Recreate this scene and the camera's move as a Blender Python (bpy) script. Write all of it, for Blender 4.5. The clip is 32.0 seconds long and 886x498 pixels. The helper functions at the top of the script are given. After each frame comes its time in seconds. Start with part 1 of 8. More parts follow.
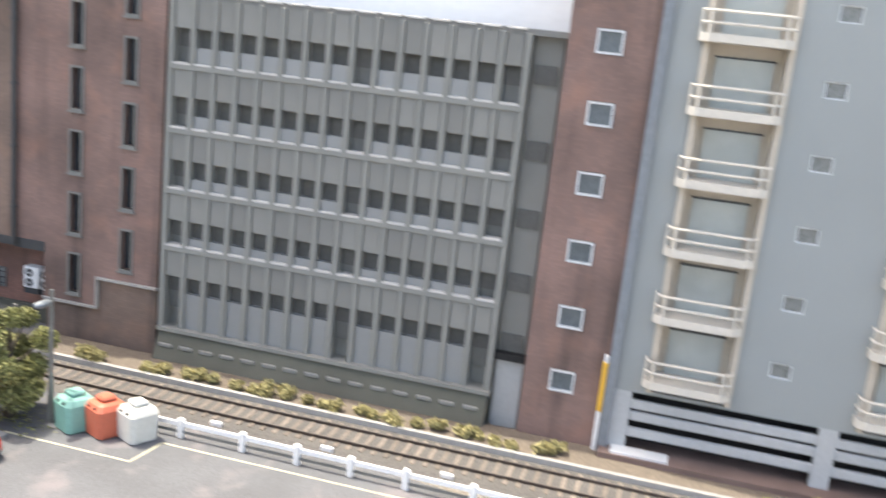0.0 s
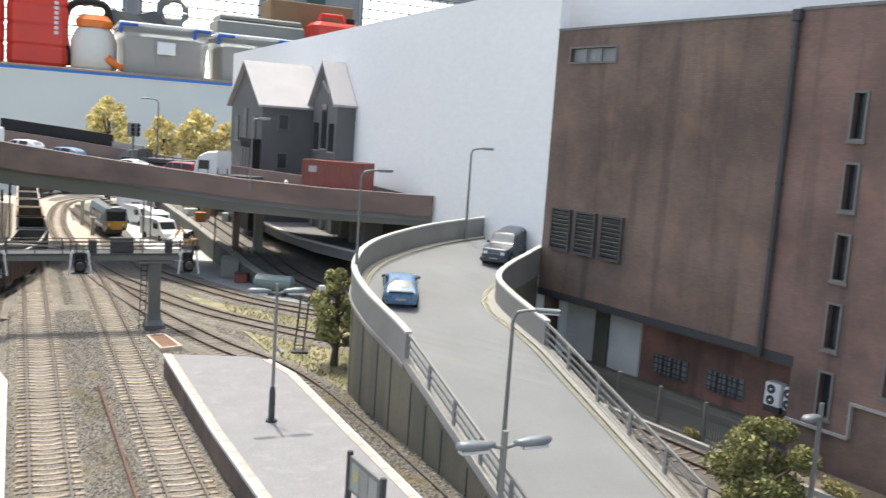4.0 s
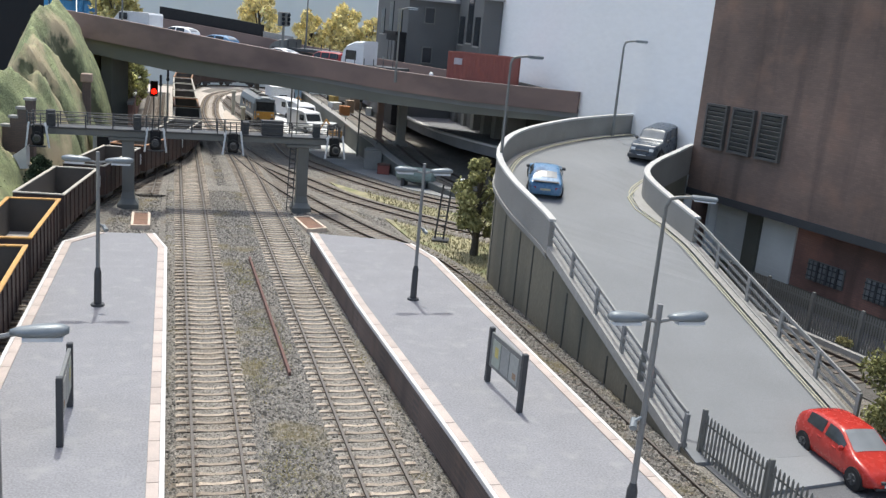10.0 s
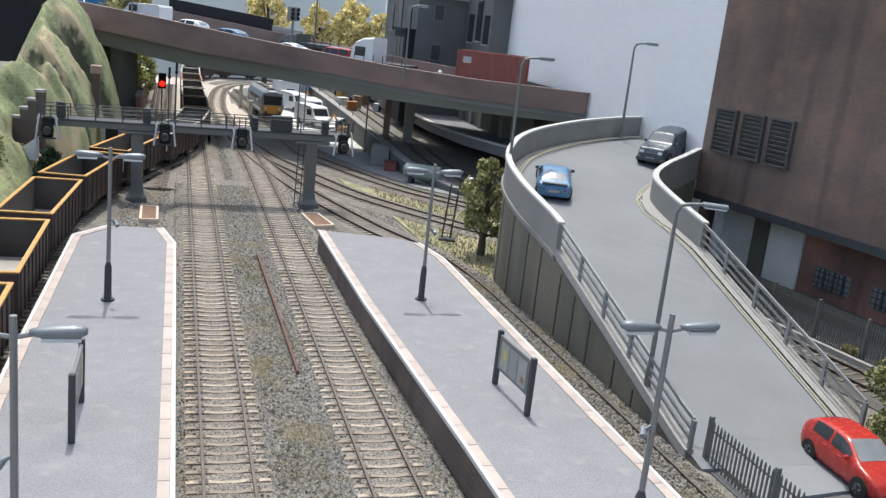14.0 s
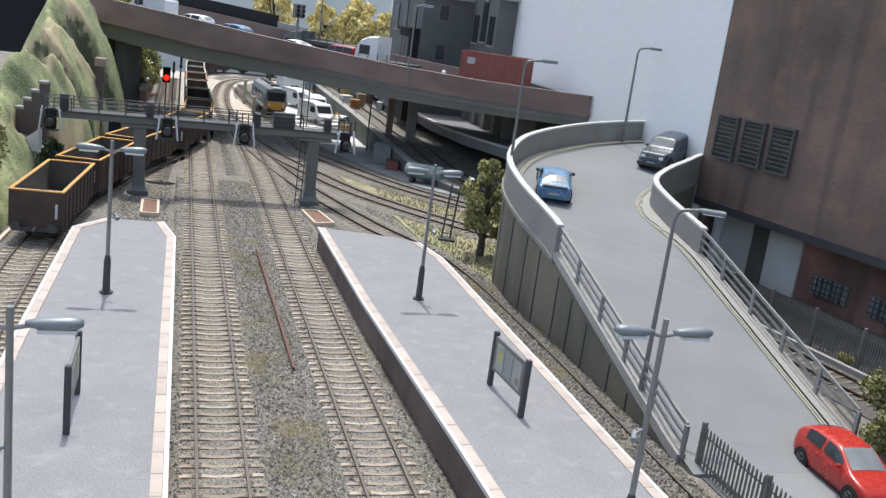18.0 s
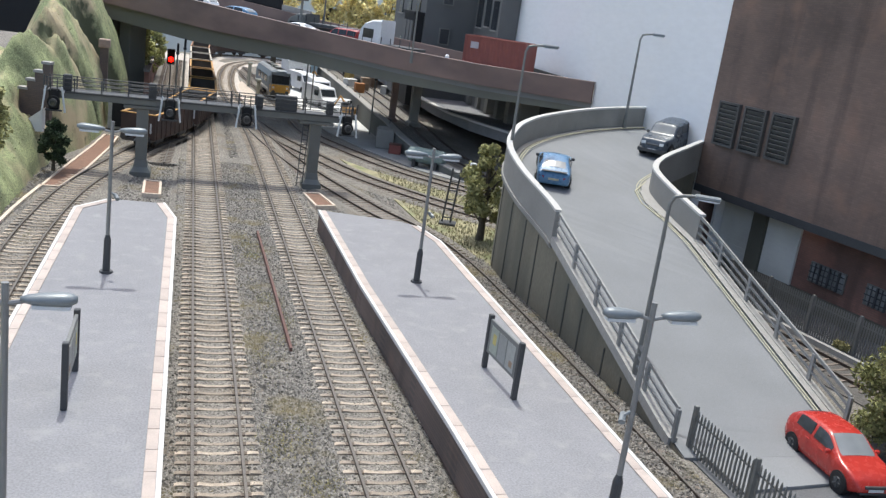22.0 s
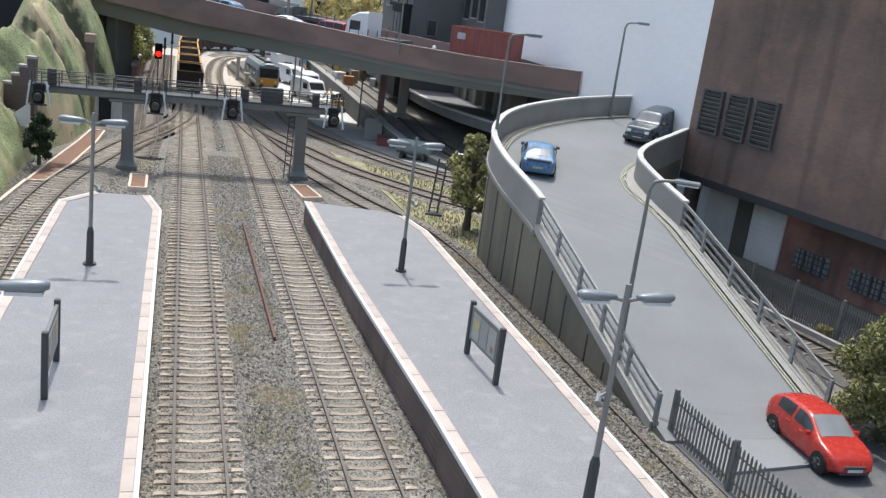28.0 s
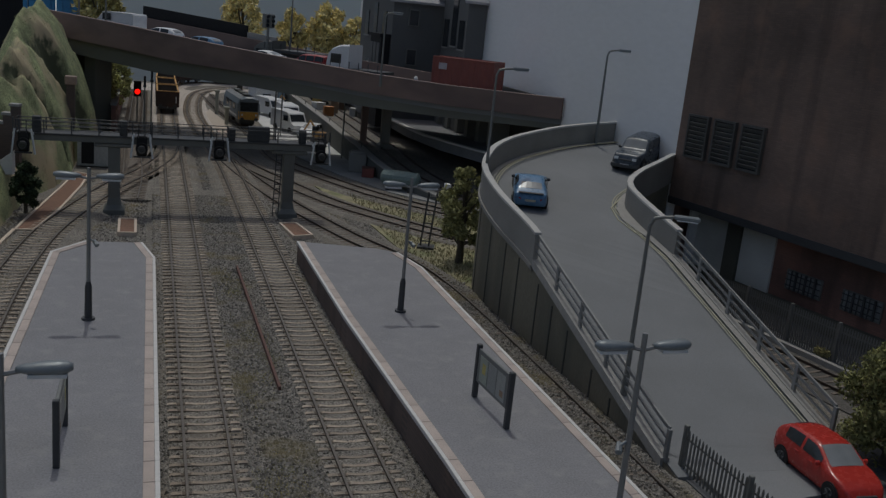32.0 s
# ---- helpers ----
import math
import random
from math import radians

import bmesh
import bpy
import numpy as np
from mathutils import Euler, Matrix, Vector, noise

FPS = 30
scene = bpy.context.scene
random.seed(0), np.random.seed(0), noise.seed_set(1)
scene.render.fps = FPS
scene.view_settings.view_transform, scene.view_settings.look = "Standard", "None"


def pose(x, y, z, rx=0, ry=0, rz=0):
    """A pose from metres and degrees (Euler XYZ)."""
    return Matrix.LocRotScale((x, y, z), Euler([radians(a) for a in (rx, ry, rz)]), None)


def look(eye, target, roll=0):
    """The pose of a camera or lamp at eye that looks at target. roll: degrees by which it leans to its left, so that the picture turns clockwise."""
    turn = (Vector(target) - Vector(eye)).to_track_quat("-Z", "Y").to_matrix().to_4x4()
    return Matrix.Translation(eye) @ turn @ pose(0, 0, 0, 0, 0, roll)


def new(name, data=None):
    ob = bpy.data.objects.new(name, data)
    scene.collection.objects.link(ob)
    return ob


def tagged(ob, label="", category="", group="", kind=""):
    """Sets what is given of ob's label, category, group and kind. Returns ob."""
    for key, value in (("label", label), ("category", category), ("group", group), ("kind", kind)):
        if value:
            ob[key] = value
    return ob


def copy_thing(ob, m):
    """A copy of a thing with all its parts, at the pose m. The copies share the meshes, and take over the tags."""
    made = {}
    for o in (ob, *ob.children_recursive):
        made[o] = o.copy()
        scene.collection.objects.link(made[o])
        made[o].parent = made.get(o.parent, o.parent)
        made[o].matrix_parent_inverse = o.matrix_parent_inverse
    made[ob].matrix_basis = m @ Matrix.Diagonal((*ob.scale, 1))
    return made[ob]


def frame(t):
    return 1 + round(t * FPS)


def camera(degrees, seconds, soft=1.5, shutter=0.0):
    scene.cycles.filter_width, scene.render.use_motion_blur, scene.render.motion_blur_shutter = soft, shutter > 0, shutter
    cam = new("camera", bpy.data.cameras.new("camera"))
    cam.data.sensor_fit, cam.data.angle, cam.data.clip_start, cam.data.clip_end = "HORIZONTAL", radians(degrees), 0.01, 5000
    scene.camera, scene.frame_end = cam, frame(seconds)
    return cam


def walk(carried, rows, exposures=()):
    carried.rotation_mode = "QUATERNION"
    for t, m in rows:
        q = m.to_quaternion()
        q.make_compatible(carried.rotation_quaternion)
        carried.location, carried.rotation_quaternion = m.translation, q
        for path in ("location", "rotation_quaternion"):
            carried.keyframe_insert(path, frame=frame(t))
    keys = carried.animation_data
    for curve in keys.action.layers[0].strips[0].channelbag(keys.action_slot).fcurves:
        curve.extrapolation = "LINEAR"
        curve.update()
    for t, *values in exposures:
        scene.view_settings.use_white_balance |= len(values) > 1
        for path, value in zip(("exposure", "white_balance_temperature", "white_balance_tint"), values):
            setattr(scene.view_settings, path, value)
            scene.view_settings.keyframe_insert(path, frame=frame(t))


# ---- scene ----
cam = camera(51.40, 32.0, 1.35, 0.6)
PATH = [
    (0, (-2.087, -5.827, 16.365), (-0.2986, -5.0518, 15.9176), 6.22),
    (0.5, (-1.390, -5.941, 15.334), (0.3071, -4.9349, 15.0051), 6.82),
    (1, (-0.742, -5.523, 15.093), (0.8625, -4.3676, 14.7925), 5.34),
    (1.5, (-0.904, -4.366, 16.315), (0.6334, -3.1258, 15.9984), 5.01),
    (2, (-1.066, -3.158, 15.293), (0.3553, -1.7781, 15.0202), 3.79),
    (2.5, (-0.742, -2.122, 14.714), (0.5180, -0.5887, 14.4679), 3.55),
    (3, (-0.882, -1.214, 14.212), (0.1922, 0.4537, 13.9606), 3.99),
    (3.5, (-1.035, -0.599, 13.836), (-0.0891, 1.1443, 13.5813), 4.04),
    (4, (-1.147, -0.198, 13.384), (-0.3069, 1.5993, 13.1293), 3.99),
    (4.5, (-1.186, -0.202, 13.052), (-0.4052, 1.6200, 12.7881), 4.07),
    (6.5, (-1.405, 0.328, 12.336), (-0.7833, 2.2019, 12.0180), 4.85),
    (7, (-1.499, 0.476, 12.188), (-0.9239, 2.3620, 11.8525), 4.79),
    (7.5, (-1.540, 0.591, 12.071), (-1.0002, 2.4834, 11.7154), 4.74),
    (8, (-1.167, 0.407, 11.780), (-0.6318, 2.2828, 11.3407), 4.64),
    (8.5, (-1.095, 0.354, 11.923), (-0.5394, 2.2157, 11.4474), 4.62),
    (9, (-1.109, 0.257, 12.032), (-0.5443, 2.1179, 11.5634), 4.70),
    (9.5, (-1.117, 0.128, 12.178), (-0.5492, 1.9891, 11.7149), 4.95),
    (10, (-1.437, 0.183, 12.249), (-0.8648, 2.0414, 11.7796), 5.28),
    (10.5, (-1.577, 0.201, 12.292), (-1.0008, 2.0569, 11.8188), 5.57),
    (11, (-1.682, 0.036, 12.382), (-1.1064, 1.8914, 11.9053), 5.64),
    (11.5, (-1.653, -0.051, 12.410), (-1.0682, 1.8016, 11.9345), 5.87),
    (12, (-1.548, 0.027, 12.459), (-0.9604, 1.8773, 11.9798), 5.74),
    (12.5, (-1.552, 0.130, 12.524), (-0.9683, 1.9842, 12.0545), 6.04),
    (13, (-1.679, 0.065, 12.504), (-1.0968, 1.9191, 12.0331), 6.32),
    (13.5, (-1.701, 0.206, 12.480), (-1.1258, 2.0611, 12.0043), 6.30),
    (14, (-1.725, 0.224, 12.476), (-1.1574, 2.0807, 11.9956), 6.32),
    (14.5, (-1.730, 0.144, 12.514), (-1.1645, 2.0006, 12.0296), 6.41),
    (16.5, (-2.071, 0.346, 12.702), (-1.4917, 2.2002, 12.2250), 7.30),
    (17, (-1.996, 0.208, 12.682), (-1.4220, 2.0634, 12.2043), 7.48),
    (17.5, (-1.916, 0.121, 12.652), (-1.3455, 1.9767, 12.1728), 7.52),
    (18, (-1.655, 0.103, 12.533), (-1.0899, 1.9598, 12.0517), 7.57),
    (18.5, (-1.493, -0.017, 12.420), (-0.9294, 1.8396, 11.9360), 7.24),
    (19, (-1.504, -0.013, 12.447), (-0.9415, 1.8437, 11.9595), 7.10),
    (19.5, (-1.440, 0.062, 12.463), (-0.8788, 1.9171, 11.9706), 7.49),
    (20, (-1.407, -0.033, 12.426), (-0.8482, 1.8220, 11.9305), 7.96),
    (20.5, (-1.275, -0.376, 12.459), (-0.7170, 1.4789, 11.9599), 8.07),
    (21, (-1.228, -0.334, 12.535), (-0.6713, 1.5193, 12.0275), 8.06),
    (21.5, (-1.363, -0.232, 12.516), (-0.8070, 1.6204, 12.0049), 7.98),
    (22, (-1.425, -0.207, 12.561), (-0.8689, 1.6439, 12.0474), 8.11),
    (22.5, (-1.354, -0.232, 12.691), (-0.7982, 1.6182, 12.1726), 8.14),
    (23, (-1.332, -0.264, 12.585), (-0.7738, 1.5846, 12.0640), 8.12),
    (23.5, (-1.338, -0.219, 12.565), (-0.7782, 1.6287, 12.0434), 7.97),
    (24, (-1.338, -0.223, 12.577), (-0.7796, 1.6245, 12.0536), 7.97),
    (24.5, (-1.248, -0.342, 12.633), (-0.6866, 1.5046, 12.1066), 7.90),
    (25, (-1.342, -0.214, 12.657), (-0.7796, 1.6317, 12.1297), 7.79),
    (25.5, (-1.363, -0.125, 12.591), (-0.7957, 1.7200, 12.0677), 7.89),
    (27.5, (-1.061, -0.384, 12.445), (-0.4929, 1.4601, 11.9210), 7.67),
    (28, (-1.016, -0.477, 12.435), (-0.4481, 1.3672, 11.9103), 7.57),
    (28.5, (-1.010, -0.338, 12.767), (-0.4406, 1.5059, 12.2414), 7.72),
    (29, (-0.970, -0.218, 12.851), (-0.3981, 1.6262, 12.3298), 7.37),
    (29.5, (-0.838, -0.164, 12.865), (-0.2630, 1.6809, 12.3496), 6.89),
    (30, (-0.878, -0.295, 12.953), (-0.2978, 1.5504, 12.4447), 6.69),
    (30.5, (-1.185, -0.203, 13.075), (-0.5977, 1.6418, 12.5728), 6.74),
    (31, (-1.585, -0.145, 13.203), (-0.9901, 1.6996, 12.7078), 6.45),
    (31.5, (-1.643, -0.014, 13.291), (-1.0401, 1.8296, 12.8038), 5.90),
    (32, (-1.844, -0.045, 13.163), (-1.2326, 1.7978, 12.6828), 5.74),
]
EXPOSURES = [(0, 2.15, 7600, 8), (1.0, 2.12, 7800, 8), (2.2, 2.15, 7800, 7), (2.8, 2.03, 7800, 7), (3.4, 1.68, 7600, 6), (4.0, 1.4, 7450, 5), (4.5, 1.32, 7250, 5), (7.0, 1.06, 6850, 5), (30.4, 1.06, 6700, 5), (31.0, 0.81, 6700, 5), (31.5, 0.26, 6700, 5), (32.0, -1.04, 6700, 5)]
# The layout is a 1:76 model railway: plans below are in prototype metres, S turns them into true metres.
S = 1 / 76.2

walk(cam, [(t, look([S * v for v in eye], [S * v for v in target], roll)) for t, eye, target, roll in PATH], EXPOSURES)

# ---- light ----
SUN_EL, SUN_AZ = 70.5, 0.0
world = bpy.data.worlds.new("daylight")
scene.world = world
world.use_nodes = True
sky = world.node_tree.nodes.new("ShaderNodeTexSky")
sky.sky_type = "NISHITA"
sky.sun_disc = False
sky.sun_elevation, sky.sun_rotation = radians(SUN_EL), radians(SUN_AZ)
back = world.node_tree.nodes["Background"]
world.node_tree.links.new(sky.outputs[0], back.inputs[0])
back.inputs[1].default_value = 0.135
sky.air_density, sky.dust_density, sky.ozone_density = 0.8, 3.0, 0.3
lamp = bpy.data.lights.new("sun", "SUN")
lamp.energy, lamp.angle, lamp.color = 1.45, radians(0.8), (0.97, 0.985, 1.0)
sun = new("sun", lamp)
sun.matrix_world = look((S * 100 * math.sin(radians(SUN_AZ)) * math.cos(radians(SUN_EL)), S * 100 * math.cos(radians(SUN_AZ)) * math.cos(radians(SUN_EL)), S * 100 * math.sin(radians(SUN_EL))), (0, 0, 0))

# ---- materials ----
MATS = {}


def mat(name, base, rough=0.7, metal=0.0, vary=0.12, scale=400.0, grain=0.15, fine=4000.0, bump=0.15, stain=None, stain_at=(0.52, 0.68), stain_scale=60.0, emit=None, stretch=(1, 1, 1), island=0.0, random=0.0):
    """A painted or natural surface: base colour, blotches (scale), fine grain, optional stains of another colour, bump."""
    if name in MATS:
        return MATS[name]
    m = bpy.data.materials.new(name)
    m.use_nodes = True
    n, l = m.node_tree.nodes, m.node_tree.links
    bsdf = n["Principled BSDF"]
    bsdf.inputs["Roughness"].default_value = rough
    bsdf.inputs["Metallic"].default_value = metal
    co = n.new("ShaderNodeTexCoord")
    mp = n.new("ShaderNodeMapping")
    mp.inputs["Scale"].default_value = stretch
    l.new(co.outputs["Object"], mp.inputs[0])

    def tex(sc, detail):
        t = n.new("ShaderNodeTexNoise")
        t.inputs["Scale"].default_value, t.inputs["Detail"].default_value = sc, detail
        l.new(mp.outputs[0], t.inputs["Vector"])
        return t

    def ramp(src, lo, hi, a, b):
        r = n.new("ShaderNodeMapRange")
        r.inputs[1].default_value, r.inputs[2].default_value, r.inputs[3].default_value, r.inputs[4].default_value = lo, hi, a, b
        l.new(src, r.inputs[0])
        return r.outputs[0]

    def times(a, b):
        x = n.new("ShaderNodeMath")
        x.operation = "MULTIPLY"
        l.new(a, x.inputs[0])
        l.new(b, x.inputs[1])
        return x.outputs[0]

    big, small = tex(scale, 3), tex(fine, 2)
    value = times(ramp(big.outputs[0], 0.3, 0.7, 1 - vary, 1 + vary), ramp(small.outputs[0], 0.3, 0.7, 1 - grain, 1 + grain))
    if island:
        g = n.new("ShaderNodeNewGeometry")
        value = times(value, ramp(g.outputs["Random Per Island"], 0, 1, 1 - island, 1 + island))
    if random:
        g = n.new("ShaderNodeObjectInfo")
        value = times(value, ramp(g.outputs["Random"], 0, 1, 1 - random, 1 + random))
    colour = n.new("ShaderNodeMix")
    colour.data_type, colour.blend_type = "RGBA", "MULTIPLY"
    colour.inputs[0].default_value = 1.0
    colour.inputs[6].default_value = (*base, 1)
    l.new(value, colour.inputs[7])
    out = colour.outputs[2]
    if stain:
        st = tex(stain_scale, 5)
        mix = n.new("ShaderNodeMix")
        mix.data_type = "RGBA"
        l.new(ramp(st.outputs[0], stain_at[0], stain_at[1], 0, 0.85), mix.inputs[0])
        l.new(out, mix.inputs[6])
        mix.inputs[7].default_value = (*stain, 1)
        out = mix.outputs[2]
    l.new(out, bsdf.inputs["Base Color"])
    if bump:
        b = n.new("ShaderNodeBump")
        b.inputs["Strength"].default_value, b.inputs["Distance"].default_value = bump, 0.0004
        l.new(small.outputs[0], b.inputs["Height"])
        l.new(b.outputs[0], bsdf.inputs["Normal"])
        l.new(ramp(big.outputs[0], 0.3, 0.7, max(0.02, rough - 0.08), min(1, rough + 0.08)), bsdf.inputs["Roughness"])
    if emit:
        bsdf.inputs["Emission Color"].default_value = (*emit[:3], 1)
        bsdf.inputs["Emission Strength"].default_value = emit[3]
    MATS[name] = m
    return m


def glass(name, tint=(0.8, 0.85, 0.85), rough=0.05, ior=1.3):
    if name in MATS:
        return MATS[name]
    m = bpy.data.materials.new(name)
    m.use_nodes = True
    b = m.node_tree.nodes["Principled BSDF"]
    b.inputs["Base Color"].default_value = (*tint, 1)
    b.inputs["Roughness"].default_value = rough
    b.inputs["Transmission Weight"].default_value = 0.9
    b.inputs["IOR"].default_value = ior
    MATS[name] = m
    return m


# ---- shapes ----
def thing(name, x, y, z, rz=0.0, label="", category="", group="", kind="", rx=0.0, ry=0.0):
    ob = new(name)
    ob.empty_display_size = 0.01
    ob.matrix_basis = pose(S * x, S * y, S * z, rx, ry, rz)
    return tagged(ob, label, category, group, kind)


def part(name, bm, material, parent=None, label="", smooth=False):
    bmesh.ops.scale(bm, vec=(S, S, S), verts=bm.verts)
    bmesh.ops.recalc_face_normals(bm, faces=bm.faces)
    me = bpy.data.meshes.new(name)
    bm.to_mesh(me)
    bm.free()
    me.materials.append(material)
    if smooth:
        for p in me.polygons:
            p.use_smooth = True
    ob = new(name, me)
    ob.parent = parent
    if label:
        ob["label"] = label
    return ob


def again(ob, parent=None, x=0.0, y=0.0, z=0.0, rz=0.0, m=None):
    """A further object on the mesh of ob."""
    o = new(ob.name.split(".")[0], ob.data)
    o.parent = parent
    o.matrix_basis = m if m is not None else pose(S * x, S * y, S * z, 0, 0, rz)
    return o


def box(bm, x0, x1, y0, y1, z0, z1, bevel=0.0, m=None):
    r = bmesh.ops.create_cube(bm, size=1)
    vs = r["verts"]
    for v in vs:
        v.co = Vector((x0 + (v.co.x + 0.5) * (x1 - x0), y0 + (v.co.y + 0.5) * (y1 - y0), z0 + (v.co.z + 0.5) * (z1 - z0)))
    if bevel:
        es = list({e for v in vs for e in v.link_edges})
        r = bmesh.ops.bevel(bm, geom=es, offset=bevel, segments=1, affect="EDGES")
        vs = list({v for f in r["faces"] for v in f.verts})
    if m is not None:
        bmesh.ops.transform(bm, matrix=m, verts=vs)
    return vs


def tube(bm, p0, p1, r0, r1=None, n=8):
    r1 = r0 if r1 is None else r1
    a, b = Vector(p0), Vector(p1)
    q = (b - a).to_track_quat("Z", "Y")
    rings = []
    for c, r in ((a, r0), (b, r1)):
        rings.append([bm.verts.new(c + q @ Vector((r * math.cos(k * 2 * math.pi / n), r * math.sin(k * 2 * math.pi / n), 0))) for k in range(n)])
    for k in range(n):
        bm.faces.new((rings[0][k], rings[0][(k + 1) % n], rings[1][(k + 1) % n], rings[1][k]))
    bm.faces.new(rings[0][::-1])
    bm.faces.new(rings[1])


def prism(bm, outline, z0, z1, m=None):
    """An upright prism over a flat outline of (x, y); z0 and z1 may be functions of (x, y)."""
    f0 = z0 if callable(z0) else (lambda x, y: z0)
    f1 = z1 if callable(z1) else (lambda x, y: z1)
    lo = [bm.verts.new((x, y, f0(x, y))) for x, y in outline]
    hi = [bm.verts.new((x, y, f1(x, y))) for x, y in outline]
    n = len(outline)
    for k in range(n):
        bm.faces.new((lo[k], lo[(k + 1) % n], hi[(k + 1) % n], hi[k]))
    bm.faces.new(lo[::-1])
    bm.faces.new(hi)
    if m is not None:
        bmesh.ops.transform(bm, matrix=m, verts=lo + hi)
    return lo + hi


def loft(bm, rings, closed=True):
    """Joins rings of equal point count; ends are closed."""
    vs = [[bm.verts.new(p) for p in r] for r in rings]
    n = len(vs[0])
    for a, b in zip(vs, vs[1:]):
        for k in range(n if closed else n - 1):
            bm.faces.new((a[k], a[(k + 1) % n], b[(k + 1) % n], b[k]))
    if closed:
        bm.faces.new(vs[0][::-1])
        bm.faces.new(vs[-1])
    return vs


def smoothline(pts, step=1.0):
    """Points along a Catmull-Rom curve through pts (2D or 3D), about step apart."""
    p = [Vector(q) for q in pts]
    p = [2 * p[0] - p[1], *p, 2 * p[-1] - p[-2]]
    out = []
    for a, b, c, d in zip(p, p[1:], p[2:], p[3:]):
        k = max(1, round((c - b).length / step))
        for i in range(k):
            t = i / k
            out.append(0.5 * (2 * b + (c - a) * t + (2 * a - 5 * b + 4 * c - d) * t * t + (3 * b - a - 3 * c + d) * t ** 3))
    out.append(p[-2])
    return out


def sides(line):
    """For each point of a line the unit vector to its right in plan."""
    out = []
    for k in range(len(line)):
        d = line[min(k + 1, len(line) - 1)] - line[max(k - 1, 0)]
        out.append(Vector((d.y, -d.x)).normalized())
    return out


def sweep(bm, line, profile, base=0.0):
    """Carries a closed profile of (right, up) along a line of points; 3D points carry their own height."""
    rings = []
    for p, r in zip(line, sides([Vector((q.x, q.y)) for q in line])):
        z = p.z if len(p) > 2 else base
        rings.append([(p.x + r.x * u, p.y + r.y * u, z + v) for u, v in profile])
    loft(bm, rings)


# ---- the place's surfaces ----
def brick_mat(name, a, b, mortar, stain=(0.03, 0.028, 0.026)):
    """Brickwork in the plane of local x and z, 0.3 by 0.1 prototype metres, with soot."""
    m = bpy.data.materials.new(name)
    m.use_nodes = True
    n, l = m.node_tree.nodes, m.node_tree.links
    bsdf = n["Principled BSDF"]
    bsdf.inputs["Roughness"].default_value = 0.85
    co = n.new("ShaderNodeTexCoord")
    mp = n.new("ShaderNodeMapping")
    mp.inputs["Rotation"].default_value = (radians(-90), 0, 0)
    mp.inputs["Scale"].default_value = (76.2, 76.2, 76.2)
    l.new(co.outputs["Object"], mp.inputs[0])
    br = n.new("ShaderNodeTexBrick")
    for key, v in (("Color1", (*a, 1)), ("Color2", (*b, 1)), ("Mortar", (*mortar, 1))):
        br.inputs[key].default_value = v
    br.inputs["Scale"].default_value = 1.0
    br.inputs["Mortar Size"].default_value = 0.012
    br.inputs["Brick Width"].default_value, br.inputs["Row Height"].default_value = 0.32, 0.11
    l.new(mp.outputs[0], br.inputs["Vector"])
    big = n.new("ShaderNodeTexNoise")
    big.inputs["Scale"].default_value, big.inputs["Detail"].default_value = 14, 6
    l.new(co.outputs["Object"], big.inputs["Vector"])
    rng = n.new("ShaderNodeMapRange")
    rng.inputs[1].default_value, rng.inputs[2].default_value, rng.inputs[3].default_value, rng.inputs[4].default_value = 0.36, 0.7, 0.0, 0.62
    l.new(big.outputs[0], rng.inputs[0])
    mix = n.new("ShaderNodeMix")
    mix.data_type = "RGBA"
    l.new(rng.outputs[0], mix.inputs[0])
    l.new(br.outputs[0], mix.inputs[6])
    mix.inputs[7].default_value = (*stain, 1)
    # rustier patches between the soot
    warm = n.new("ShaderNodeTexNoise")
    warm.inputs["Scale"].default_value, warm.inputs["Detail"].default_value = 45, 4
    l.new(co.outputs["Object"], warm.inputs["Vector"])
    wr = n.new("ShaderNodeMapRange")
    wr.inputs[1].default_value, wr.inputs[2].default_value, wr.inputs[3].default_value, wr.inputs[4].default_value = 0.52, 0.72, 0.0, 0.35
    l.new(warm.outputs[0], wr.inputs[0])
    mix2 = n.new("ShaderNodeMix")
    mix2.data_type = "RGBA"
    l.new(wr.outputs[0], mix2.inputs[0])
    l.new(mix.outputs[2], mix2.inputs[6])
    mix2.inputs[7].default_value = (a[0] * 1.25, a[1] * 1.05, a[2] * 0.9, 1)
    # runs of dirt down the wall
    down = n.new("ShaderNodeMapping")
    down.inputs["Scale"].default_value = (1.0, 1.0, 0.1)
    l.new(co.outputs["Object"], down.inputs[0])
    run = n.new("ShaderNodeTexNoise")
    run.inputs["Scale"].default_value, run.inputs["Detail"].default_value = 75, 4
    l.new(down.outputs[0], run.inputs["Vector"])
    rr = n.new("ShaderNodeMapRange")
    rr.inputs[1].default_value, rr.inputs[2].default_value, rr.inputs[3].default_value, rr.inputs[4].default_value = 0.53, 0.72, 0.0, 0.45
    l.new(run.outputs[0], rr.inputs[0])
    mix3 = n.new("ShaderNodeMix")
    mix3.data_type = "RGBA"
    l.new(rr.outputs[0], mix3.inputs[0])
    l.new(mix2.outputs[2], mix3.inputs[6])
    mix3.inputs[7].default_value = (stain[0] * 1.4, stain[1] * 1.3, stain[2] * 1.2, 1)
    l.new(mix3.outputs[2], bsdf.inputs["Base Color"])
    bp = n.new("ShaderNodeBump")
    bp.inputs["Strength"].default_value, bp.inputs["Distance"].default_value = 0.4, 0.0003
    l.new(br.outputs[1], bp.inputs["Height"])
    bp.invert = True
    l.new(bp.outputs[0], bsdf.inputs["Normal"])
    MATS[name] = m
    return m


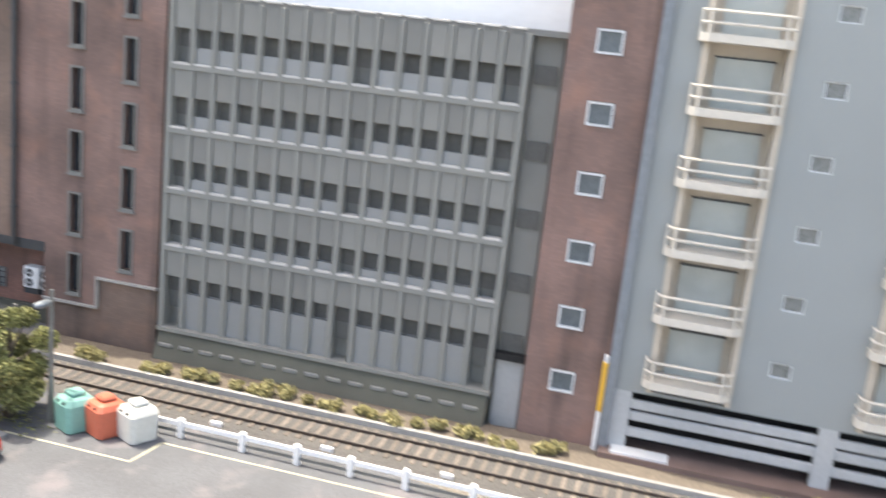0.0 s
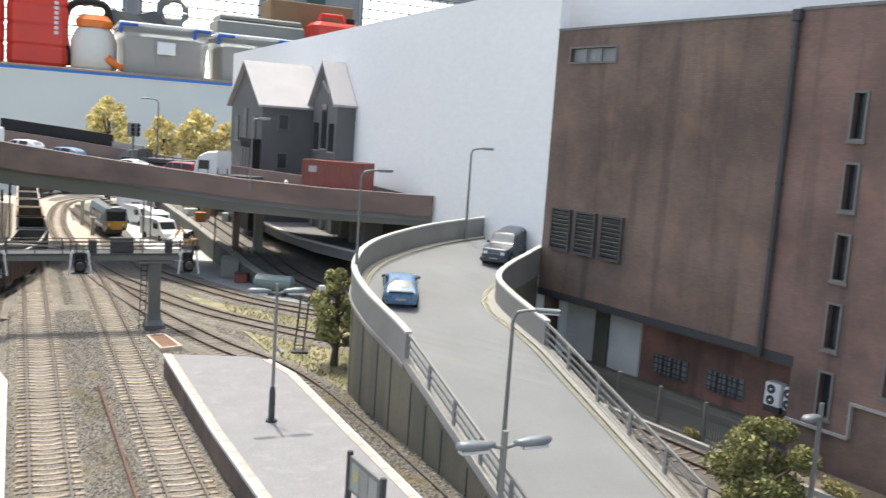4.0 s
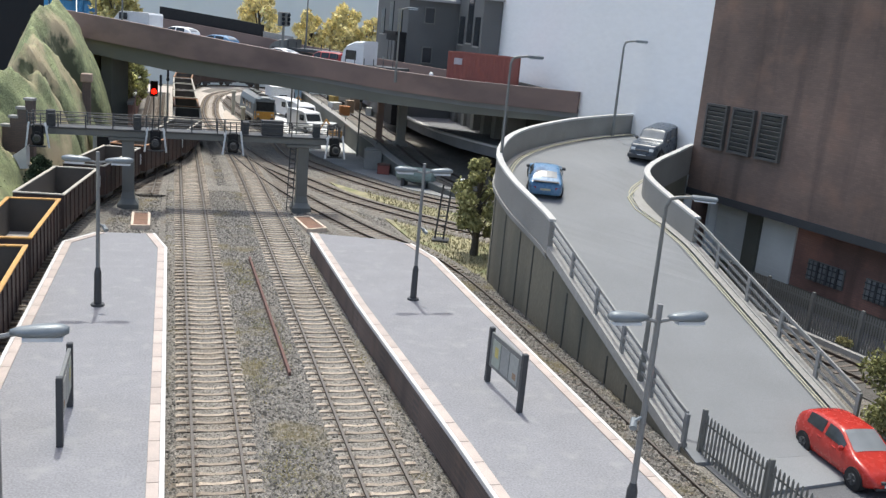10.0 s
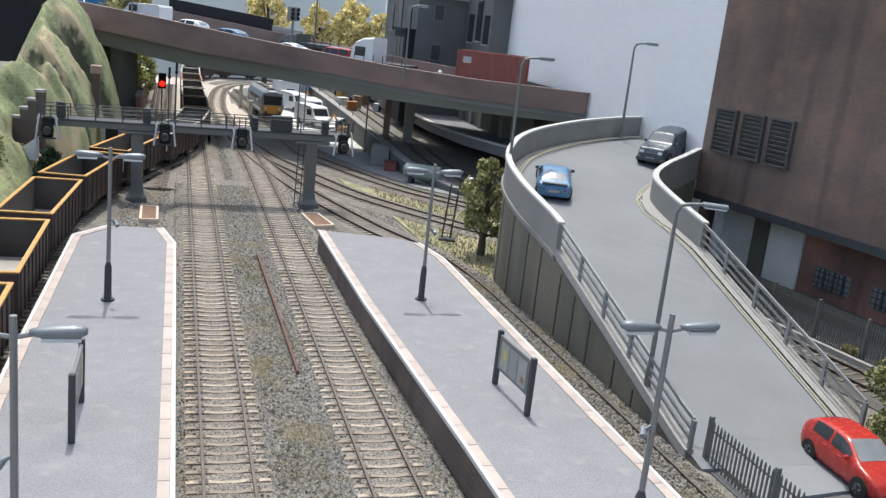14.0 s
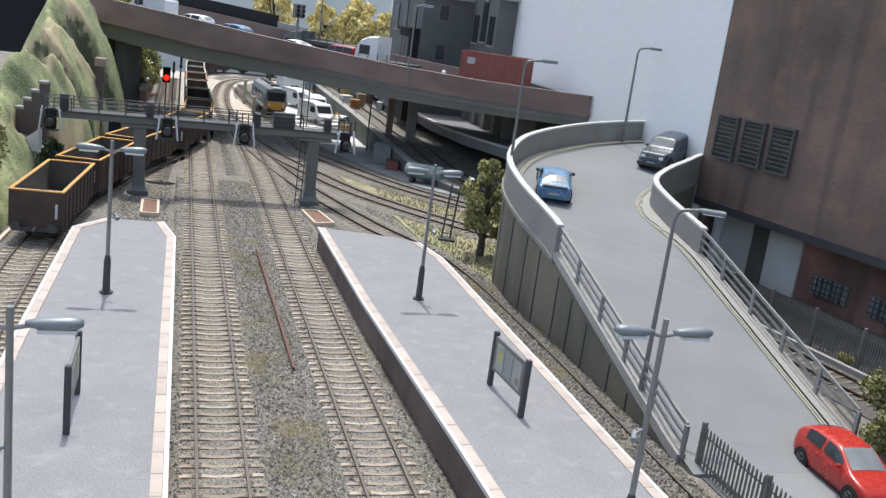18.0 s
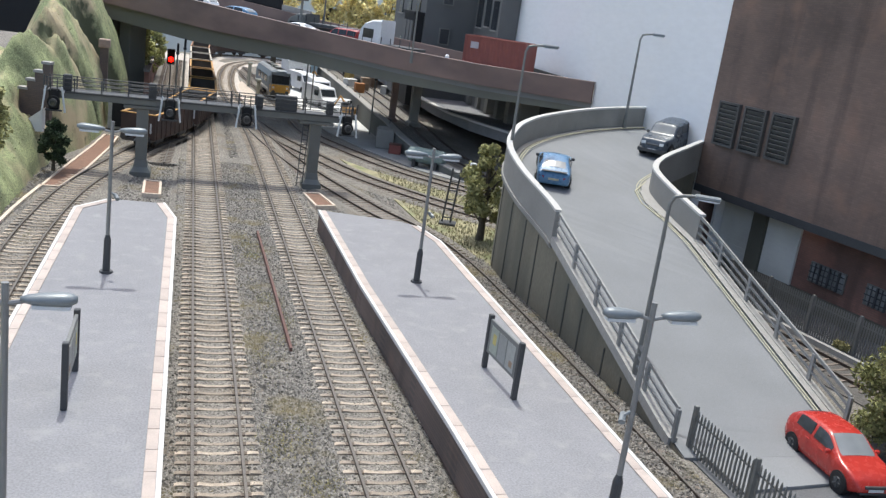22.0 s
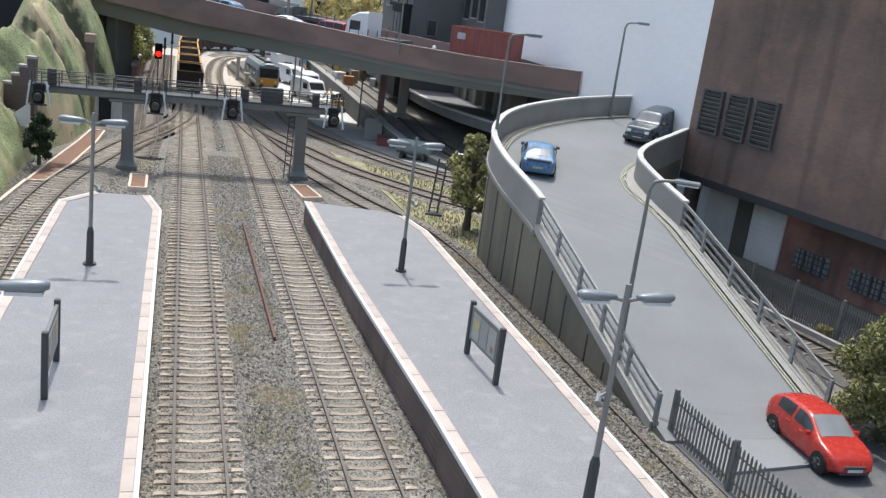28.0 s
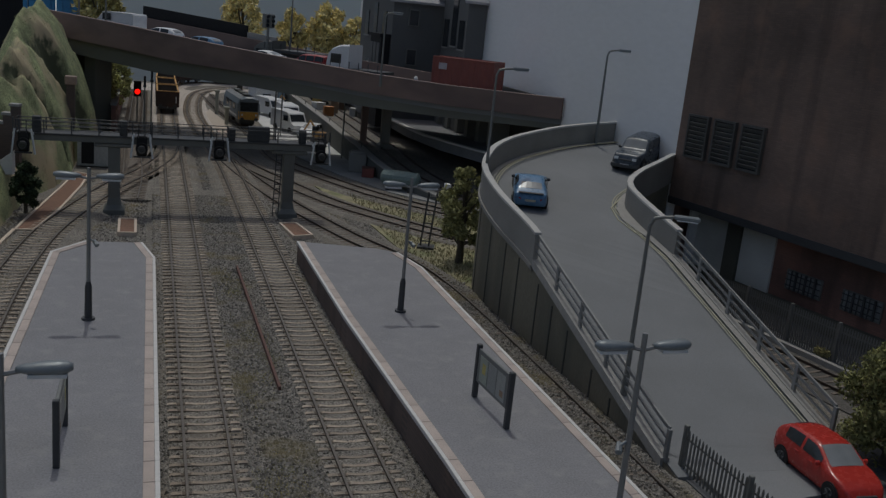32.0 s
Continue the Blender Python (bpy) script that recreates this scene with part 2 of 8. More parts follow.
BALLAST = mat("ballast", (0.185, 0.17, 0.148), 0.95, vary=0.2, scale=50, grain=0.75, fine=1100, bump=0.9, stain=(0.16, 0.125, 0.085), stain_at=(0.55, 0.75), stain_scale=22)
STONE = mat("stone_chips", (0.205, 0.19, 0.168), 0.95, vary=0.1, grain=0.2, island=0.75, bump=0.2, stain=(0.235, 0.195, 0.1), stain_at=(0.53, 0.7), stain_scale=34)
SLEEPER = mat("sleeper_concrete", (0.37, 0.31, 0.245), 0.9, vary=0.25, scale=160, grain=0.25, random=0.3, island=0.15, stain=(0.2, 0.17, 0.135), stain_at=(0.5, 0.72), stain_scale=220)
RAIL = mat("rail_steel", (0.075, 0.058, 0.048), 0.55, metal=0.35, vary=0.2, scale=250, grain=0.2)
RAILHEAD = mat("rail_head", (0.13, 0.115, 0.1), 0.5, metal=0.3, vary=0.2, grain=0.2)
PLATTOP = mat("platform_tarmac", (0.232, 0.232, 0.245), 0.9, vary=0.08, scale=60, grain=0.16, fine=1300, bump=0.3, stain=(0.3, 0.3, 0.3), stain_at=(0.55, 0.8), stain_scale=130)
WHITELINE = mat("white_edge_paint", (0.6, 0.59, 0.575), 0.7, vary=0.06, grain=0.08, stain=(0.45, 0.42, 0.38), stain_at=(0.6, 0.8), stain_scale=120)
SLAB = mat("edge_slab", (0.46, 0.39, 0.35), 0.85, vary=0.12, scale=120, grain=0.12, random=0.1, stain=(0.34, 0.3, 0.28), stain_at=(0.55, 0.75), stain_scale=90)
PLATWALL = brick_mat("platform_brick", (0.19, 0.14, 0.12), (0.16, 0.12, 0.105), (0.13, 0.105, 0.095))
TARMAC = mat("ramp_road", (0.212, 0.22, 0.228), 0.9, vary=0.09, scale=25, grain=0.1, fine=2200, bump=0.2)
YARD = mat("yard_tarmac", (0.115, 0.118, 0.124), 0.9, vary=0.15, scale=30, grain=0.25, fine=1800, bump=0.3, stain=(0.23, 0.2, 0.2), stain_at=(0.55, 0.8), stain_scale=45)
CONCRETE = mat("parapet_concrete", (0.265, 0.258, 0.238), 0.85, vary=0.1, scale=40, grain=0.08, fine=1500, bump=0.12, stain=(0.19, 0.19, 0.18), stain_at=(0.55, 0.8), stain_scale=30)
WALLGREY = mat("ramp_wall", (0.185, 0.168, 0.125), 0.9, vary=0.18, scale=30, grain=0.12, fine=1500, bump=0.15, stretch=(1, 1, 0.25), stain=(0.1, 0.105, 0.085), stain_at=(0.5, 0.75), stain_scale=40)
COPING = mat("coping", (0.5, 0.49, 0.47), 0.8, vary=0.08, grain=0.08)
KERB = mat("kerb", (0.33, 0.32, 0.3), 0.85, vary=0.1, grain=0.1)
YELLOW = mat("yellow_line", (0.42, 0.4, 0.29), 0.8, vary=0.15, scale=300, grain=0.2)
STEEL = mat("grey_steel", (0.2, 0.205, 0.195), 0.5, metal=0.4, vary=0.08, grain=0.08)
DARKSTEEL = mat("dark_steel", (0.065, 0.068, 0.072), 0.55, metal=0.3, vary=0.1, grain=0.1)
LAMPGREY = mat("lamp_grey", (0.24, 0.243, 0.24), 0.45, metal=0.3, vary=0.06, grain=0.06)
LAMPHEAD = mat("lamp_head", (0.2, 0.225, 0.24), 0.4, metal=0.2, vary=0.06, grain=0.06)
BRIDGE = mat("bridge_fascia", (0.235, 0.165, 0.142), 0.85, vary=0.12, scale=18, grain=0.06, stain=(0.11, 0.08, 0.075), stain_at=(0.5, 0.75), stain_scale=12, stretch=(1, 1, 2))
GIRDER = mat("bridge_girder", (0.16, 0.16, 0.135), 0.85, vary=0.12, scale=18, grain=0.06)
BOARD = mat("white_board", (0.85, 0.858, 0.86), 0.75, vary=0.025, scale=8, grain=0.02, fine=300, bump=0.06, stretch=(1, 0.3, 1))
PALE = mat("pale_green_board", (0.66, 0.71, 0.7), 0.75, vary=0.03, scale=10, grain=0.02, bump=0.05)
BRICKRED = brick_mat("sooty_red_brick", (0.305, 0.19, 0.16), (0.26, 0.165, 0.14), (0.25, 0.17, 0.15))
BRICKDARK = brick_mat("dark_brick", (0.36, 0.18, 0.14), (0.31, 0.155, 0.12), (0.25, 0.15, 0.12))
BRICKBROWN = brick_mat("brown_brick", (0.25, 0.172, 0.138), (0.21, 0.147, 0.118), (0.2, 0.145, 0.118))
TRIM = mat("window_trim_grey", (0.17, 0.17, 0.16), 0.6, grain=0.08)
GLASSDARK = mat("dark_glazing", (0.03, 0.035, 0.04), 0.12, vary=0.2, grain=0.02, bump=0.0)
CPGREY = mat("car_park_concrete", (0.235, 0.238, 0.22), 0.85, vary=0.1, scale=25, grain=0.08, stain=(0.2, 0.205, 0.195), stain_at=(0.5, 0.8), stain_scale=20, stretch=(1, 1, 0.3))
CPPANEL = mat("car_park_panel", (0.215, 0.215, 0.2), 0.8, vary=0.1, scale=30, grain=0.06, random=0.1)
CPGLASS = mat("frosted_glazing", (0.27, 0.28, 0.28), 0.25, vary=0.08, scale=30, grain=0.04, bump=0.03)
PLINTH = mat("mossy_plinth", (0.105, 0.105, 0.085), 0.9, vary=0.2, scale=20, grain=0.1)
GREYBLOCK = mat("grey_render", (0.29, 0.312, 0.31), 0.8, vary=0.05, scale=10, grain=0.03, bump=0.05)
CREAM = mat("cream_paint", (0.52, 0.46, 0.38), 0.7, vary=0.05, grain=0.05)
BALCWHITE = mat("balcony_white", (0.6, 0.56, 0.49), 0.6, vary=0.05, grain=0.05)
LOUVRE = mat("louvre_white", (0.62, 0.64, 0.65), 0.6, vary=0.04, grain=0.04)
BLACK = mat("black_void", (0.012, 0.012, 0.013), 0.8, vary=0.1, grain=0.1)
WHITEPAINT = mat("white_paint", (0.78, 0.78, 0.77), 0.5, vary=0.04, grain=0.05)
SOIL = mat("soil_path", (0.2, 0.115, 0.08), 0.95, vary=0.2, scale=200, grain=0.35, fine=1500, bump=0.5)
GRASSY = mat("static_grass", (0.29, 0.265, 0.16), 0.95, vary=0.3, scale=60, grain=0.35, fine=1500, bump=0.6, stain=(0.16, 0.19, 0.08), stain_at=(0.48, 0.7), stain_scale=45)
HILL = mat("hill_scatter", (0.255, 0.285, 0.145), 0.95, vary=0.35, scale=60, grain=0.45, fine=900, bump=1.0, stain=(0.46, 0.37, 0.24), stain_at=(0.47, 0.6), stain_scale=16)


def shade_gullies(m, colour):
    """Puts the shade of gullies into a surface's colour by a point attribute, with a ragged edge."""
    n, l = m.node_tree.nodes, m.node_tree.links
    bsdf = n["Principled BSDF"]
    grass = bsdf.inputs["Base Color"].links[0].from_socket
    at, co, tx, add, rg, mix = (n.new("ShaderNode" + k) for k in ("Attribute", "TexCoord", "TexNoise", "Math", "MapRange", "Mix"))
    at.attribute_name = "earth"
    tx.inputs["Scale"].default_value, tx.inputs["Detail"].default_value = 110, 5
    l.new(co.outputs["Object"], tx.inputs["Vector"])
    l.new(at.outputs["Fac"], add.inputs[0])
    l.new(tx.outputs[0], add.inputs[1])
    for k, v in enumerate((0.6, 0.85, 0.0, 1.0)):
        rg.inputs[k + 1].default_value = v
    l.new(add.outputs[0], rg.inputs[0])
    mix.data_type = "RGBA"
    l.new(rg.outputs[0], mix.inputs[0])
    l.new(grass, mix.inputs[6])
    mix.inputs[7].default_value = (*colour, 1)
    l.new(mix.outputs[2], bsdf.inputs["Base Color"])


# dark green-brown paints the shade of the gully folds onto the hill
shade_gullies(HILL, (0.07, 0.08, 0.042))
YARDSUNLIT = mat("pale_yard", (0.62, 0.62, 0.6), 0.9, vary=0.08, grain=0.1, scale=40)
RUST = mat("rusty_rail", (0.12, 0.062, 0.05), 0.8, vary=0.2, grain=0.15)

# dark grey for the painted panel shadows and the stair windows
DARKGREY = mat("vent_shadow_grey", (0.11, 0.11, 0.103), 0.85, vary=0.15, grain=0.1)
GANTRY = mat("gantry_grey", (0.15, 0.155, 0.145), 0.55, metal=0.2, vary=0.12, scale=60, grain=0.1)


# ---- ground ----
def strip(name, outline, z0, z1, material, label="", category="", kind="structure"):
    bm = bmesh.new()
    prism(bm, outline, z0, z1)
    return tagged(part(name, bm, material), label, category, "", kind)


GZ = -0.28
bm = bmesh.new()
for x0, x1, y0, y1 in ((-60, 75, -60, 150),):
    nx, ny = 27, 42
    vs = [[bm.verts.new((x0 + (x1 - x0) * i / nx, y0 + (y1 - y0) * j / ny, GZ)) for j in range(ny + 1)] for i in range(nx + 1)]
    for i in range(nx):
        for j in range(ny):
            bm.faces.new((vs[i][j], vs[i + 1][j], vs[i + 1][j + 1], vs[i][j + 1]))
tagged(part("ground", bm, BALLAST), "grey ballast and grit over the whole layout", "ground", "", "structure")
bm = bmesh.new()
box(bm, -60, 75, -60, 150, GZ - 3.5, GZ - 0.05)
tagged(part("baseboard", bm, mat("plywood", (0.4, 0.29, 0.18), 0.7)), "plywood baseboard under the layout", "baseboard", "", "structure")

# facade line: u runs along it, w towards the tracks
FO, FD, FN = Vector((27.5, 46.2)), Vector((0.1657, -0.9862)), Vector((-0.9862, -0.1657))
FROT = math.degrees(math.atan2(FD.y, FD.x))


def fplan(u, w):
    p = FO + FD * u + FN * w
    return p.x, p.y


def road_z(y):
    ys, zs = (18, 22.4, 24, 35.7, 41.2, 46.5, 56), (-0.19, -0.18, 0.12, 3.55, 4.5, 5.55, 6.65)
    return float(np.interp(y, ys, zs))


strip("yard", [(14.6, -40), (27.8, -40), fplan(35, 5.9), fplan(21, 5.9), (21.6, 24.4), (21.4, 23), (14.6, 23)], GZ, -0.2, YARD, "grey tarmac yard at the foot of the ramp", "yard")
strip("grass", [(12.8, 44.5), (14.0, 43), (19.5, 47), (19.5, 57.5), (12.2, 66.5), (10.4, 70), (12.0, 58)], GZ, -0.2, GRASSY, "dry yellow-green grass beside the sidings", "grass")
# the far yard's colour carries the bright sunlight; the near part stays grey
strip("far_yard", [(10.9, 86), (16.5, 86), (16.5, 100), (16, 136), (9.6, 136), (10.2, 100)], GZ, -0.2, YARDSUNLIT, "concrete goods yard beyond the bridge, sunlit brightness in its colour", "yard")
strip("near_yard", [(10.9, 86), (11.1, 84), (13.2, 75.8), (16.2, 68.3), (18.4, 65.5), (20.5, 64), (20.3, 86)], GZ, -0.2, mat("yard_concrete", (0.3, 0.3, 0.29), 0.9, vary=0.15, scale=30, grain=0.15), "grey concrete goods yard below the viaduct", "yard")
# sandy path, its colour raised for the sunlight beyond the gantry
strip("far_platform", [(2.2, 96), (6.0, 90), (6.6, 100), (6.9, 136), (6.3, 136), (5.2, 118)], GZ, -0.12, mat("sandy_cess", (0.5, 0.43, 0.36), 0.95, vary=0.1, grain=0.2), "sandy cess path between the far lines, sunlit tone in its colour", "path")


# ---- track ----
rail_profile = [(-0.09, 0.0), (0.09, 0.0), (0.03, 0.05), (0.046, 0.1), (0.046, 0.168), (-0.046, 0.168), (-0.046, 0.1), (-0.03, 0.05)]
bm = bmesh.new()
loft(bm, [[(x, -w, -0.17), (x, w, -0.17), (x, w * 0.8, z), (x, -w * 0.8, z)] for x, w, z in ((-1.12, 0.085, -0.055), (-1.05, 0.1, -0.035), (-0.84, 0.1, -0.03), (-0.8, 0.1, -0.05), (-0.54, 0.1, -0.05), (-0.5, 0.1, -0.03), (-0.34, 0.095, -0.05), (-0.15, 0.09, -0.068), (0.15, 0.09, -0.068), (0.34, 0.095, -0.05), (0.5, 0.1, -0.03), (0.54, 0.1, -0.05), (0.8, 0.1, -0.05), (0.84, 0.1, -0.03), (1.05, 0.1, -0.035), (1.12, 0.085, -0.055))])
proto = part("sleeper", bm, SLEEPER)
sleeper_mesh = proto.data
# the rail seats are brown for chairs and ballast, darkened for the rail's shadow
sleeper_mesh.materials.append(mat("rail_seat", (0.12, 0.095, 0.075), 0.9, vary=0.25, grain=0.2))
for p in sleeper_mesh.polygons:
    p.material_index = 1 if 0.55 < abs(p.center.x) / S < 0.79 else 0
bpy.data.objects.remove(proto)
bm = bmesh.new()
box(bm, -0.14, 0.14, -0.06, 0.06, 0, 0.05)
proto = part("chair", bm, RAIL)
chair_mesh = proto.data
bpy.data.objects.remove(proto)
WOOD = mat("sleeper_timber", (0.2, 0.165, 0.135), 0.9, vary=0.2, scale=200, grain=0.2, random=0.2)
wood_mesh = sleeper_mesh.copy()
wood_mesh.materials[0] = WOOD
TRACKS = {}
BACKGRIT = mat("dark_grit", (0.105, 0.098, 0.09), 0.95, vary=0.15, grain=0.35, scale=60, fine=1100, bump=0.6)
# pale sandy grit with the sunlit brightness painted into its tone
SUNLITGRIT = mat("pale_grit", (0.5, 0.45, 0.4), 0.95, vary=0.1, grain=0.3, scale=60, fine=1100, bump=0.6)


def track(key, pts, near, label, gap=0.54, sink=0.0, wood=False, pale=None, bed=None):
    """A line of rails and sleepers; sleepers within the stretch near (y0, y1) are objects of their own."""
    line = smoothline(pts, 1.0)
    TRACKS[key] = line
    t = thing("track", 0, 0, 0, 0, label, "railway track", "tracks", "structure")
    cut = len(line) if pale is None else next(k for k, p in enumerate(line) if p.y > pale)
    for run, stone, lab in ((line[:cut + 1], bed or BALLAST, "raised grey ballast bed"), (line[cut:], SUNLITGRIT, "raised pale sandy ballast bed, sunlit tone in its colour")):
        if len(run) > 1:
            bm = bmesh.new()
            sweep(bm, run, [(-2.05, GZ - 0.03), (2.05, GZ - 0.03), (1.45, -0.085 + sink), (-1.45, -0.085 + sink)])
            part("ballast_bed", bm, stone, t, lab)
    for off in (-0.665, 0.665):
        bm = bmesh.new()
        shifted = [Vector((p.x + r.x * off, p.y + r.y * off)) for p, r in zip(line, sides(line))]
        sweep(bm, shifted, rail_profile, -0.17)
        o = part("rail", bm, RAIL, t, "rust-brown steel rail")
        bm = bmesh.new()
        sweep(bm, shifted, [(-0.04, -0.002), (0.04, -0.002), (0.036, 0.008), (-0.036, 0.008)])
        part("rail_head", bm, RAILHEAD, o, "dull bright running surface")
    lens = [0.0]
    for a, b in zip(line, line[1:]):
        lens.append(lens[-1] + (b - a).length)
    verts, faces = [], []
    base = np.array([v.co[:] for v in sleeper_mesh.vertices]) / S
    polys = [tuple(p.vertices) for p in sleeper_mesh.polygons]
    for k in range(int(lens[-1] / gap)):
        s = (k + 0.5) * gap
        i = min(np.searchsorted(lens, s) - 1, len(line) - 2)
        f = (s - lens[i]) / (lens[i + 1] - lens[i])
        p, d = line[i].lerp(line[i + 1], f), line[i + 1] - line[i]
        a = math.atan2(d.y, d.x) - math.pi / 2 + random.uniform(-0.015, 0.015)
        if near[0] <= p.y <= near[1]:
            o = new("sleeper", wood_mesh if wood else sleeper_mesh)
            o.parent = t
            o.matrix_basis = pose(S * p.x, S * p.y, S * (sink + random.uniform(-0.015, 0.01)), 0, 0, math.degrees(a))
        else:
            c, sn = math.cos(a), math.sin(a)
            q = base.copy()
            q[:, 0], q[:, 1] = base[:, 0] * c - base[:, 1] * sn + p.x, base[:, 0] * sn + base[:, 1] * c + p.y
            q[:, 2] += sink
            n0 = len(verts)
            verts += [tuple(v * S) for v in q]
            faces += [tuple(n0 + j for j in f) for f in polys]
    if verts:
        me = bpy.data.meshes.new("sleepers")
        me.from_pydata(verts, [], faces)
        me.materials.append(WOOD if wood else SLEEPER)
        me.materials.append(MATS["rail_seat"])
        seats = [p.material_index for p in sleeper_mesh.polygons]
        me.polygons.foreach_set("material_index", seats * (len(faces) // len(seats)))
        o = new("sleepers", me)
        o.parent = t
        o["kind"] = "stuff"
    return t


track("main_a", [(0, 6), (0, 40), (0, 80), (0, 110), (0.2, 135), (2.2, 147), (7, 152), (14, 153)], (15, 62), "straight main line with pale concrete sleepers", pale=91)
track("main_b", [(4.42, 6), (4.42, 40), (4.4, 62), (4.2, 78), (3.3, 95), (2.9, 112), (4.2, 132), (7, 142), (12, 147)], (15, 62), "second main line with pale concrete sleepers beside the platform", pale=91)
track("bay", [(12.75, 4), (12.75, 25), (12.7, 35), (12.45, 43), (11.6, 48.5), (9.7, 53.8), (7.2, 63), (5.4, 72.5), (4.4, 80)], (15, 64), "platform line between the platform and the ramp wall", sink=-0.045, wood=True)
track("siding_a", [(22, 49), (18.6, 52), (15.5, 55.4), (10.9, 62.6), (8.4, 69.2), (6.2, 76), (4.6, 84)], (50, 70), "siding through dry grass", sink=-0.03, wood=True)
track("siding_b", [(23, 56.5), (20.5, 59), (17.8, 62), (14.3, 67), (11, 74.6), (9.1, 81), (8.7, 92), (8.0, 102), (6.6, 116), (5.4, 135)], (58, 76), "curved siding leading under the bridge", sink=-0.03, wood=True)
track("loop", [(-7.9, 4), (-7.9, 25), (-7.9, 38), (-7.75, 45), (-7.05, 53), (-5.55, 60.6), (-4.1, 66.5), (-2.0, 73), (-0.5, 80), (0, 87)], (15, 74), "platform loop line curving into the main line")
track("headshunt", [(-3.2, 62), (-3.0, 70), (-3.2, 85), (-3.3, 115), (-3.3, 134)], (64, 70), "far line beside the brick cutting wall", wood=True)
track("back", [fplan(u, 4.2) for u in (-6, 5, 15, 25, 35, 50, 70)], (-6, 36), "single line along the foot of the building row", sink=-0.05, wood=True, bed=BACKGRIT)
strip("back_grit", [fplan(16, 6.1), fplan(70, 6.1), fplan(70, 2.8), fplan(16, 2.8)], GZ, GZ + 0.06, BACKGRIT, "dark grit along the back line", "ground")

strip("ballast_infill", [(1.25, 6), (3.2, 6), (3.2, 66), (1.25, 66)], GZ, -0.1, BALLAST, "level grey ballast between the two main lines", "ballast")

# loose stones round the near sleepers
rng = np.random.default_rng(3)
shape = np.array([(-1, -0.7, 0), (1, -0.8, 0), (0.9, 0.8, 0), (-0.8, 0.9, 0), (0.1, 0, 1.1)])
tris = np.array([(0, 1, 4), (1, 2, 4), (2, 3, 4), (3, 0, 4)])
stone_v, stone_f = [], []


def stones(n, x0, x1, y0, y1, z, lo, hi, power=1.4):
    """n little stones strewn over a rectangle, denser towards y0."""
    y, x = y0 + (y1 - y0) * rng.random(n) ** power, rng.uniform(x0, x1, n)
    a, sz = rng.uniform(0, 6.28, n), rng.uniform(lo, hi, n)
    p = shape[None] * rng.uniform(0.6, 1.3, (n, 5, 3)) * sz[:, None, None]
    c, sn = np.cos(a)[:, None], np.sin(a)[:, None]
    v = np.stack((x[:, None] + p[..., 0] * c - p[..., 1] * sn, y[:, None] + p[..., 0] * sn + p[..., 1] * c, z + p[..., 2] * 0.8), -1)
    base = sum(len(q) for q in stone_v)
    stone_v.append(v.reshape(-1, 3) * S)
    stone_f.append((tris[None] + base + 5 * np.arange(n)[:, None, None]).reshape(-1, 3))


for xc in (0, 4.42):
    stones(20000, xc - 1.5, xc + 1.5, 16, 64, -0.125, 0.03, 0.07)
    stones(4000, xc - 1.6, xc - 0.8, 16, 64, -0.1, 0.03, 0.075)
    stones(4000, xc + 0.8, xc + 1.6, 16, 64, -0.1, 0.03, 0.075)
stones(30000, 1.15, 3.3, 16, 64, -0.11, 0.035, 0.085)
stones(9000, 5.6, 6.3, 16, 47, -0.22, 0.03, 0.07)
stones(16000, 11.5, 14.1, 16, 44, -0.09, 0.03, 0.06)
stones(16000, -9.6, -6.2, 20, 56, -0.1, 0.03, 0.06)
stones(16000, 5.5, 12, 46, 66, GZ, 0.03, 0.08)
stones(9000, -10, -6.2, 44, 62, GZ, 0.03, 0.08)
stones(16000, -6.4, 0, 45, 72, GZ, 0.03, 0.08)
stones(12000, 1.0, 6, 58, 84, GZ + 0.02, 0.04, 0.09)
sv, sf = np.concatenate(stone_v), np.concatenate(stone_f)
me = bpy.data.meshes.new("ballast_stones")
me.from_pydata(sv, [], sf)
me.materials.append(STONE)
tagged(new("ballast_stones", me), "loose grey ballast stones between the sleepers", "ballast", "", "stuff")

# moss and dry weeds in patches between the lines
verts, faces = [], []
patches = [(rng.uniform(1.5, 3.0), 17 + 33 * rng.random() ** 1.3, rng.uniform(0.2, 0.42), int(rng.integers(150, 480))) for _ in range(30)]
for cx, cy, r, n in (*patches, (2.4, 21, 0.4, 700), (2.5, 18.5, 0.4, 700), (12.9, 47, 0.7, 300), (7.2, 50, 0.7, 60), (-2.4, 62, 0.9, 90)):
    for _ in range(n):
        x, y, a, s = rng.normal(cx, r), rng.normal(cy, r * 2), rng.uniform(0, 6.28), rng.uniform(0.025, 0.055)
        n0 = len(verts)
        for p in ((-s * 0.4, 0, 0), (s * 0.4, 0, 0), (rng.uniform(-s, s) * 2, rng.uniform(-s, s) * 2, s * 0.9)):
            verts.append((S * (x + p[0] * math.cos(a)), S * (y + p[0] * math.sin(a) + p[1]), S * (-0.085 + p[2])))
        faces.append((n0, n0 + 1, n0 + 2))
me = bpy.data.meshes.new("weeds")
me.from_pydata(verts, [], faces)
me.materials.append(mat("weed_green", (0.25, 0.22, 0.095), 0.9, island=0.5, stain=(0.19, 0.2, 0.09), stain_scale=60))
tagged(new("weeds", me), "low olive weeds growing between the tracks", "weeds", "", "stuff")


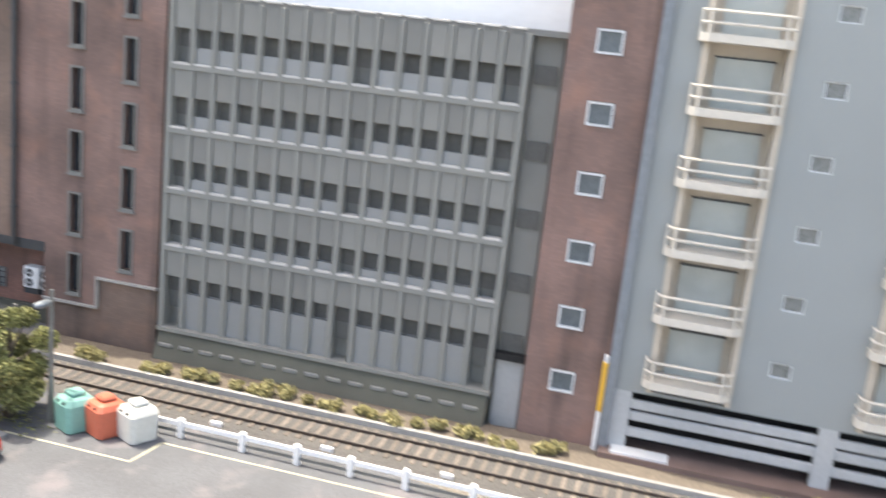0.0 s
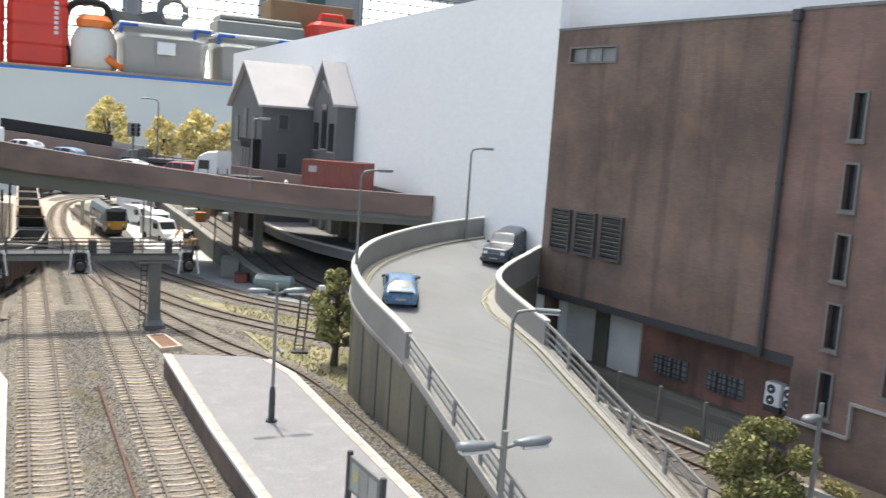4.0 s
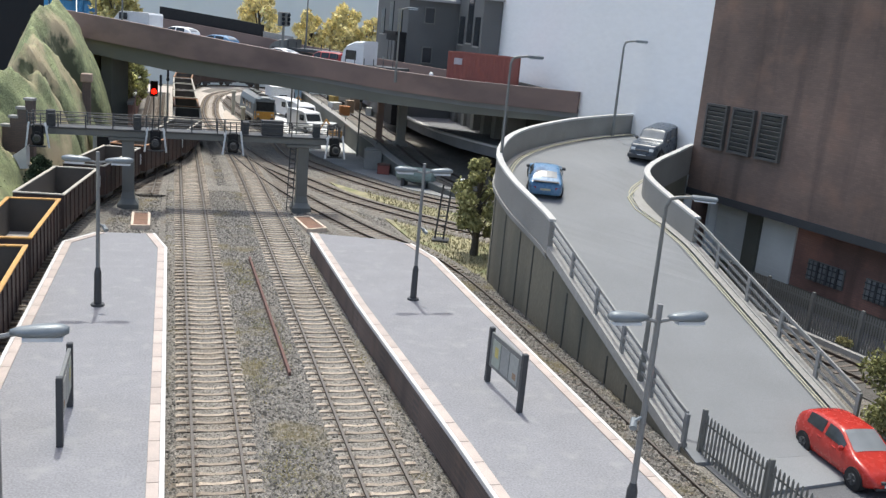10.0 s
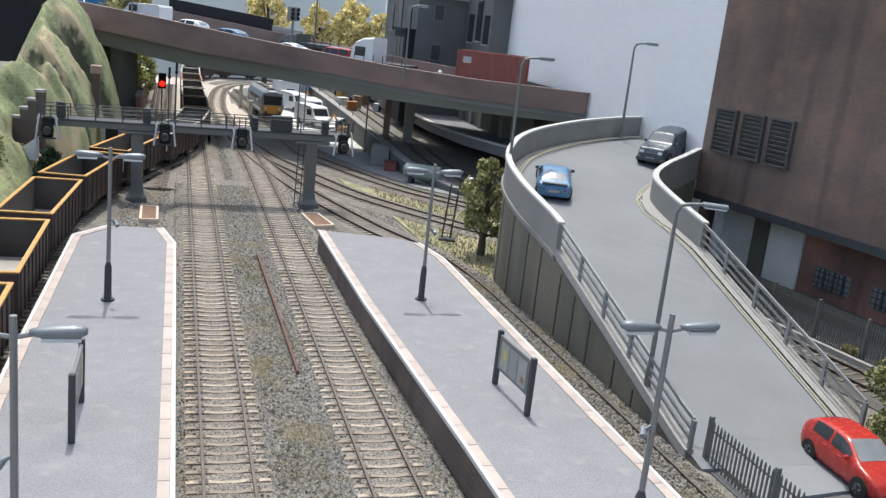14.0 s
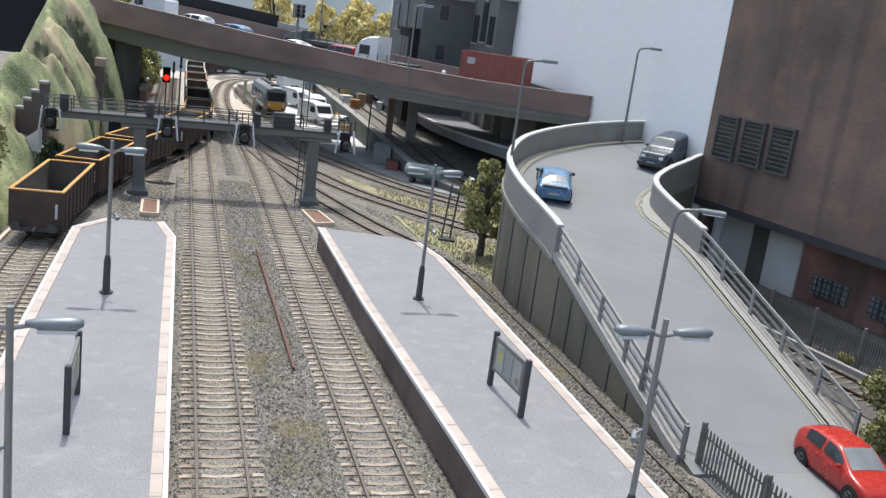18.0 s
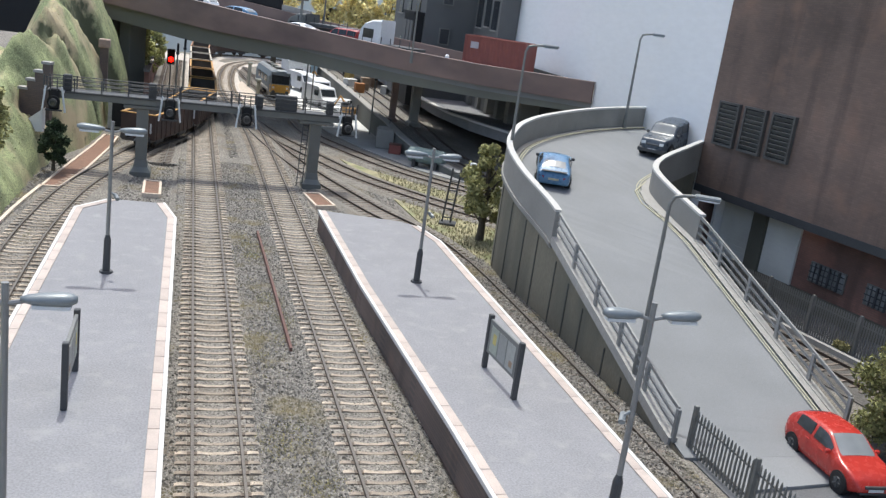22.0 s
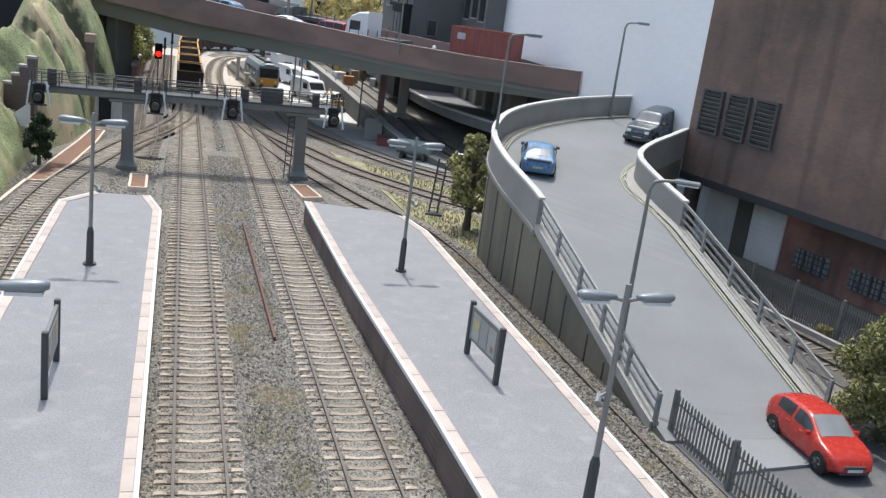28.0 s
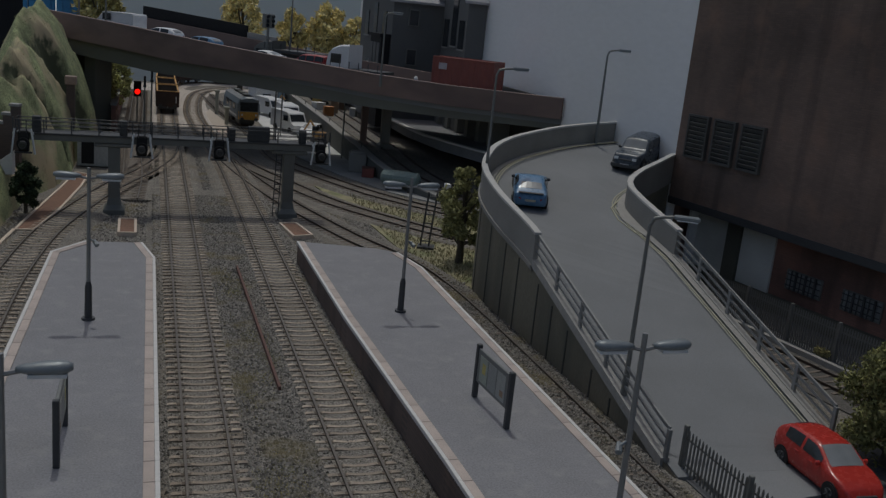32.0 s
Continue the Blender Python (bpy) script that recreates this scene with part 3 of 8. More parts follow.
# ---- platforms ----
def platform(label, outline, edges):
    t = thing("platform", 0, 0, 0, 0, label, "platform", "platforms", "structure")
    cx = sum(p[0] for p in outline) / len(outline)
    bm = bmesh.new()
    prism(bm, [(x + (0.06 if x < cx else -0.06), y) for x, y in outline], GZ, 0.93)
    part("wall", bm, PLATWALL, t, "dark brown brick platform wall")
    bm = bmesh.new()
    prism(bm, outline, 0.93, 1.06)
    part("surface", bm, PLATTOP, t, "smooth grey tarmac surface")
    slab_cache = {}
    for pts, inset in edges:
        line = smoothline(pts, 1.25)
        for a, b in zip(line, line[1:]):
            d = b - a
            ln = d.length
            key = round(ln, 2)
            if key not in slab_cache:
                bm = bmesh.new()
                box(bm, 0.11, 0.4, 0.012, ln - 0.012, 0, 0.035, 0.008)
                s = part("slab", bm, SLAB, t)
                bm = bmesh.new()
                box(bm, -0.02, 0.105, 0, ln, -0.1, 0.045, 0.01)
                w = part("white_edge", bm, WHITELINE, t)
                slab_cache[key] = (s, w)
                first = True
            else:
                s, w = slab_cache[key]
                first = False
            m = pose(S * a.x, S * a.y, S * 1.06, 0, 0, math.degrees(math.atan2(d.y, d.x)) - 90) @ Matrix.Diagonal((inset, 1, 1, 1))
            for o in (s, w):
                if first:
                    o.matrix_basis = m
                else:
                    again(o, t, m=m)
    return t


platform("grey platform with white edges between the loop and main line", [(-6.45, 4), (-1.38, 4), (-1.5, 43.6), (-2.1, 46.4), (-4.7, 46.5), (-6.1, 44.4), (-6.33, 30)],
         [([(-1.38, 4), (-1.43, 20), (-1.5, 43.6)], -1), ([(-1.5, 43.6), (-2.1, 46.4)], -1), ([(-6.45, 4), (-6.33, 30)], 1), ([(-6.33, 30), (-6.1, 44.4)], 1), ([(-6.1, 44.4), (-4.7, 46.5)], 1)])
platform("grey platform with brick wall beside the second main line", [(6.75, 4), (11.3, 4), (11.3, 42.5), (10.75, 45.4), (9.8, 46.2), (6.0, 47.3), (5.7, 47.4), (5.86, 35), (6.33, 22.5)],
         [([(6.75, 4), (6.33, 22.5)], 1), ([(6.33, 22.5), (5.86, 35)], 1), ([(5.86, 35), (5.7, 47.3)], 1), ([(11.3, 4), (11.3, 20), (11.3, 42.5)], -1), ([(11.3, 42.5), (10.75, 45.4)], -1)])


# ---- road ramp ----
ramp = thing("road_ramp", 0, 0, 0, 0, "grey concrete road ramp curving up from the yard", "ramp", "", "structure")
left_edge = smoothline([(14.3, 22.8), (14.25, 29), (14.2, 36), (14.1, 40.5), (14.75, 44.2), (17.4, 48.2), (21.5, 51.6), (25, 53.6), (27.4, 54.6)], 0.8)
right_edge = smoothline([(21.3, 22.8), (21.3, 29), (21.35, 36), (21.45, 40), (21.9, 42.2), (23.5, 44), (25.5, 45.6), (27.4, 47.2)], 0.8)
right_n = [right_edge[round(k * (len(right_edge) - 1) / (len(left_edge) - 1))] for k in range(len(left_edge))]
bm = bmesh.new()
rings = []
for a, b in zip(left_edge, right_n):
    za, zb = road_z(a.y), road_z(b.y)
    rings.append([(a.x, a.y, za - 0.35), (b.x, b.y, zb - 0.35), (b.x, b.y, zb), (a.x + (b.x - a.x) * 0.5, a.y + (b.y - a.y) * 0.5, (za + zb) / 2 + 0.03), (a.x, a.y, za)])
loft(bm, rings)
part("road_deck", bm, TARMAC, ramp, "worn grey road surface")
strip("ramp_foot", [(15.0, 20.75), (21.3, 21.5), (21.3, 22.9), (15.0, 22.9)], lambda x, y: -0.25, lambda x, y: max(road_z(y), -0.1) + 0.005, TARMAC, "grey foot of the road ramp", "road")


def along(line, f0, f1):
    n = len(line) - 1
    return line[round(f0 * n):round(f1 * n) + 1]


def index_at(line, y):
    return min(range(len(line)), key=lambda k: abs(line[k].y - y))


# outer retaining wall under the left edge, ribbed
bm = bmesh.new()
rings = []
for p, r in zip(left_edge, sides(left_edge)):
    z = road_z(p.y)
    o, i = -0.12, 0.3
    rings.append([(p.x + r.x * o, p.y + r.y * o, GZ), (p.x + r.x * i, p.y + r.y * i, GZ), (p.x + r.x * i, p.y + r.y * i, z - 0.36), (p.x + r.x * o, p.y + r.y * o, z + 0.05)])
loft(bm, rings)
part("retaining_wall", bm, WALLGREY, ramp, "weathered grey-green concrete retaining wall")
bm = bmesh.new()
rings = []
for p, r in zip(right_edge, sides(right_edge)):
    z = road_z(p.y)
    rings.append([(p.x + r.x * -0.25, p.y + r.y * -0.25, GZ), (p.x + r.x * 0.1, p.y + r.y * 0.1, GZ), (p.x + r.x * 0.1, p.y + r.y * 0.1, z + 0.05), (p.x - r.x * 0.25, p.y - r.y * 0.25, z - 0.36)])
loft(bm, rings)
part("inner_retaining_wall", bm, WALLGREY, ramp)
s_acc = 0.0
for k in range(1, len(left_edge)):
    s_acc += (left_edge[k] - left_edge[k - 1]).length
    if s_acc > 1.55 and left_edge[k].y > 25 and left_edge[k].y < 50:
        s_acc = 0.0
        p, r = left_edge[k], sides(left_edge)[k]
        z = road_z(p.y)
        bm = bmesh.new()
        ang = math.atan2(r.y, r.x)
        box(bm, -0.145, -0.1, -0.045, 0.045, GZ, z - 0.55, 0.0, Matrix.Translation((p.x, p.y, 0)) @ Matrix.Rotation(ang, 4, "Z"))
        part("rib", bm, mat("wall_joint", (0.06, 0.062, 0.055), 0.9), ramp, "dark vertical joint strip")


def parapet(line, side, label):
    bm = bmesh.new()
    rings, caps, bands = [], [], []
    for p, r in zip(line, sides(line)):
        z = road_z(p.y) + 0.1
        a, b = (-0.22, 0.02) if side < 0 else (-0.02, 0.22)
        h = 1.12
        rings.append([(p.x + r.x * a, p.y + r.y * a, z - 0.5), (p.x + r.x * b, p.y + r.y * b, z - 0.5), (p.x + r.x * b, p.y + r.y * b, z + h), (p.x + r.x * a, p.y + r.y * a, z + h)])
        caps.append([(p.x + r.x * (a - 0.04), p.y + r.y * (a - 0.04), z + h), (p.x + r.x * (b + 0.04), p.y + r.y * (b + 0.04), z + h), (p.x + r.x * (b + 0.03), p.y + r.y * (b + 0.03), z + h + 0.1), (p.x + r.x * (a - 0.03), p.y + r.y * (a - 0.03), z + h + 0.1)])
    loft(bm, rings)
    o = part("parapet", bm, CONCRETE, ramp, label)
    bm = bmesh.new()
    loft(bm, caps)
    part("coping", bm, COPING, o, "pale concrete coping")
    if side < 0:
        bm = bmesh.new()
        loft(bm, [[(p.x + r.x * -0.3, p.y + r.y * -0.3, road_z(p.y) - 0.3), (p.x + r.x * -0.2, p.y + r.y * -0.2, road_z(p.y) - 0.3), (p.x + r.x * -0.2, p.y + r.y * -0.2, road_z(p.y) - 0.12), (p.x + r.x * -0.3, p.y + r.y * -0.3, road_z(p.y) - 0.12)] for p, r in zip(line, sides(line))])
        part("band", bm, CONCRETE, o)


kl, kr = index_at(left_edge, 35.6), index_at(right_edge, 36.4)
parapet(left_edge[kl:], -1, "smooth grey concrete parapet round the bend")
parapet(right_edge[kr:], 1, "smooth grey concrete parapet to the brick building")


GUARD = mat("guard_rail_grey", (0.26, 0.265, 0.26), 0.5, metal=0.2, vary=0.1, grain=0.08)


def guard_rail(line, side, label):
    rail = thing("guard_rail", 0, 0, 0, 0, label, "guard rail", "ramp guard rails")
    off = -0.05 * 1.0 if side < 0 else 0.05
    pts = [Vector((p.x + r.x * off, p.y + r.y * off, road_z(p.y))) for p, r in zip(line, sides(line))]
    for h, th in ((1.1, 0.13), (0.76, 0.08), (0.44, 0.08)):
        bm = bmesh.new()
        sweep(bm, pts, [(-0.04, h), (0.04, h), (0.04, h + th), (-0.04, h + th)])
        part("rail_bar", bm, GUARD, rail)
    bm = bmesh.new()
    sweep(bm, pts, [(-0.18, -0.2), (0.18, -0.2), (0.16, 0.14), (-0.16, 0.14)])
    part("kerb_upstand", bm, KERB, rail, "pale concrete upstand")
    acc = 9.0
    for a, b in zip(pts, pts[1:]):
        acc += (b - a).length
        if acc > 2.0:
            acc = 0.0
            bm = bmesh.new()
            box(bm, a.x - 0.06, a.x + 0.06, a.y - 0.09, a.y + 0.09, a.z, a.z + 1.16, 0.015)
            part("post", bm, GUARD, rail)
    return rail


guard_rail(left_edge[index_at(left_edge, 23.2):kl + 1], -1, "grey steel three-bar guard rail on the outer ramp edge")
guard_rail(right_edge[index_at(right_edge, 24.4):kr + 1], 1, "grey steel three-bar guard rail on the inner ramp edge")


def line_paint(name, line, off, width, material, lift=0.02):
    bm = bmesh.new()
    rings = []
    for p, r in zip(line, sides(line)):
        z = road_z(p.y) + lift
        rings.append([(p.x + r.x * (off + o), p.y + r.y * (off + o), z + h) for o, h in ((0, 0.0), (width, 0.0), (width, 0.012), (0, 0.012))])
    loft(bm, rings)
    return part(name, bm, material, ramp)


line_paint("kerb", right_edge[2:], -0.4, 0.38, KERB, 0.09)
line_paint("kerb", left_edge[kl:], 0.05, 0.3, KERB, 0.06)
for o in (-0.55, -0.68):
    line_paint("yellow_line", right_edge[2:], o, 0.05, YELLOW, 0.075)
for o in (0.45, 0.58):
    line_paint("yellow_line", left_edge[kl + 3:], o, 0.05, YELLOW, 0.075)

# kerbed corner where the inner parapet bends
bm = bmesh.new()
corner = [(21.9, 42.2), (21.4, 39.9), (21.25, 37.5), (20.9, 38.6), (20.75, 40.2), (21.1, 41.6), (22.4, 43.0)]
prism(bm, corner, lambda x, y: road_z(y) - 0.1, lambda x, y: road_z(y) + 0.1)
part("corner_pavement", bm, KERB, ramp, "pale paved corner beside the parapet")
bm = bmesh.new()
sweep(bm, [Vector((x, y, road_z(y))) for x, y in ((21.0, 37.6), (20.7, 38.6), (20.55, 40.2), (20.9, 41.75), (22.2, 43.2))], [(-0.03, 0.03), (0.03, 0.03), (0.03, 0.07), (-0.03, 0.07)])
part("yellow_line", bm, YELLOW, ramp)


# ---- road bridge over the tracks ----
BA, BB = Vector((27.15, 62.85)), Vector((-9.8, 94.4))
BD = (BB - BA).normalized()
BN = Vector((-BD.y, BD.x))
if BN.y < 0:
    BN = -BN
BL = (BB - BA).length


def deck_z(s):
    return float(np.interp(s, (0, 9, 16, 23, 31, 40, 48, 62), (8.40, 8.28, 8.40, 8.75, 9.2, 9.85, 10.35, 11.1)))


def bplan(s, w):
    p = BA + BD * s + BN * w
    return p.x, p.y


bridge = thing("road_bridge", 0, 0, 0, 0, "brown-parapeted concrete road bridge over the railway", "bridge", "", "structure")
ss = np.linspace(0, 50.5, 40)


def bridge_run(name, w0, w1, lo, hi, material, label="", parent=None):
    bm = bmesh.new()
    loft(bm, [[(*bplan(s, w0), lo(s)), (*bplan(s, w1), lo(s)), (*bplan(s, w1), hi(s)), (*bplan(s, w0), hi(s))] for s in ss])
    return part(name, bm, material, parent or bridge, label)


bridge_run("parapet", -0.1, 0.25, lambda s: deck_z(s) - 1.5 - 0.65 * (s > 22) * min(1, (s - 22) / 14), deck_z, BRIDGE, "weathered red-brown parapet fascia")
bridge_run("parapet_coping", -0.14, 0.32, deck_z, lambda s: deck_z(s) + 0.07, mat("coping_brown", (0.26, 0.2, 0.18), 0.8))
bridge_run("girder", 0.35, 1.2, lambda s: deck_z(s) - float(np.interp(s, (0, 8, 17, 23, 27, 38, 45, 62), (2.3, 2.46, 2.67, 2.9, 2.95, 3.6, 3.56, 3.3))), lambda s: deck_z(s) - 1.3, GIRDER, "deep grey-green edge girder")
bridge_run("deck", 0.25, 11.5, lambda s: deck_z(s) - 1.9, lambda s: deck_z(s) - 1.2, TARMAC, "grey road deck")
bridge_run("parapet", 11.5, 11.85, lambda s: deck_z(s) - 1.6, deck_z, BRIDGE, "weathered red-brown parapet fascia")
bridge_run("girder", 10.2, 11.2, lambda s: deck_z(s) - 3.2, lambda s: deck_z(s) - 1.6, GIRDER)
for s0, w0, wd, ln in ((46.5, 2.4, 1.4, 2.2), (50.0, 2.4, 1.2, 3.6), (4, 8.5, 0.9, 0.9)):
    bm = bmesh.new()
    x, y = bplan(s0, w0)
    box(bm, -wd / 2, wd / 2, -ln / 2, ln / 2, GZ, deck_z(s0) - 1.5, 0.08, Matrix.Translation((x, y, 0)) @ Matrix.Rotation(math.atan2(BD.y, BD.x), 4, "Z"))
    part("pier", bm, GIRDER, bridge, "plain concrete bridge pier")

for x, y, wd, m in ((16.9, 83.0, 0.3, BRIDGE), (18.6, 81.6, 0.42, CONCRETE)):
    bm = bmesh.new()
    zt = 6.9
    loft(bm, [[(x + sx * w, y + sy * w, z) for sx, sy in ((-1, -1), (1, -1), (1, 1), (-1, 1))] for z, w in ((1.2, wd * 1.5), (1.6, wd * 1.45), (1.8, wd * 0.85), (zt - 0.6, wd), (zt, wd * 1.3))])
    part("pier", bm, m, bridge, "slim bridge pier standing on the viaduct")

# ---- viaduct with upper tracks beside the goods yard ----
viaduct = thing("viaduct", 0, 0, 0, 0, "grey concrete retaining wall carrying an upper line", "viaduct", "", "structure")
vl = smoothline([(15.9, 128), (15.9, 102), (15.9, 86), (16.2, 78), (17.3, 71.9), (19.2, 66.0), (22.5, 60.5)], 2)


def drop(y):
    """The upper line comes down towards the station."""
    return float(np.interp(y, (60, 66, 72, 80, 95), (-2.0, -1.6, -1.15, -0.2, 0.0)))


vl3 = [Vector((p.x, p.y, drop(p.y))) for p in vl]
bm = bmesh.new()
loft(bm, [[(p.x + r.x * u, p.y + r.y * u, z) for u, z in ((-0.3, GZ), (0.3, GZ), (0.3, 1.75 + drop(p.y)), (-0.3, 1.75 + drop(p.y)))] for p, r in zip(vl, sides(vl))])
part("retaining_wall", bm, mat("viaduct_wall", (0.13, 0.135, 0.125), 0.9, vary=0.2, scale=20), viaduct)
bm = bmesh.new()
sweep(bm, vl3, [(-0.34, 1.75), (0.34, 1.75), (0.34, 1.85), (-0.34, 1.85)])
part("coping", bm, KERB, viaduct)
for h in (2.2,):
    bm = bmesh.new()
    sweep(bm, vl3, [(-0.02, h), (0.02, h), (0.02, h + 0.04), (-0.02, h + 0.04)])
    part("handrail", bm, DARKSTEEL, viaduct)
for k in range(0, len(vl), 4):
    bm = bmesh.new()
    p = vl3[k]
    box(bm, p.x - 0.03, p.x + 0.03, p.y - 0.03, p.y + 0.03, p.z + 1.85, p.z + 2.24)
    part("rail_post", bm, DARKSTEEL, viaduct)
bm = bmesh.new()
rings = []
for p in vl:
    z = 1.55 + drop(p.y)
    rings.append([(p.x + 0.25, p.y, GZ), (26.9, p.y + 1.5, GZ), (26.9, p.y + 1.5, z), (p.x + 0.25, p.y, z)])
loft(bm, rings)
part("fill", bm, BALLAST, viaduct, "ballasted upper level")
for off in (2.2, 3.7):
    bm = bmesh.new()
    sweep(bm, [Vector((p.x - r.x * off, p.y - r.y * off, drop(p.y))) for p, r in zip(vl, sides(vl))], [(u, v + 1.55) for u, v in rail_profile])
    part("rail", bm, RAIL, viaduct)
bm = bmesh.new()
prism(bm, [(21.2, 128), (21.2, 84), (22.2, 76), (24.4, 69), (26.9, 64), (26.9, 128)], 2.2, 3.2)
part("station_platform", bm, PLATTOP, viaduct, "grey upper platform with white edge")
bm = bmesh.new()
pl = smoothline([(21.2, 128), (21.2, 84), (22.2, 76), (24.4, 69), (26.9, 64)], 2)
sweep(bm, pl, [(-0.05, 3.1), (0.4, 3.1), (0.4, 3.26), (-0.05, 3.26)])
part("white_edge", bm, WHITELINE, viaduct)
for k in range(9):
    y = 72 + k * 3.0
    bm = bmesh.new()
    box(bm, 25.2, 26.9, y, y + 0.9, 3.2, 7.2, 0.04)
    part("column", bm, CPGREY, viaduct, "pale concrete arcade column")
# shade inside the arcade is painted as the back wall's dark colour
bm = bmesh.new()
box(bm, 26.85, 27.1, 64, 128, 2.2, 8.2)
part("arcade_back", bm, mat("arcade_shade", (0.06, 0.062, 0.06), 0.9, vary=0.2), viaduct, "unlit back wall of the arcade")

# ---- backboards ----
bm = bmesh.new()
box(bm, 27.35, 28.0, 46.9, 137.5, -3, 22.4)
tagged(part("wall_board", bm, BOARD), "tall white painted backboard", "backboard", "", "structure")
bm = bmesh.new()
prism(bm, [fplan(-3.2, -1.9), fplan(80, -9.5), fplan(80, -10.1), fplan(-3.2, -2.5)], -3, 25.5)
tagged(part("wall_board", bm, BOARD), "tall white painted backboard behind the building row", "backboard", "", "structure")


# ---- building row: local x runs along the facade, local y into the building, z up ----
def row_thing(name, u, w, label, category, z=0.0):
    x, y = fplan(u, w)
    return thing(name, x, y, z, FROT, label, category)


def wall_with_holes(bm, x0, x1, z0, z1, y, depth, holes):
    """A wall slab from y to y + depth with rectangular openings (x0, x1, z0, z1) cut right through."""
    xs = sorted({x0, x1, *(h[0] for h in holes), *(h[1] for h in holes)})
    zs = sorted({z0, z1, *(h[2] for h in holes), *(h[3] for h in holes)})

    def solid(i, j):
        if i < 0 or j < 0 or i >= len(xs) - 1 or j >= len(zs) - 1:
            return False
        cx, cz = (xs[i] + xs[i + 1]) / 2, (zs[j] + zs[j + 1]) / 2
        return not any(h[0] < cx < h[1] and h[2] < cz < h[3] for h in holes)

    grid = {}

    def v(i, j, k):
        if (i, j, k) not in grid:
            grid[i, j, k] = bm.verts.new((xs[i], y + k * depth, zs[j]))
        return grid[i, j, k]

    for i in range(len(xs) - 1):
        for j in range(len(zs) - 1):
            if not solid(i, j):
                continue
            for k in (0, 1):
                bm.faces.new((v(i, j, k), v(i + 1, j, k), v(i + 1, j + 1, k), v(i, j + 1, k)))
            for di, dj, a, b in ((-1, 0, (i, j), (i, j + 1)), (1, 0, (i + 1, j), (i + 1, j + 1)), (0, -1, (i, j), (i + 1, j)), (0, 1, (i, j + 1), (i + 1, j + 1))):
                if not solid(i + di, j + dj):
                    bm.faces.new((v(*a, 0), v(*b, 0), v(*b, 1), v(*a, 1)))


def ring(bm, x0, x1, z0, z1, y0, y1, t):
    for b in ((x0 - t, x1 + t, z0 - t, z0), (x0 - t, x1 + t, z1, z1 + t), (x0 - t, x0, z0, z1), (x1, x1 + t, z0, z1)):
        box(bm, b[0], b[1], y0, y1, b[2], b[3])


# brick warehouse; the top edge rises slightly towards the car park
ware = row_thing("brick_warehouse", 0, 0, "sooty red-brick warehouse with an overhanging upper storey and slit windows", "building")
slits = [(18.35, 18.9, t - 1.9, t) for t in (16.13, 13.15, 10.15, 7.15, 4.15)] + [(21.2, 21.75, t - 1.9, t) for t in (17.77, 14.78, 11.78, 8.76, 5.75)]
top_win = (0.6, 4.2, 17.75, 18.5)
bm = bmesh.new()
wall_with_holes(bm, 16.9, 19.95, 1.7, 19.7, 0, 0.5, slits[:5])
part("wall", bm, BRICKRED, ware, "red-brown brick front with soot streaks")
bm = bmesh.new()
wall_with_holes(bm, 19.95, 23.2, 3.2, 19.7, 0, 0.5, slits[5:])
part("wall", bm, BRICKRED, ware, "red-brown brick front with soot streaks")
bm = bmesh.new()
box(bm, 15.3, 16.9, 0, 0.5, 4.5, 19.7)
part("wall", bm, BRICKRED, ware, "red-brown brick front with soot streaks")
bm = bmesh.new()
box(bm, 16.95, 17.15, 0.5, 1.2, -0.28, 4.5)
part("wall", bm, BRICKRED, ware)
bm = bmesh.new()
wall_with_holes(bm, -0.6, 15.25, 4.5, 19.55, -0.12, 0.5, [top_win])
part("wall", bm, BRICKBROWN, ware, "blank sooty brown brick upper wall")
bm = bmesh.new()
box(bm, -0.6, 23.2, 1.8, 2.0, -0.28, 19.5)
part("wall", bm, BRICKRED, ware)
bm = bmesh.new()
box(bm, 22.75, 23.2, 0.5, 1.8, -0.28, 19.55)
part("wall", bm, BRICKRED, ware)
bm = bmesh.new()
box(bm, -0.55, -0.15, 0.4, 1.8, -0.28, 19.4)
part("wall", bm, BRICKRED, ware)
bm = bmesh.new()
box(bm, -0.5, 23.1, 0.2, 1.9, 19.1, 19.3)
part("roof", bm, DARKSTEEL, ware, "flat dark roof")
bm = bmesh.new()
box(bm, -0.62, 15.3, -0.16, 0.4, 19.55, 19.68)
part("parapet_coping", bm, TRIM, ware)
bm = bmesh.new()
box(bm, 15.3, 23.25, -0.04, 0.5, 19.7, 19.83)
part("parapet_coping", bm, TRIM, ware)
bm = bmesh.new()
box(bm, 0.2, 23.15, 1.2, 1.6, -0.28, 4.6)
part("wall", bm, BRICKDARK, ware, "dark red brick ground-floor wall")
bm = bmesh.new()
box(bm, 17.0, 19.95, 0.12, 0.6, -0.28, 1.68)
box(bm, 19.95, 23.15, 0.12, 0.6, -0.28, 3.15)
part("wall", bm, BRICKBROWN, ware, "dark sooty brick base")
bm = bmesh.new()
box(bm, 0, 17.0, 0.3, 1.7, 4.42, 4.55)
part("soffit", bm, BLACK, ware, "dark soffit under the overhang")
bm = bmesh.new()
box(bm, -0.6, 15.3, -0.16, 0.1, 4.1, 4.52)
box(bm, 15.2, 16.95, -0.02, 0.3, 4.0, 4.5)
part("beam", bm, DARKSTEEL, ware, "dark steel beam along the overhang")
for x0, x1, z in ((16.9, 19.95, 1.62), (19.9, 23.2, 3.12)):
    bm = bmesh.new()
    box(bm, x0, x1, -0.14, 0.3, z, z + 0.12)
    part("string_course", bm, KERB, ware, "pale stone string course")
bm = bmesh.new()
box(bm, 19.88, 19.98, -0.1, 0.3, 1.7, 3.2)
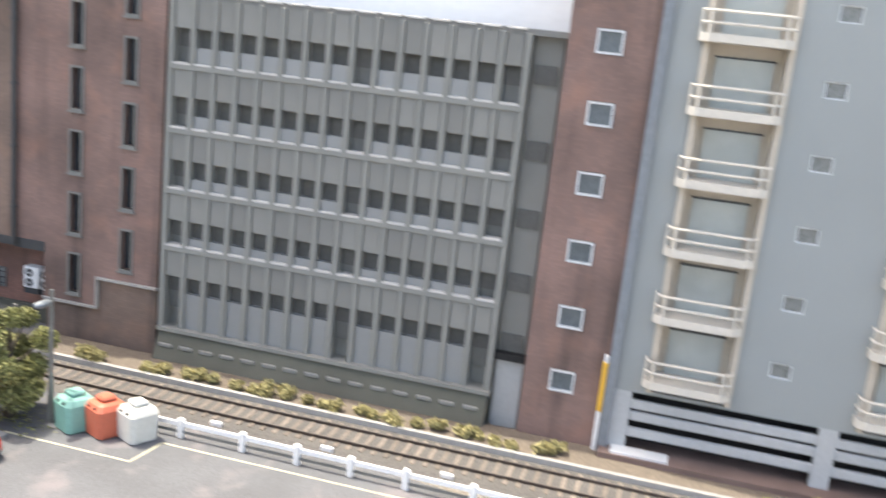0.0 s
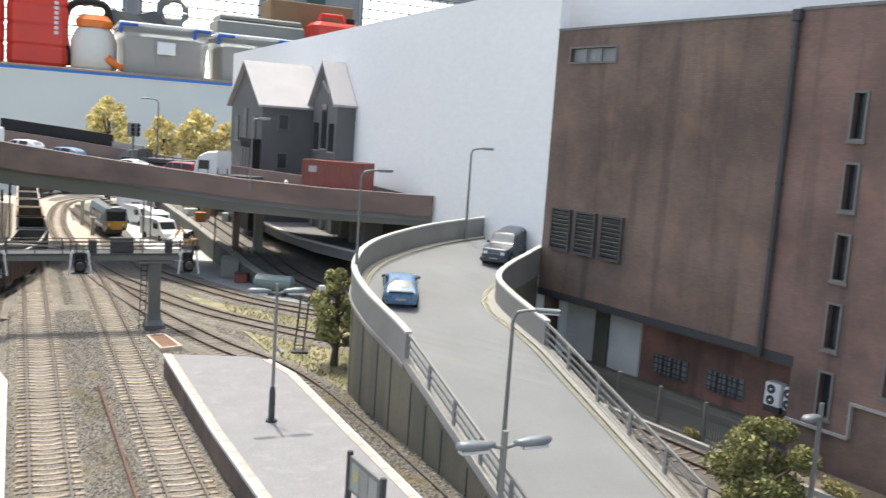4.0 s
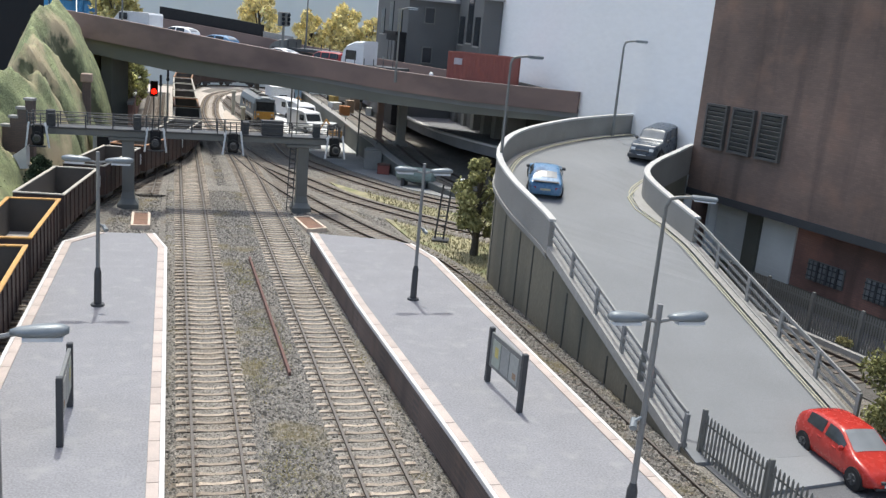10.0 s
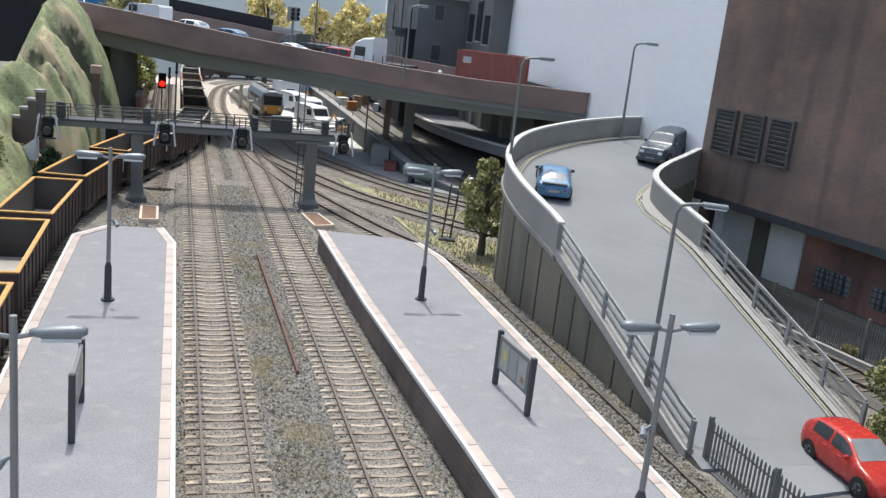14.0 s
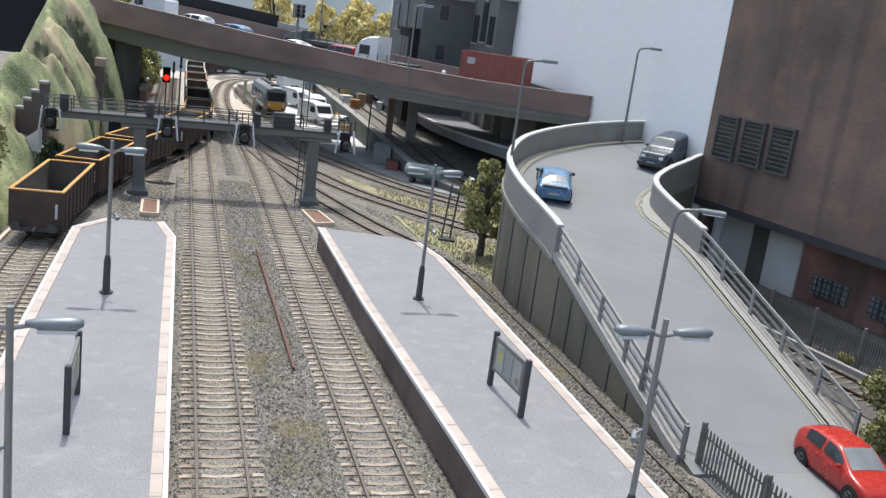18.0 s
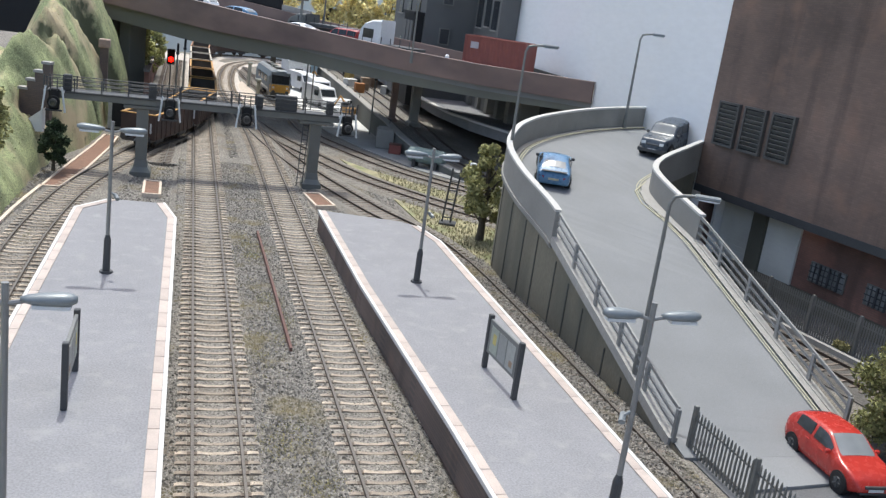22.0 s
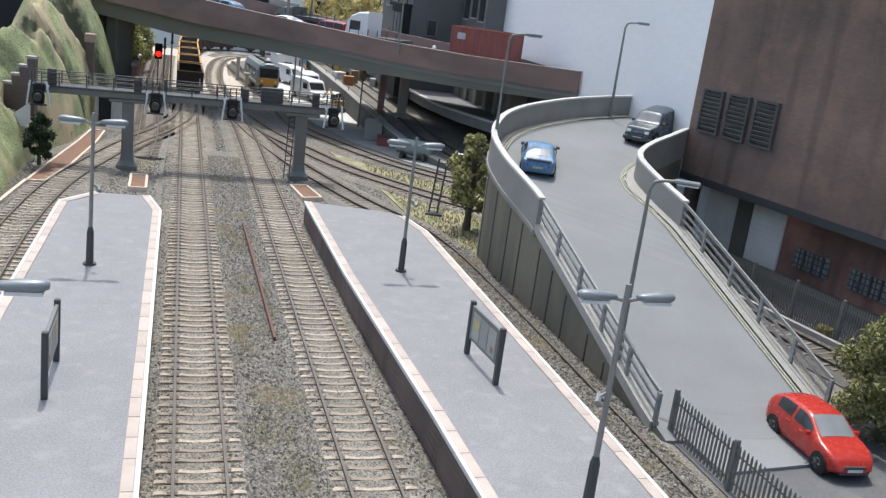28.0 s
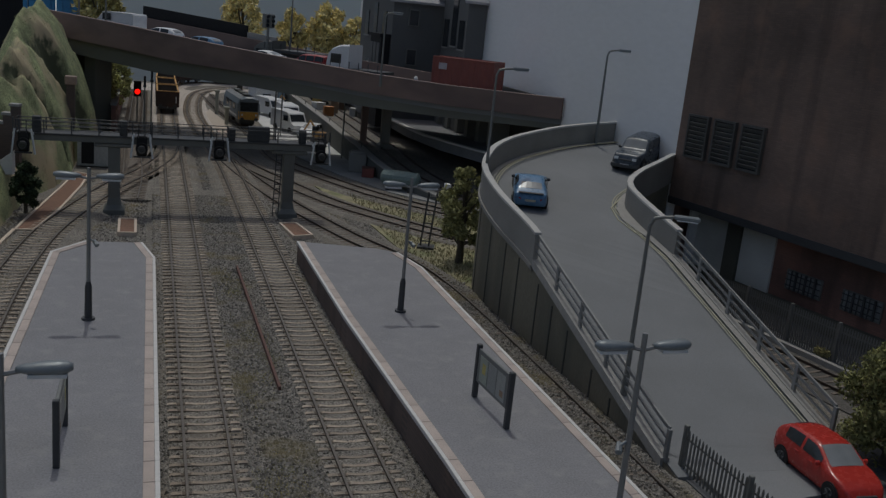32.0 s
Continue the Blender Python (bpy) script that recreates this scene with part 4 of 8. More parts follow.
part("string_course", bm, KERB, ware)
for h in slits:
    bm = bmesh.new()
    ring(bm, *h, -0.06, 0.15, 0.1)
    w = part("window", bm, TRIM, ware, "narrow slit window with grey surround")
    bm = bmesh.new()
    box(bm, h[0], h[1], 0.28, 0.33, h[2], h[3])
    part("pane", bm, GLASSDARK, w)
    bm = bmesh.new()
    box(bm, h[0] - 0.16, h[1] + 0.16, -0.12, 0.1, h[2] - 0.2, h[2] - 0.1)
    part("sill", bm, TRIM, w)
bm = bmesh.new()
ring(bm, *top_win, -0.18, 0.0, 0.1)
for f in (1.2, 2.4):
    box(bm, 0.6 + f - 0.05, 0.6 + f + 0.05, -0.05, 0.0, 17.75, 18.5)
w = part("window", bm, TRIM, ware, "wide high-level window")
bm = bmesh.new()
box(bm, 0.6, 4.2, 0.1, 0.15, 17.75, 18.5)
part("pane", bm, CPGLASS, w)
bm = bmesh.new()
tube(bm, (15.3, -0.2, 4.3), (15.3, -0.2, 19.4), 0.12)
box(bm, 15.1, 15.5, -0.4, -0.02, 19.2, 19.75, 0.05)
for z in (6, 9, 12, 15, 18):
    tube(bm, (15.3, -0.2, z), (15.3, -0.2, z + 0.15), 0.17)
part("downpipe", bm, DARKSTEEL, ware, "dark cast downpipe with hopper")
VENTFRAME = mat("vent_frame", (0.085, 0.083, 0.078), 0.6, vary=0.2, scale=120)
for k in range(3):
    x = 0.25 + k * 2.07
    v = thing("vent_louvre", *fplan(x + 0.8, 0.12), 7.0, FROT, "grey louvred ventilation panel on the brick wall", "vent", "wall vents")
    bm = bmesh.new()
    ring(bm, -0.7, 0.7, 0.1, 2.3, -0.22, 0.0, 0.12)
    part("frame", bm, VENTFRAME, v, "dark weathered frame")
    bm = bmesh.new()
    box(bm, -0.7, 0.7, -0.03, 0.0, 0.1, 2.3)
    part("backing", bm, BLACK, v)
    for j in range(9):
        bm = bmesh.new()
        box(bm, -0.7, 0.7, -0.02, 0.02, -0.11, 0.11, 0, Matrix.Translation((0, -0.11, 0.26 + j * 0.235)) @ Matrix.Rotation(radians(38), 4, "X"))
        part("slat", bm, mat("vent_slat", (0.14, 0.142, 0.135), 0.55, metal=0.2, vary=0.15, scale=150), v)
# under the overhang
DOORGREY = mat("shutter_grey", (0.6, 0.61, 0.58), 0.7, vary=0.12, scale=30, grain=0.06)
for x0, x1, lab in ((0.9, 3.4, "pale grey roller shutter"), (4.45, 6.8, "pale grey steel door")):
    bm = bmesh.new()
    box(bm, x0, x1, 1.08, 1.2, -0.28, 4.1)
    d = part("door", bm, DOORGREY if x0 < 5 else mat("door_pale", (0.78, 0.79, 0.77), 0.7, vary=0.12, scale=30), ware, lab)
    if x0 < 5:
        for k in range(1, 14):
            bm = bmesh.new()
            box(bm, x0, x1, 1.06, 1.09, -0.28 + k * 0.31, -0.25 + k * 0.31)
            part("slat", bm, DOORGREY, d)
for x, h, m in ((0.72, 0.1, LOUVRE), (3.92, 0.5, PLINTH)):
    bm = bmesh.new()
    box(bm, x - h, x + h, 0.55 if h < 0.2 else 0.9, 1.2, -0.28, 4.45)
    part("column", bm, m, ware, "slim pale post" if h < 0.2 else "damp-stained support column")
for x0 in (7.95, 11.5):
    bm = bmesh.new()
    ring(bm, x0, x0 + 2.15, 1.45, 2.35, 1.1, 1.2, 0.07)
    w = part("window", bm, TRIM, ware, "barred ground-floor window")
    bm = bmesh.new()
    box(bm, x0, x0 + 2.15, 1.15, 1.19, 1.45, 2.35)
    part("pane", bm, CPGLASS, w, "grey frosted glazing")
    for k in range(1, 7):
        bm = bmesh.new()
        tube(bm, (x0 + k * 2.15 / 7, 1.04, 1.4), (x0 + k * 2.15 / 7, 1.04, 2.4), 0.035 if k % 2 else 0.07, n=5)
        part("bar", bm, DARKSTEEL, w, "dark security bar")
    for z in (1.6, 1.9, 2.2):
        bm = bmesh.new()
        tube(bm, (x0 - 0.05, 1.04, z), (x0 + 2.2, 1.04, z), 0.03, n=5)
        part("bar", bm, DARKSTEEL, w, "dark security bar")
bm = bmesh.new()
box(bm, 0, 17, 0.95, 1.25, -0.28, 0.75)
part("plinth", bm, PLINTH, ware, "dark damp plinth")
for k, (x, wd) in enumerate(((15.72, 0.85), (16.6, 0.55))):
    a = thing("air_conditioner", *fplan(x, -0.85), 1.8, FROT, "white twin-fan air conditioner box on the wall", "air conditioner", "air conditioners")
    bm = bmesh.new()
    box(bm, -wd / 2, wd / 2, -0.35, 0.25, 0, 1.1, 0.04)
    part("casing", bm, WHITEPAINT, a)
    for z in (0.29, 0.8):
        bm = bmesh.new()
        tube(bm, (-wd * 0.08, -0.37, z), (-wd * 0.08, -0.34, z), 0.22, n=14)
        f = part("fan", bm, DARKSTEEL, a, "dark round fan grille")
        bm = bmesh.new()
        tube(bm, (-wd * 0.08, -0.39, z), (-wd * 0.08, -0.37, z), 0.06, n=10)
        part("hub", bm, WHITEPAINT, f)
    bm = bmesh.new()
    box(bm, -wd / 2, wd / 2, -0.3, 0.34, -0.3, 0)
    part("bracket", bm, DARKSTEEL, a)

# ---- concrete car park ----
cp = row_thing("car_park", 23.5, 0, "grey concrete multi-storey block with vertical fins and frosted glazing", "building")
W = 17.7
floors = [1.4, 4.2, 5.33, 8.06, 10.89, 13.8, 16.95]
levels = [1.6, 5.33, 8.06, 10.89, 13.8, 16.95]
bm = bmesh.new()
box(bm, 0, W, 0.7, 6, -0.28, 16.8)
part("core", bm, CPGREY, cp)
bm = bmesh.new()
box(bm, -0.1, W + 0.1, 0.0, 7, 16.8, 17.05)
part("roof", bm, TRIM, cp, "dark flat roof edge")
bm = bmesh.new()
loft(bm, [[(x, -0.75, -0.28), (x, 0.7, -0.28), (x, 0.7, 1.3), (x, -0.15, 1.3)] for x in (0, W - 1.4)])
part("plinth", bm, PLINTH, cp, "dark mossy sloping plinth")
bm = bmesh.new()
box(bm, -0.05, W - 1.3, -0.3, 0.7, 1.28, 1.45)
part("ledge", bm, CPGREY, cp)
ncol = 15
pitch = (W - 1.5) / ncol
bm = bmesh.new()
box(bm, -0.13, 0.13, -0.08, 0.7, 1.4, 16.85, 0.02)
fin = part("fin", bm, CPGREY, cp, "slim vertical concrete fin")
for k in range(1, ncol + 1):
    again(fin, cp, x=k * pitch)
bm = bmesh.new()
box(bm, 0.15, pitch - 0.15, 0.0, 0.7, -0.95, 0.4, 0.03)
pan = part("panel", bm, CPPANEL, cp, "grey spandrel panel")
# no real vent: the strip paints the panel's shadow on the set-back glazing
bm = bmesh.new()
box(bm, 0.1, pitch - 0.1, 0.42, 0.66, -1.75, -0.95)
vent = part("vent", bm, DARKGREY, cp, "dark strip for the shadow below the panel")
# the sill's pale colour holds its highlight
bm = bmesh.new()
box(bm, 0.14, pitch - 0.14, -0.1, 0.5, 0.52, 0.62, 0.02)
cap = part("sill", bm, COPING, cp, "pale sill with a painted highlight")
bm = bmesh.new()
box(bm, 0.1, pitch - 0.1, 0.1, 0.62, -2.6, -1.75)
pane = part("pane", bm, CPGLASS, cp, "frosted glazing pane")
bm = bmesh.new()
box(bm, 0.1, pitch - 0.1, 0.5, 0.66, -2.6, -1.3)
dark = part("pane", bm, mat("grey_pane", (0.13, 0.135, 0.13), 0.3, vary=0.25, scale=40), cp, "dark glazing pane")
bm = bmesh.new()
box(bm, 0.1, pitch - 0.1, 0.1, 0.62, -3.48, -1.75)
tall = part("pane", bm, CPGLASS, cp, "tall frosted glazing pane")
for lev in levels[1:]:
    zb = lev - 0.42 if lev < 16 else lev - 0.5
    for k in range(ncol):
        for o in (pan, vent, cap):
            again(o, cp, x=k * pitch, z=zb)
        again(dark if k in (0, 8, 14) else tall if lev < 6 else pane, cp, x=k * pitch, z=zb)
for o in (pan, vent, cap, pane, tall, dark):
    bpy.data.objects.remove(o)
for lev in levels[1:-1]:
    bm = bmesh.new()
    box(bm, -0.12, W - 1.35, -0.1, 0.3, lev - 0.12, lev + 0.1, 0.02)
    part("floor_band", bm, CPGREY, cp, "pale floor edge band")
bm = bmesh.new()
box(bm, 0.2, pitch - 0.2, -0.5, 0.2, 0.55, 0.72, 0.03)
rib = part("plinth_rib", bm, CPGREY, cp, "pale rib on the plinth")
for k in range(1, ncol):
    again(rib, cp, x=k * pitch)
bm = bmesh.new()
box(bm, W - 1.3, W - 0.1, 0.55, 0.75, -0.28, 16.8)
part("stair_bay", bm, CPPANEL, cp, "set-back grey stair bay")
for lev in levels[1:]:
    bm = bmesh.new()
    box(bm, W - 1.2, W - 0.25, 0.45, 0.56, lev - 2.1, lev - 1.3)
    part("window", bm, DARKGREY, cp, "small dark stair window")
bm = bmesh.new()
box(bm, W - 1.25, W - 0.05, 0.4, 0.56, -0.28, 2.9)
part("door", bm, mat("stair_door", (0.42, 0.43, 0.43), 0.6, vary=0.06), cp, "pale grey door panel")
bm = bmesh.new()
box(bm, W - 1.5, W, 0.1, 0.56, 2.9, 3.2)
part("lintel", bm, BLACK, cp)

# ---- brick stair tower ----
tower = row_thing("stair_tower", 41.3, 0.3, "red-brick stair tower with a column of white-framed square windows", "building")
holes = [(1.1, 2.2, t - 1.0, t) for t in (17.35 - 2.846 * k for k in range(6))]
bm = bmesh.new()
wall_with_holes(bm, 0, 3.5, -0.28, 20.6, 0, 0.45, holes)
part("wall", bm, BRICKRED, tower)
bm = bmesh.new()
box(bm, 0, 0.4, 0.45, 6, -0.28, 20.6)
part("wall", bm, BRICKRED, tower)
bm = bmesh.new()
box(bm, 3.1, 3.5, 0.45, 6, -0.28, 20.6)
part("wall", bm, BRICKRED, tower)
bm = bmesh.new()
box(bm, 0.4, 3.1, 5.6, 6, -0.28, 20.4)
part("wall", bm, BRICKRED, tower)
bm = bmesh.new()
box(bm, -0.05, 3.55, -0.05, 6.05, 20.6, 20.75)
part("roof", bm, TRIM, tower)
for h in holes:
    bm = bmesh.new()
    ring(bm, h[0] + 0.1, h[1] - 0.1, h[2] + 0.1, h[3] - 0.1, -0.06, 0.2, 0.08)
    w = part("window_frame", bm, LOUVRE, tower, "white painted window frame")
    bm = bmesh.new()
    box(bm, h[0], h[1], 0.12, 0.16, h[2], h[3])
    part("pane", bm, mat("tower_glass", (0.12, 0.14, 0.15), 0.15, bump=0), w)
bm = bmesh.new()
box(bm, 3.52, 3.9, -0.25, 5, -0.28, 20.4)
part("pilaster", bm, mat("slate_pilaster", (0.2, 0.22, 0.24), 0.7), tower, "slate-grey pilaster strip")
bm = bmesh.new()
box(bm, 3.3, 3.48, -0.28, -0.05, -0.1, 4.2, 0.03)
o = part("marker_post", bm, WHITEPAINT, tower, "white and yellow striped pipe casing")
bm = bmesh.new()
box(bm, 3.28, 3.5, -0.3, -0.03, 1.7, 3.9, 0.03)
part("band", bm, mat("signal_yellow", (0.7, 0.4, 0.05), 0.6), o)

# ---- grey apartment block ----
flat = row_thing("apartment_block", 45.2, 0.3, "pale grey apartment block with cream balconies and louvred ground floor", "building")
FWd = 24.0
BOARDING = mat("garage_boarding", (0.42, 0.435, 0.44), 0.6, vary=0.06, grain=0.05)
bal = [(1.5, 4.4), (9.75, 12.65), (18.0, 20.9)]
wins = [(5.9, 6.75, 18.4 - 2.79 * k, 19.05 - 2.79 * k) for k in range(6)] + [(14.15, 15.0, 18.4 - 2.79 * k, 19.05 - 2.79 * k) for k in range(6)]
bays = [(a, b, 2.9, 23) for a, b in bal]
bm = bmesh.new()
wall_with_holes(bm, 0, FWd, 2.75, 24, 0, 0.35, wins + bays)
part("wall", bm, GREYBLOCK, flat)
bm = bmesh.new()
box(bm, 0, 0.35, 0.35, 7, -0.28, 24)
part("wall", bm, GREYBLOCK, flat)
bm = bmesh.new()
box(bm, 0.35, FWd, 6.6, 7, -0.28, 24)
part("wall", bm, GREYBLOCK, flat)
bm = bmesh.new()
box(bm, FWd - 0.35, FWd, 0.35, 6.6, -0.28, 24)
part("wall", bm, GREYBLOCK, flat)
bm = bmesh.new()
box(bm, -0.1, FWd, -0.1, 7, 24, 24.3)
part("roof", bm, GREYBLOCK, flat)
for a, b in bal:
    bm = bmesh.new()
    box(bm, a - 0.0, b, 0.9, 1.2, 2.9, 23)
    part("balcony_recess", bm, CREAM, flat, "cream painted balcony recess")
    bm = bmesh.new()
    box(bm, a - 0.25, a, -0.12, 1.0, 2.9, 23)
    part("balcony_cheek", bm, CREAM, flat, "cream painted balcony side wall")
    bm = bmesh.new()
    box(bm, b, b + 0.25, -0.12, 1.0, 2.9, 23)
    part("balcony_recess", bm, CREAM, flat, "cream painted balcony recess")
    for k in range(6):
        z = 3.45 + 2.8 * k
        bm = bmesh.new()
        prism(bm, [(a - 0.45, 0.9), (b + 0.15, 0.9), (b + 0.15, -0.45), (b - 0.2, -0.75), (a - 0.1, -0.75), (a - 0.45, -0.45)], z - 0.2, z + 0.12)
        s = part("balcony", bm, BALCWHITE, flat, "cream balcony slab")
        for h in (0.5, 0.95):
            bm = bmesh.new()
            pts = [Vector(p) for p in ((a - 0.4, 0.3, z + h), (a - 0.4, -0.42, z + h), (a - 0.08, -0.7, z + h), (b - 0.2, -0.7, z + h), (b + 0.1, -0.42, z + h), (b + 0.1, 0.3, z + h))]
            for p, q in zip(pts, pts[1:]):
                tube(bm, p, q, 0.06, n=6)
            part("rail", bm, BALCWHITE, s, "cream balcony rail")
        for p in ((a - 0.4, -0.42), (a - 0.08, -0.7), (b - 0.2, -0.7), (b + 0.1, -0.42)):
            bm = bmesh.new()
            tube(bm, (*p, z), (*p, z + 0.97), 0.05, n=6)
            part("rail_post", bm, BALCWHITE, s)
        bm = bmesh.new()
        box(bm, a + 0.35, b - 0.35, 0.8, 0.9, z + 0.12, z + 2.05)
        d = part("door", bm, mat("curtained_door", (0.42, 0.45, 0.43), 0.4, vary=0.1, scale=60), flat, "pale curtained balcony door")
        bm = bmesh.new()
        box(bm, a + 0.3, b - 0.3, 0.76, 0.9, z + 2.05, z + 2.12)
        part("head", bm, DARKSTEEL, d)
for h in wins:
    bm = bmesh.new()
    ring(bm, h[0] + 0.06, h[1] - 0.06, h[2] + 0.05, h[3] - 0.05, 0.05, 0.2, 0.08)
    w = part("window", bm, LOUVRE, flat, "small square window")
    bm = bmesh.new()
    box(bm, h[0], h[1], 0.15, 0.19, h[2], h[3])
    part("pane", bm, mat("slate_pane", (0.2, 0.21, 0.2), 0.3), w)
# a black plate stands in for the unlit space behind the louvres
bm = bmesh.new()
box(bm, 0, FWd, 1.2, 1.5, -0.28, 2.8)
part("garage_back", bm, BLACK, flat, "black plate for the dark interior of the louvred garage")
for x0 in (0, 8.2, 16.4):
    bm = bmesh.new()
    box(bm, x0, x0 + 0.75, -0.02, 0.4, -0.28, 2.76)
    part("pier", bm, BOARDING, flat)
    for z in (0.95, 1.68, 2.2):
        bm = bmesh.new()
        box(bm, x0 + 0.75, x0 + 8.2, 0.05, 0.25, z - 0.2, z + 0.2, 0.03)
        part("louvre", bm, BOARDING, flat, "pale grey horizontal louvre board")
bm = bmesh.new()
box(bm, -0.3, FWd, -0.9, 1.2, -0.28, 0.2)
part("plinth", bm, mat("flat_plinth", (0.16, 0.11, 0.095), 0.9, vary=0.2, scale=40), flat, "dark brown plinth")
bm = bmesh.new()
box(bm, 0.2, 2.6, -0.8, 0.0, 0.2, 0.3)
part("step", bm, LOUVRE, flat, "pale step slab")

# ---- retaining kerb and planting along the back track ----
bm = bmesh.new()
line = [Vector(fplan(u, 2.75)) for u in np.linspace(-4, 70, 40)]
sweep(bm, line, [(-0.12, GZ), (0.12, GZ), (0.12, 0.1), (-0.12, 0.1)])
tagged(part("kerb_wall", bm, KERB), "low pale stone kerb behind the back track", "kerb", "", "structure")
strip("planting_bed", [fplan(17, 2.7), fplan(70, 2.7), fplan(70, 0.2), fplan(17, 0.2)], GZ, -0.05, mat("bed_earth", (0.16, 0.13, 0.1), 0.95, vary=0.2, grain=0.3), "earth bed below the buildings", "planting bed")
strip("back_path", [fplan(-3, 2.7), fplan(17, 2.7), fplan(17, -1.5), fplan(-3, -1.5)], GZ, -0.12, YARD, "dark path under the overhang", "path")


# ---- signal gantry across the lines ----
def gantry():
    g = thing("signal_gantry", 0, 58.7, 0, 0, "grey steel signal gantry with walkway and railings over the tracks", "signal gantry", "", "", 0, -0.55)
    bm = bmesh.new()
    box(bm, -9.1, 8.9, -0.55, -0.4, 4.16, 4.55)
    part("beam", bm, GANTRY, g, "pale grey side beam")
    bm = bmesh.new()
    box(bm, -9.1, 8.9, 0.45, 0.6, 4.16, 4.55)
    part("beam", bm, GANTRY, g, "pale grey side beam")
    bm = bmesh.new()
    box(bm, -9.2, 9.0, -0.65, 0.7, 4.5, 4.62, 0.02)
    part("walkway", bm, DARKSTEEL, g, "dark grey walkway")
    for y in (-0.62, 0.66):
        for z in (4.85, 5.1, 5.34):
            bm = bmesh.new()
            tube(bm, (-9.3, y, z), (9.0, y, z), 0.028, n=5)
            part("rail", bm, DARKSTEEL, g)
        for k in range(13):
            bm = bmesh.new()
            x = -9.2 + k * 18.1 / 12
            box(bm, x - 0.035, x + 0.035, y - 0.035, y + 0.035, 4.6, 5.38)
            part("rail_post", bm, DARKSTEEL, g)
    for x in (-3.84, 6.7):
        bm = bmesh.new()
        prism(bm, [(x - 0.34, -0.34), (x + 0.34, -0.34), (x + 0.34, 0.34), (x - 0.34, 0.34)], 0.7, 4.2)
        c = part("column", bm, GANTRY, g, "square grey steel column")
        bm = bmesh.new()
        loft(bm, [[(x + sx * w, sy * w, z) for sx, sy in ((-1, -1), (1, -1), (1, 1), (-1, 1))] for z, w in ((-0.28, 0.62), (0.05, 0.62), (0.35, 0.42), (0.75, 0.35))])
        part("footing", bm, GANTRY, c, "flared concrete footing")
        bm = bmesh.new()
        box(bm, x - 1.1, x + 1.1, -0.5, 0.5, 3.9, 4.14, 0.05)
        part("bracket", bm, GANTRY, c)
    for x in (-8.78, -2.25, 2.3, 8.6):
        f = None
        for sx in (-0.52, 0.52):
            bm = bmesh.new()
            tube(bm, (x + sx * 1.2, -1.0, 3.38), (x + sx * 0.85, -0.96, 4.85), 0.06, n=6)
            o = part("signal_bracket", bm, LOUVRE, g, "white signal mounting bracket")
            bm = bmesh.new()
            box(bm, x + sx - 0.04, x + sx + 0.04, -0.9, -0.5, 4.5, 4.62)
            part("strut", bm, LOUVRE, o)
            bm = bmesh.new()
            tube(bm, (x + sx, -0.94, 4.8), (x + sx, -0.94, 5.5), 0.045, n=6)
            part("cage_post", bm, DARKSTEEL, o)
            f = f or o
        for sx in (-0.18, 0.18):
            bm = bmesh.new()
            tube(bm, (x + sx, -0.9, 4.6), (x + sx, -0.9, 5.4), 0.035, n=5)
            part("cage_post", bm, DARKSTEEL, f)
        bm = bmesh.new()
        box(bm, x - 0.47, x + 0.47, -1.0, -0.78, 3.42, 3.5)
        part("tread", bm, DARKSTEEL, f)
        bm = bmesh.new()
        box(bm, x - 0.3, x + 0.3, -0.85, -0.6, 3.5, 4.7, 0.06)
        part("signal_box", bm, BLACK, f, "black signal casing")
        bm = bmesh.new()
        tube(bm, (x, -0.8, 3.98), (x, -1.05, 3.96), 0.34, 0.36, n=18)
        part("signal_disc", bm, BLACK, f, "round black signal head")
        bm = bmesh.new()
        tube(bm, (x, -1.05, 3.98), (x, -1.38, 3.95), 0.2, 0.23, n=14)
        part("signal_hood", bm, DARKSTEEL, f, "round black signal hood")
        bm = bmesh.new()
        tube(bm, (x, -1.385, 3.95), (x, -1.39, 3.95), 0.15, n=14)
        part("lens", bm, GLASSDARK, f)
    for x, w, h in ((-8.1, 0.5, 0.95), (-3.3, 0.45, 0.9), (3.05, 0.45, 0.8), (4.7, 1.35, 0.95), (7.45, 0.45, 0.85)):
        bm = bmesh.new()
        box(bm, x - w / 2, x + w / 2, -0.55, -0.2, 4.62, 4.62 + h, 0.04)
        part("relay_box", bm, DARKSTEEL, g, "black relay box")
    bm = bmesh.new()
    for sx in (5.75, 6.1):
        tube(bm, (sx, -0.45, -0.2), (sx + 0.15, -0.3, 4.5), 0.035, n=5)
    for k in range(14):
        tube(bm, (5.75 + k * 0.011, -0.44, 0.1 + k * 0.31), (6.1 + k * 0.011, -0.44, 0.1 + k * 0.31), 0.025, n=4)
    part("ladder", bm, DARKSTEEL, g)
    return g


gantry()


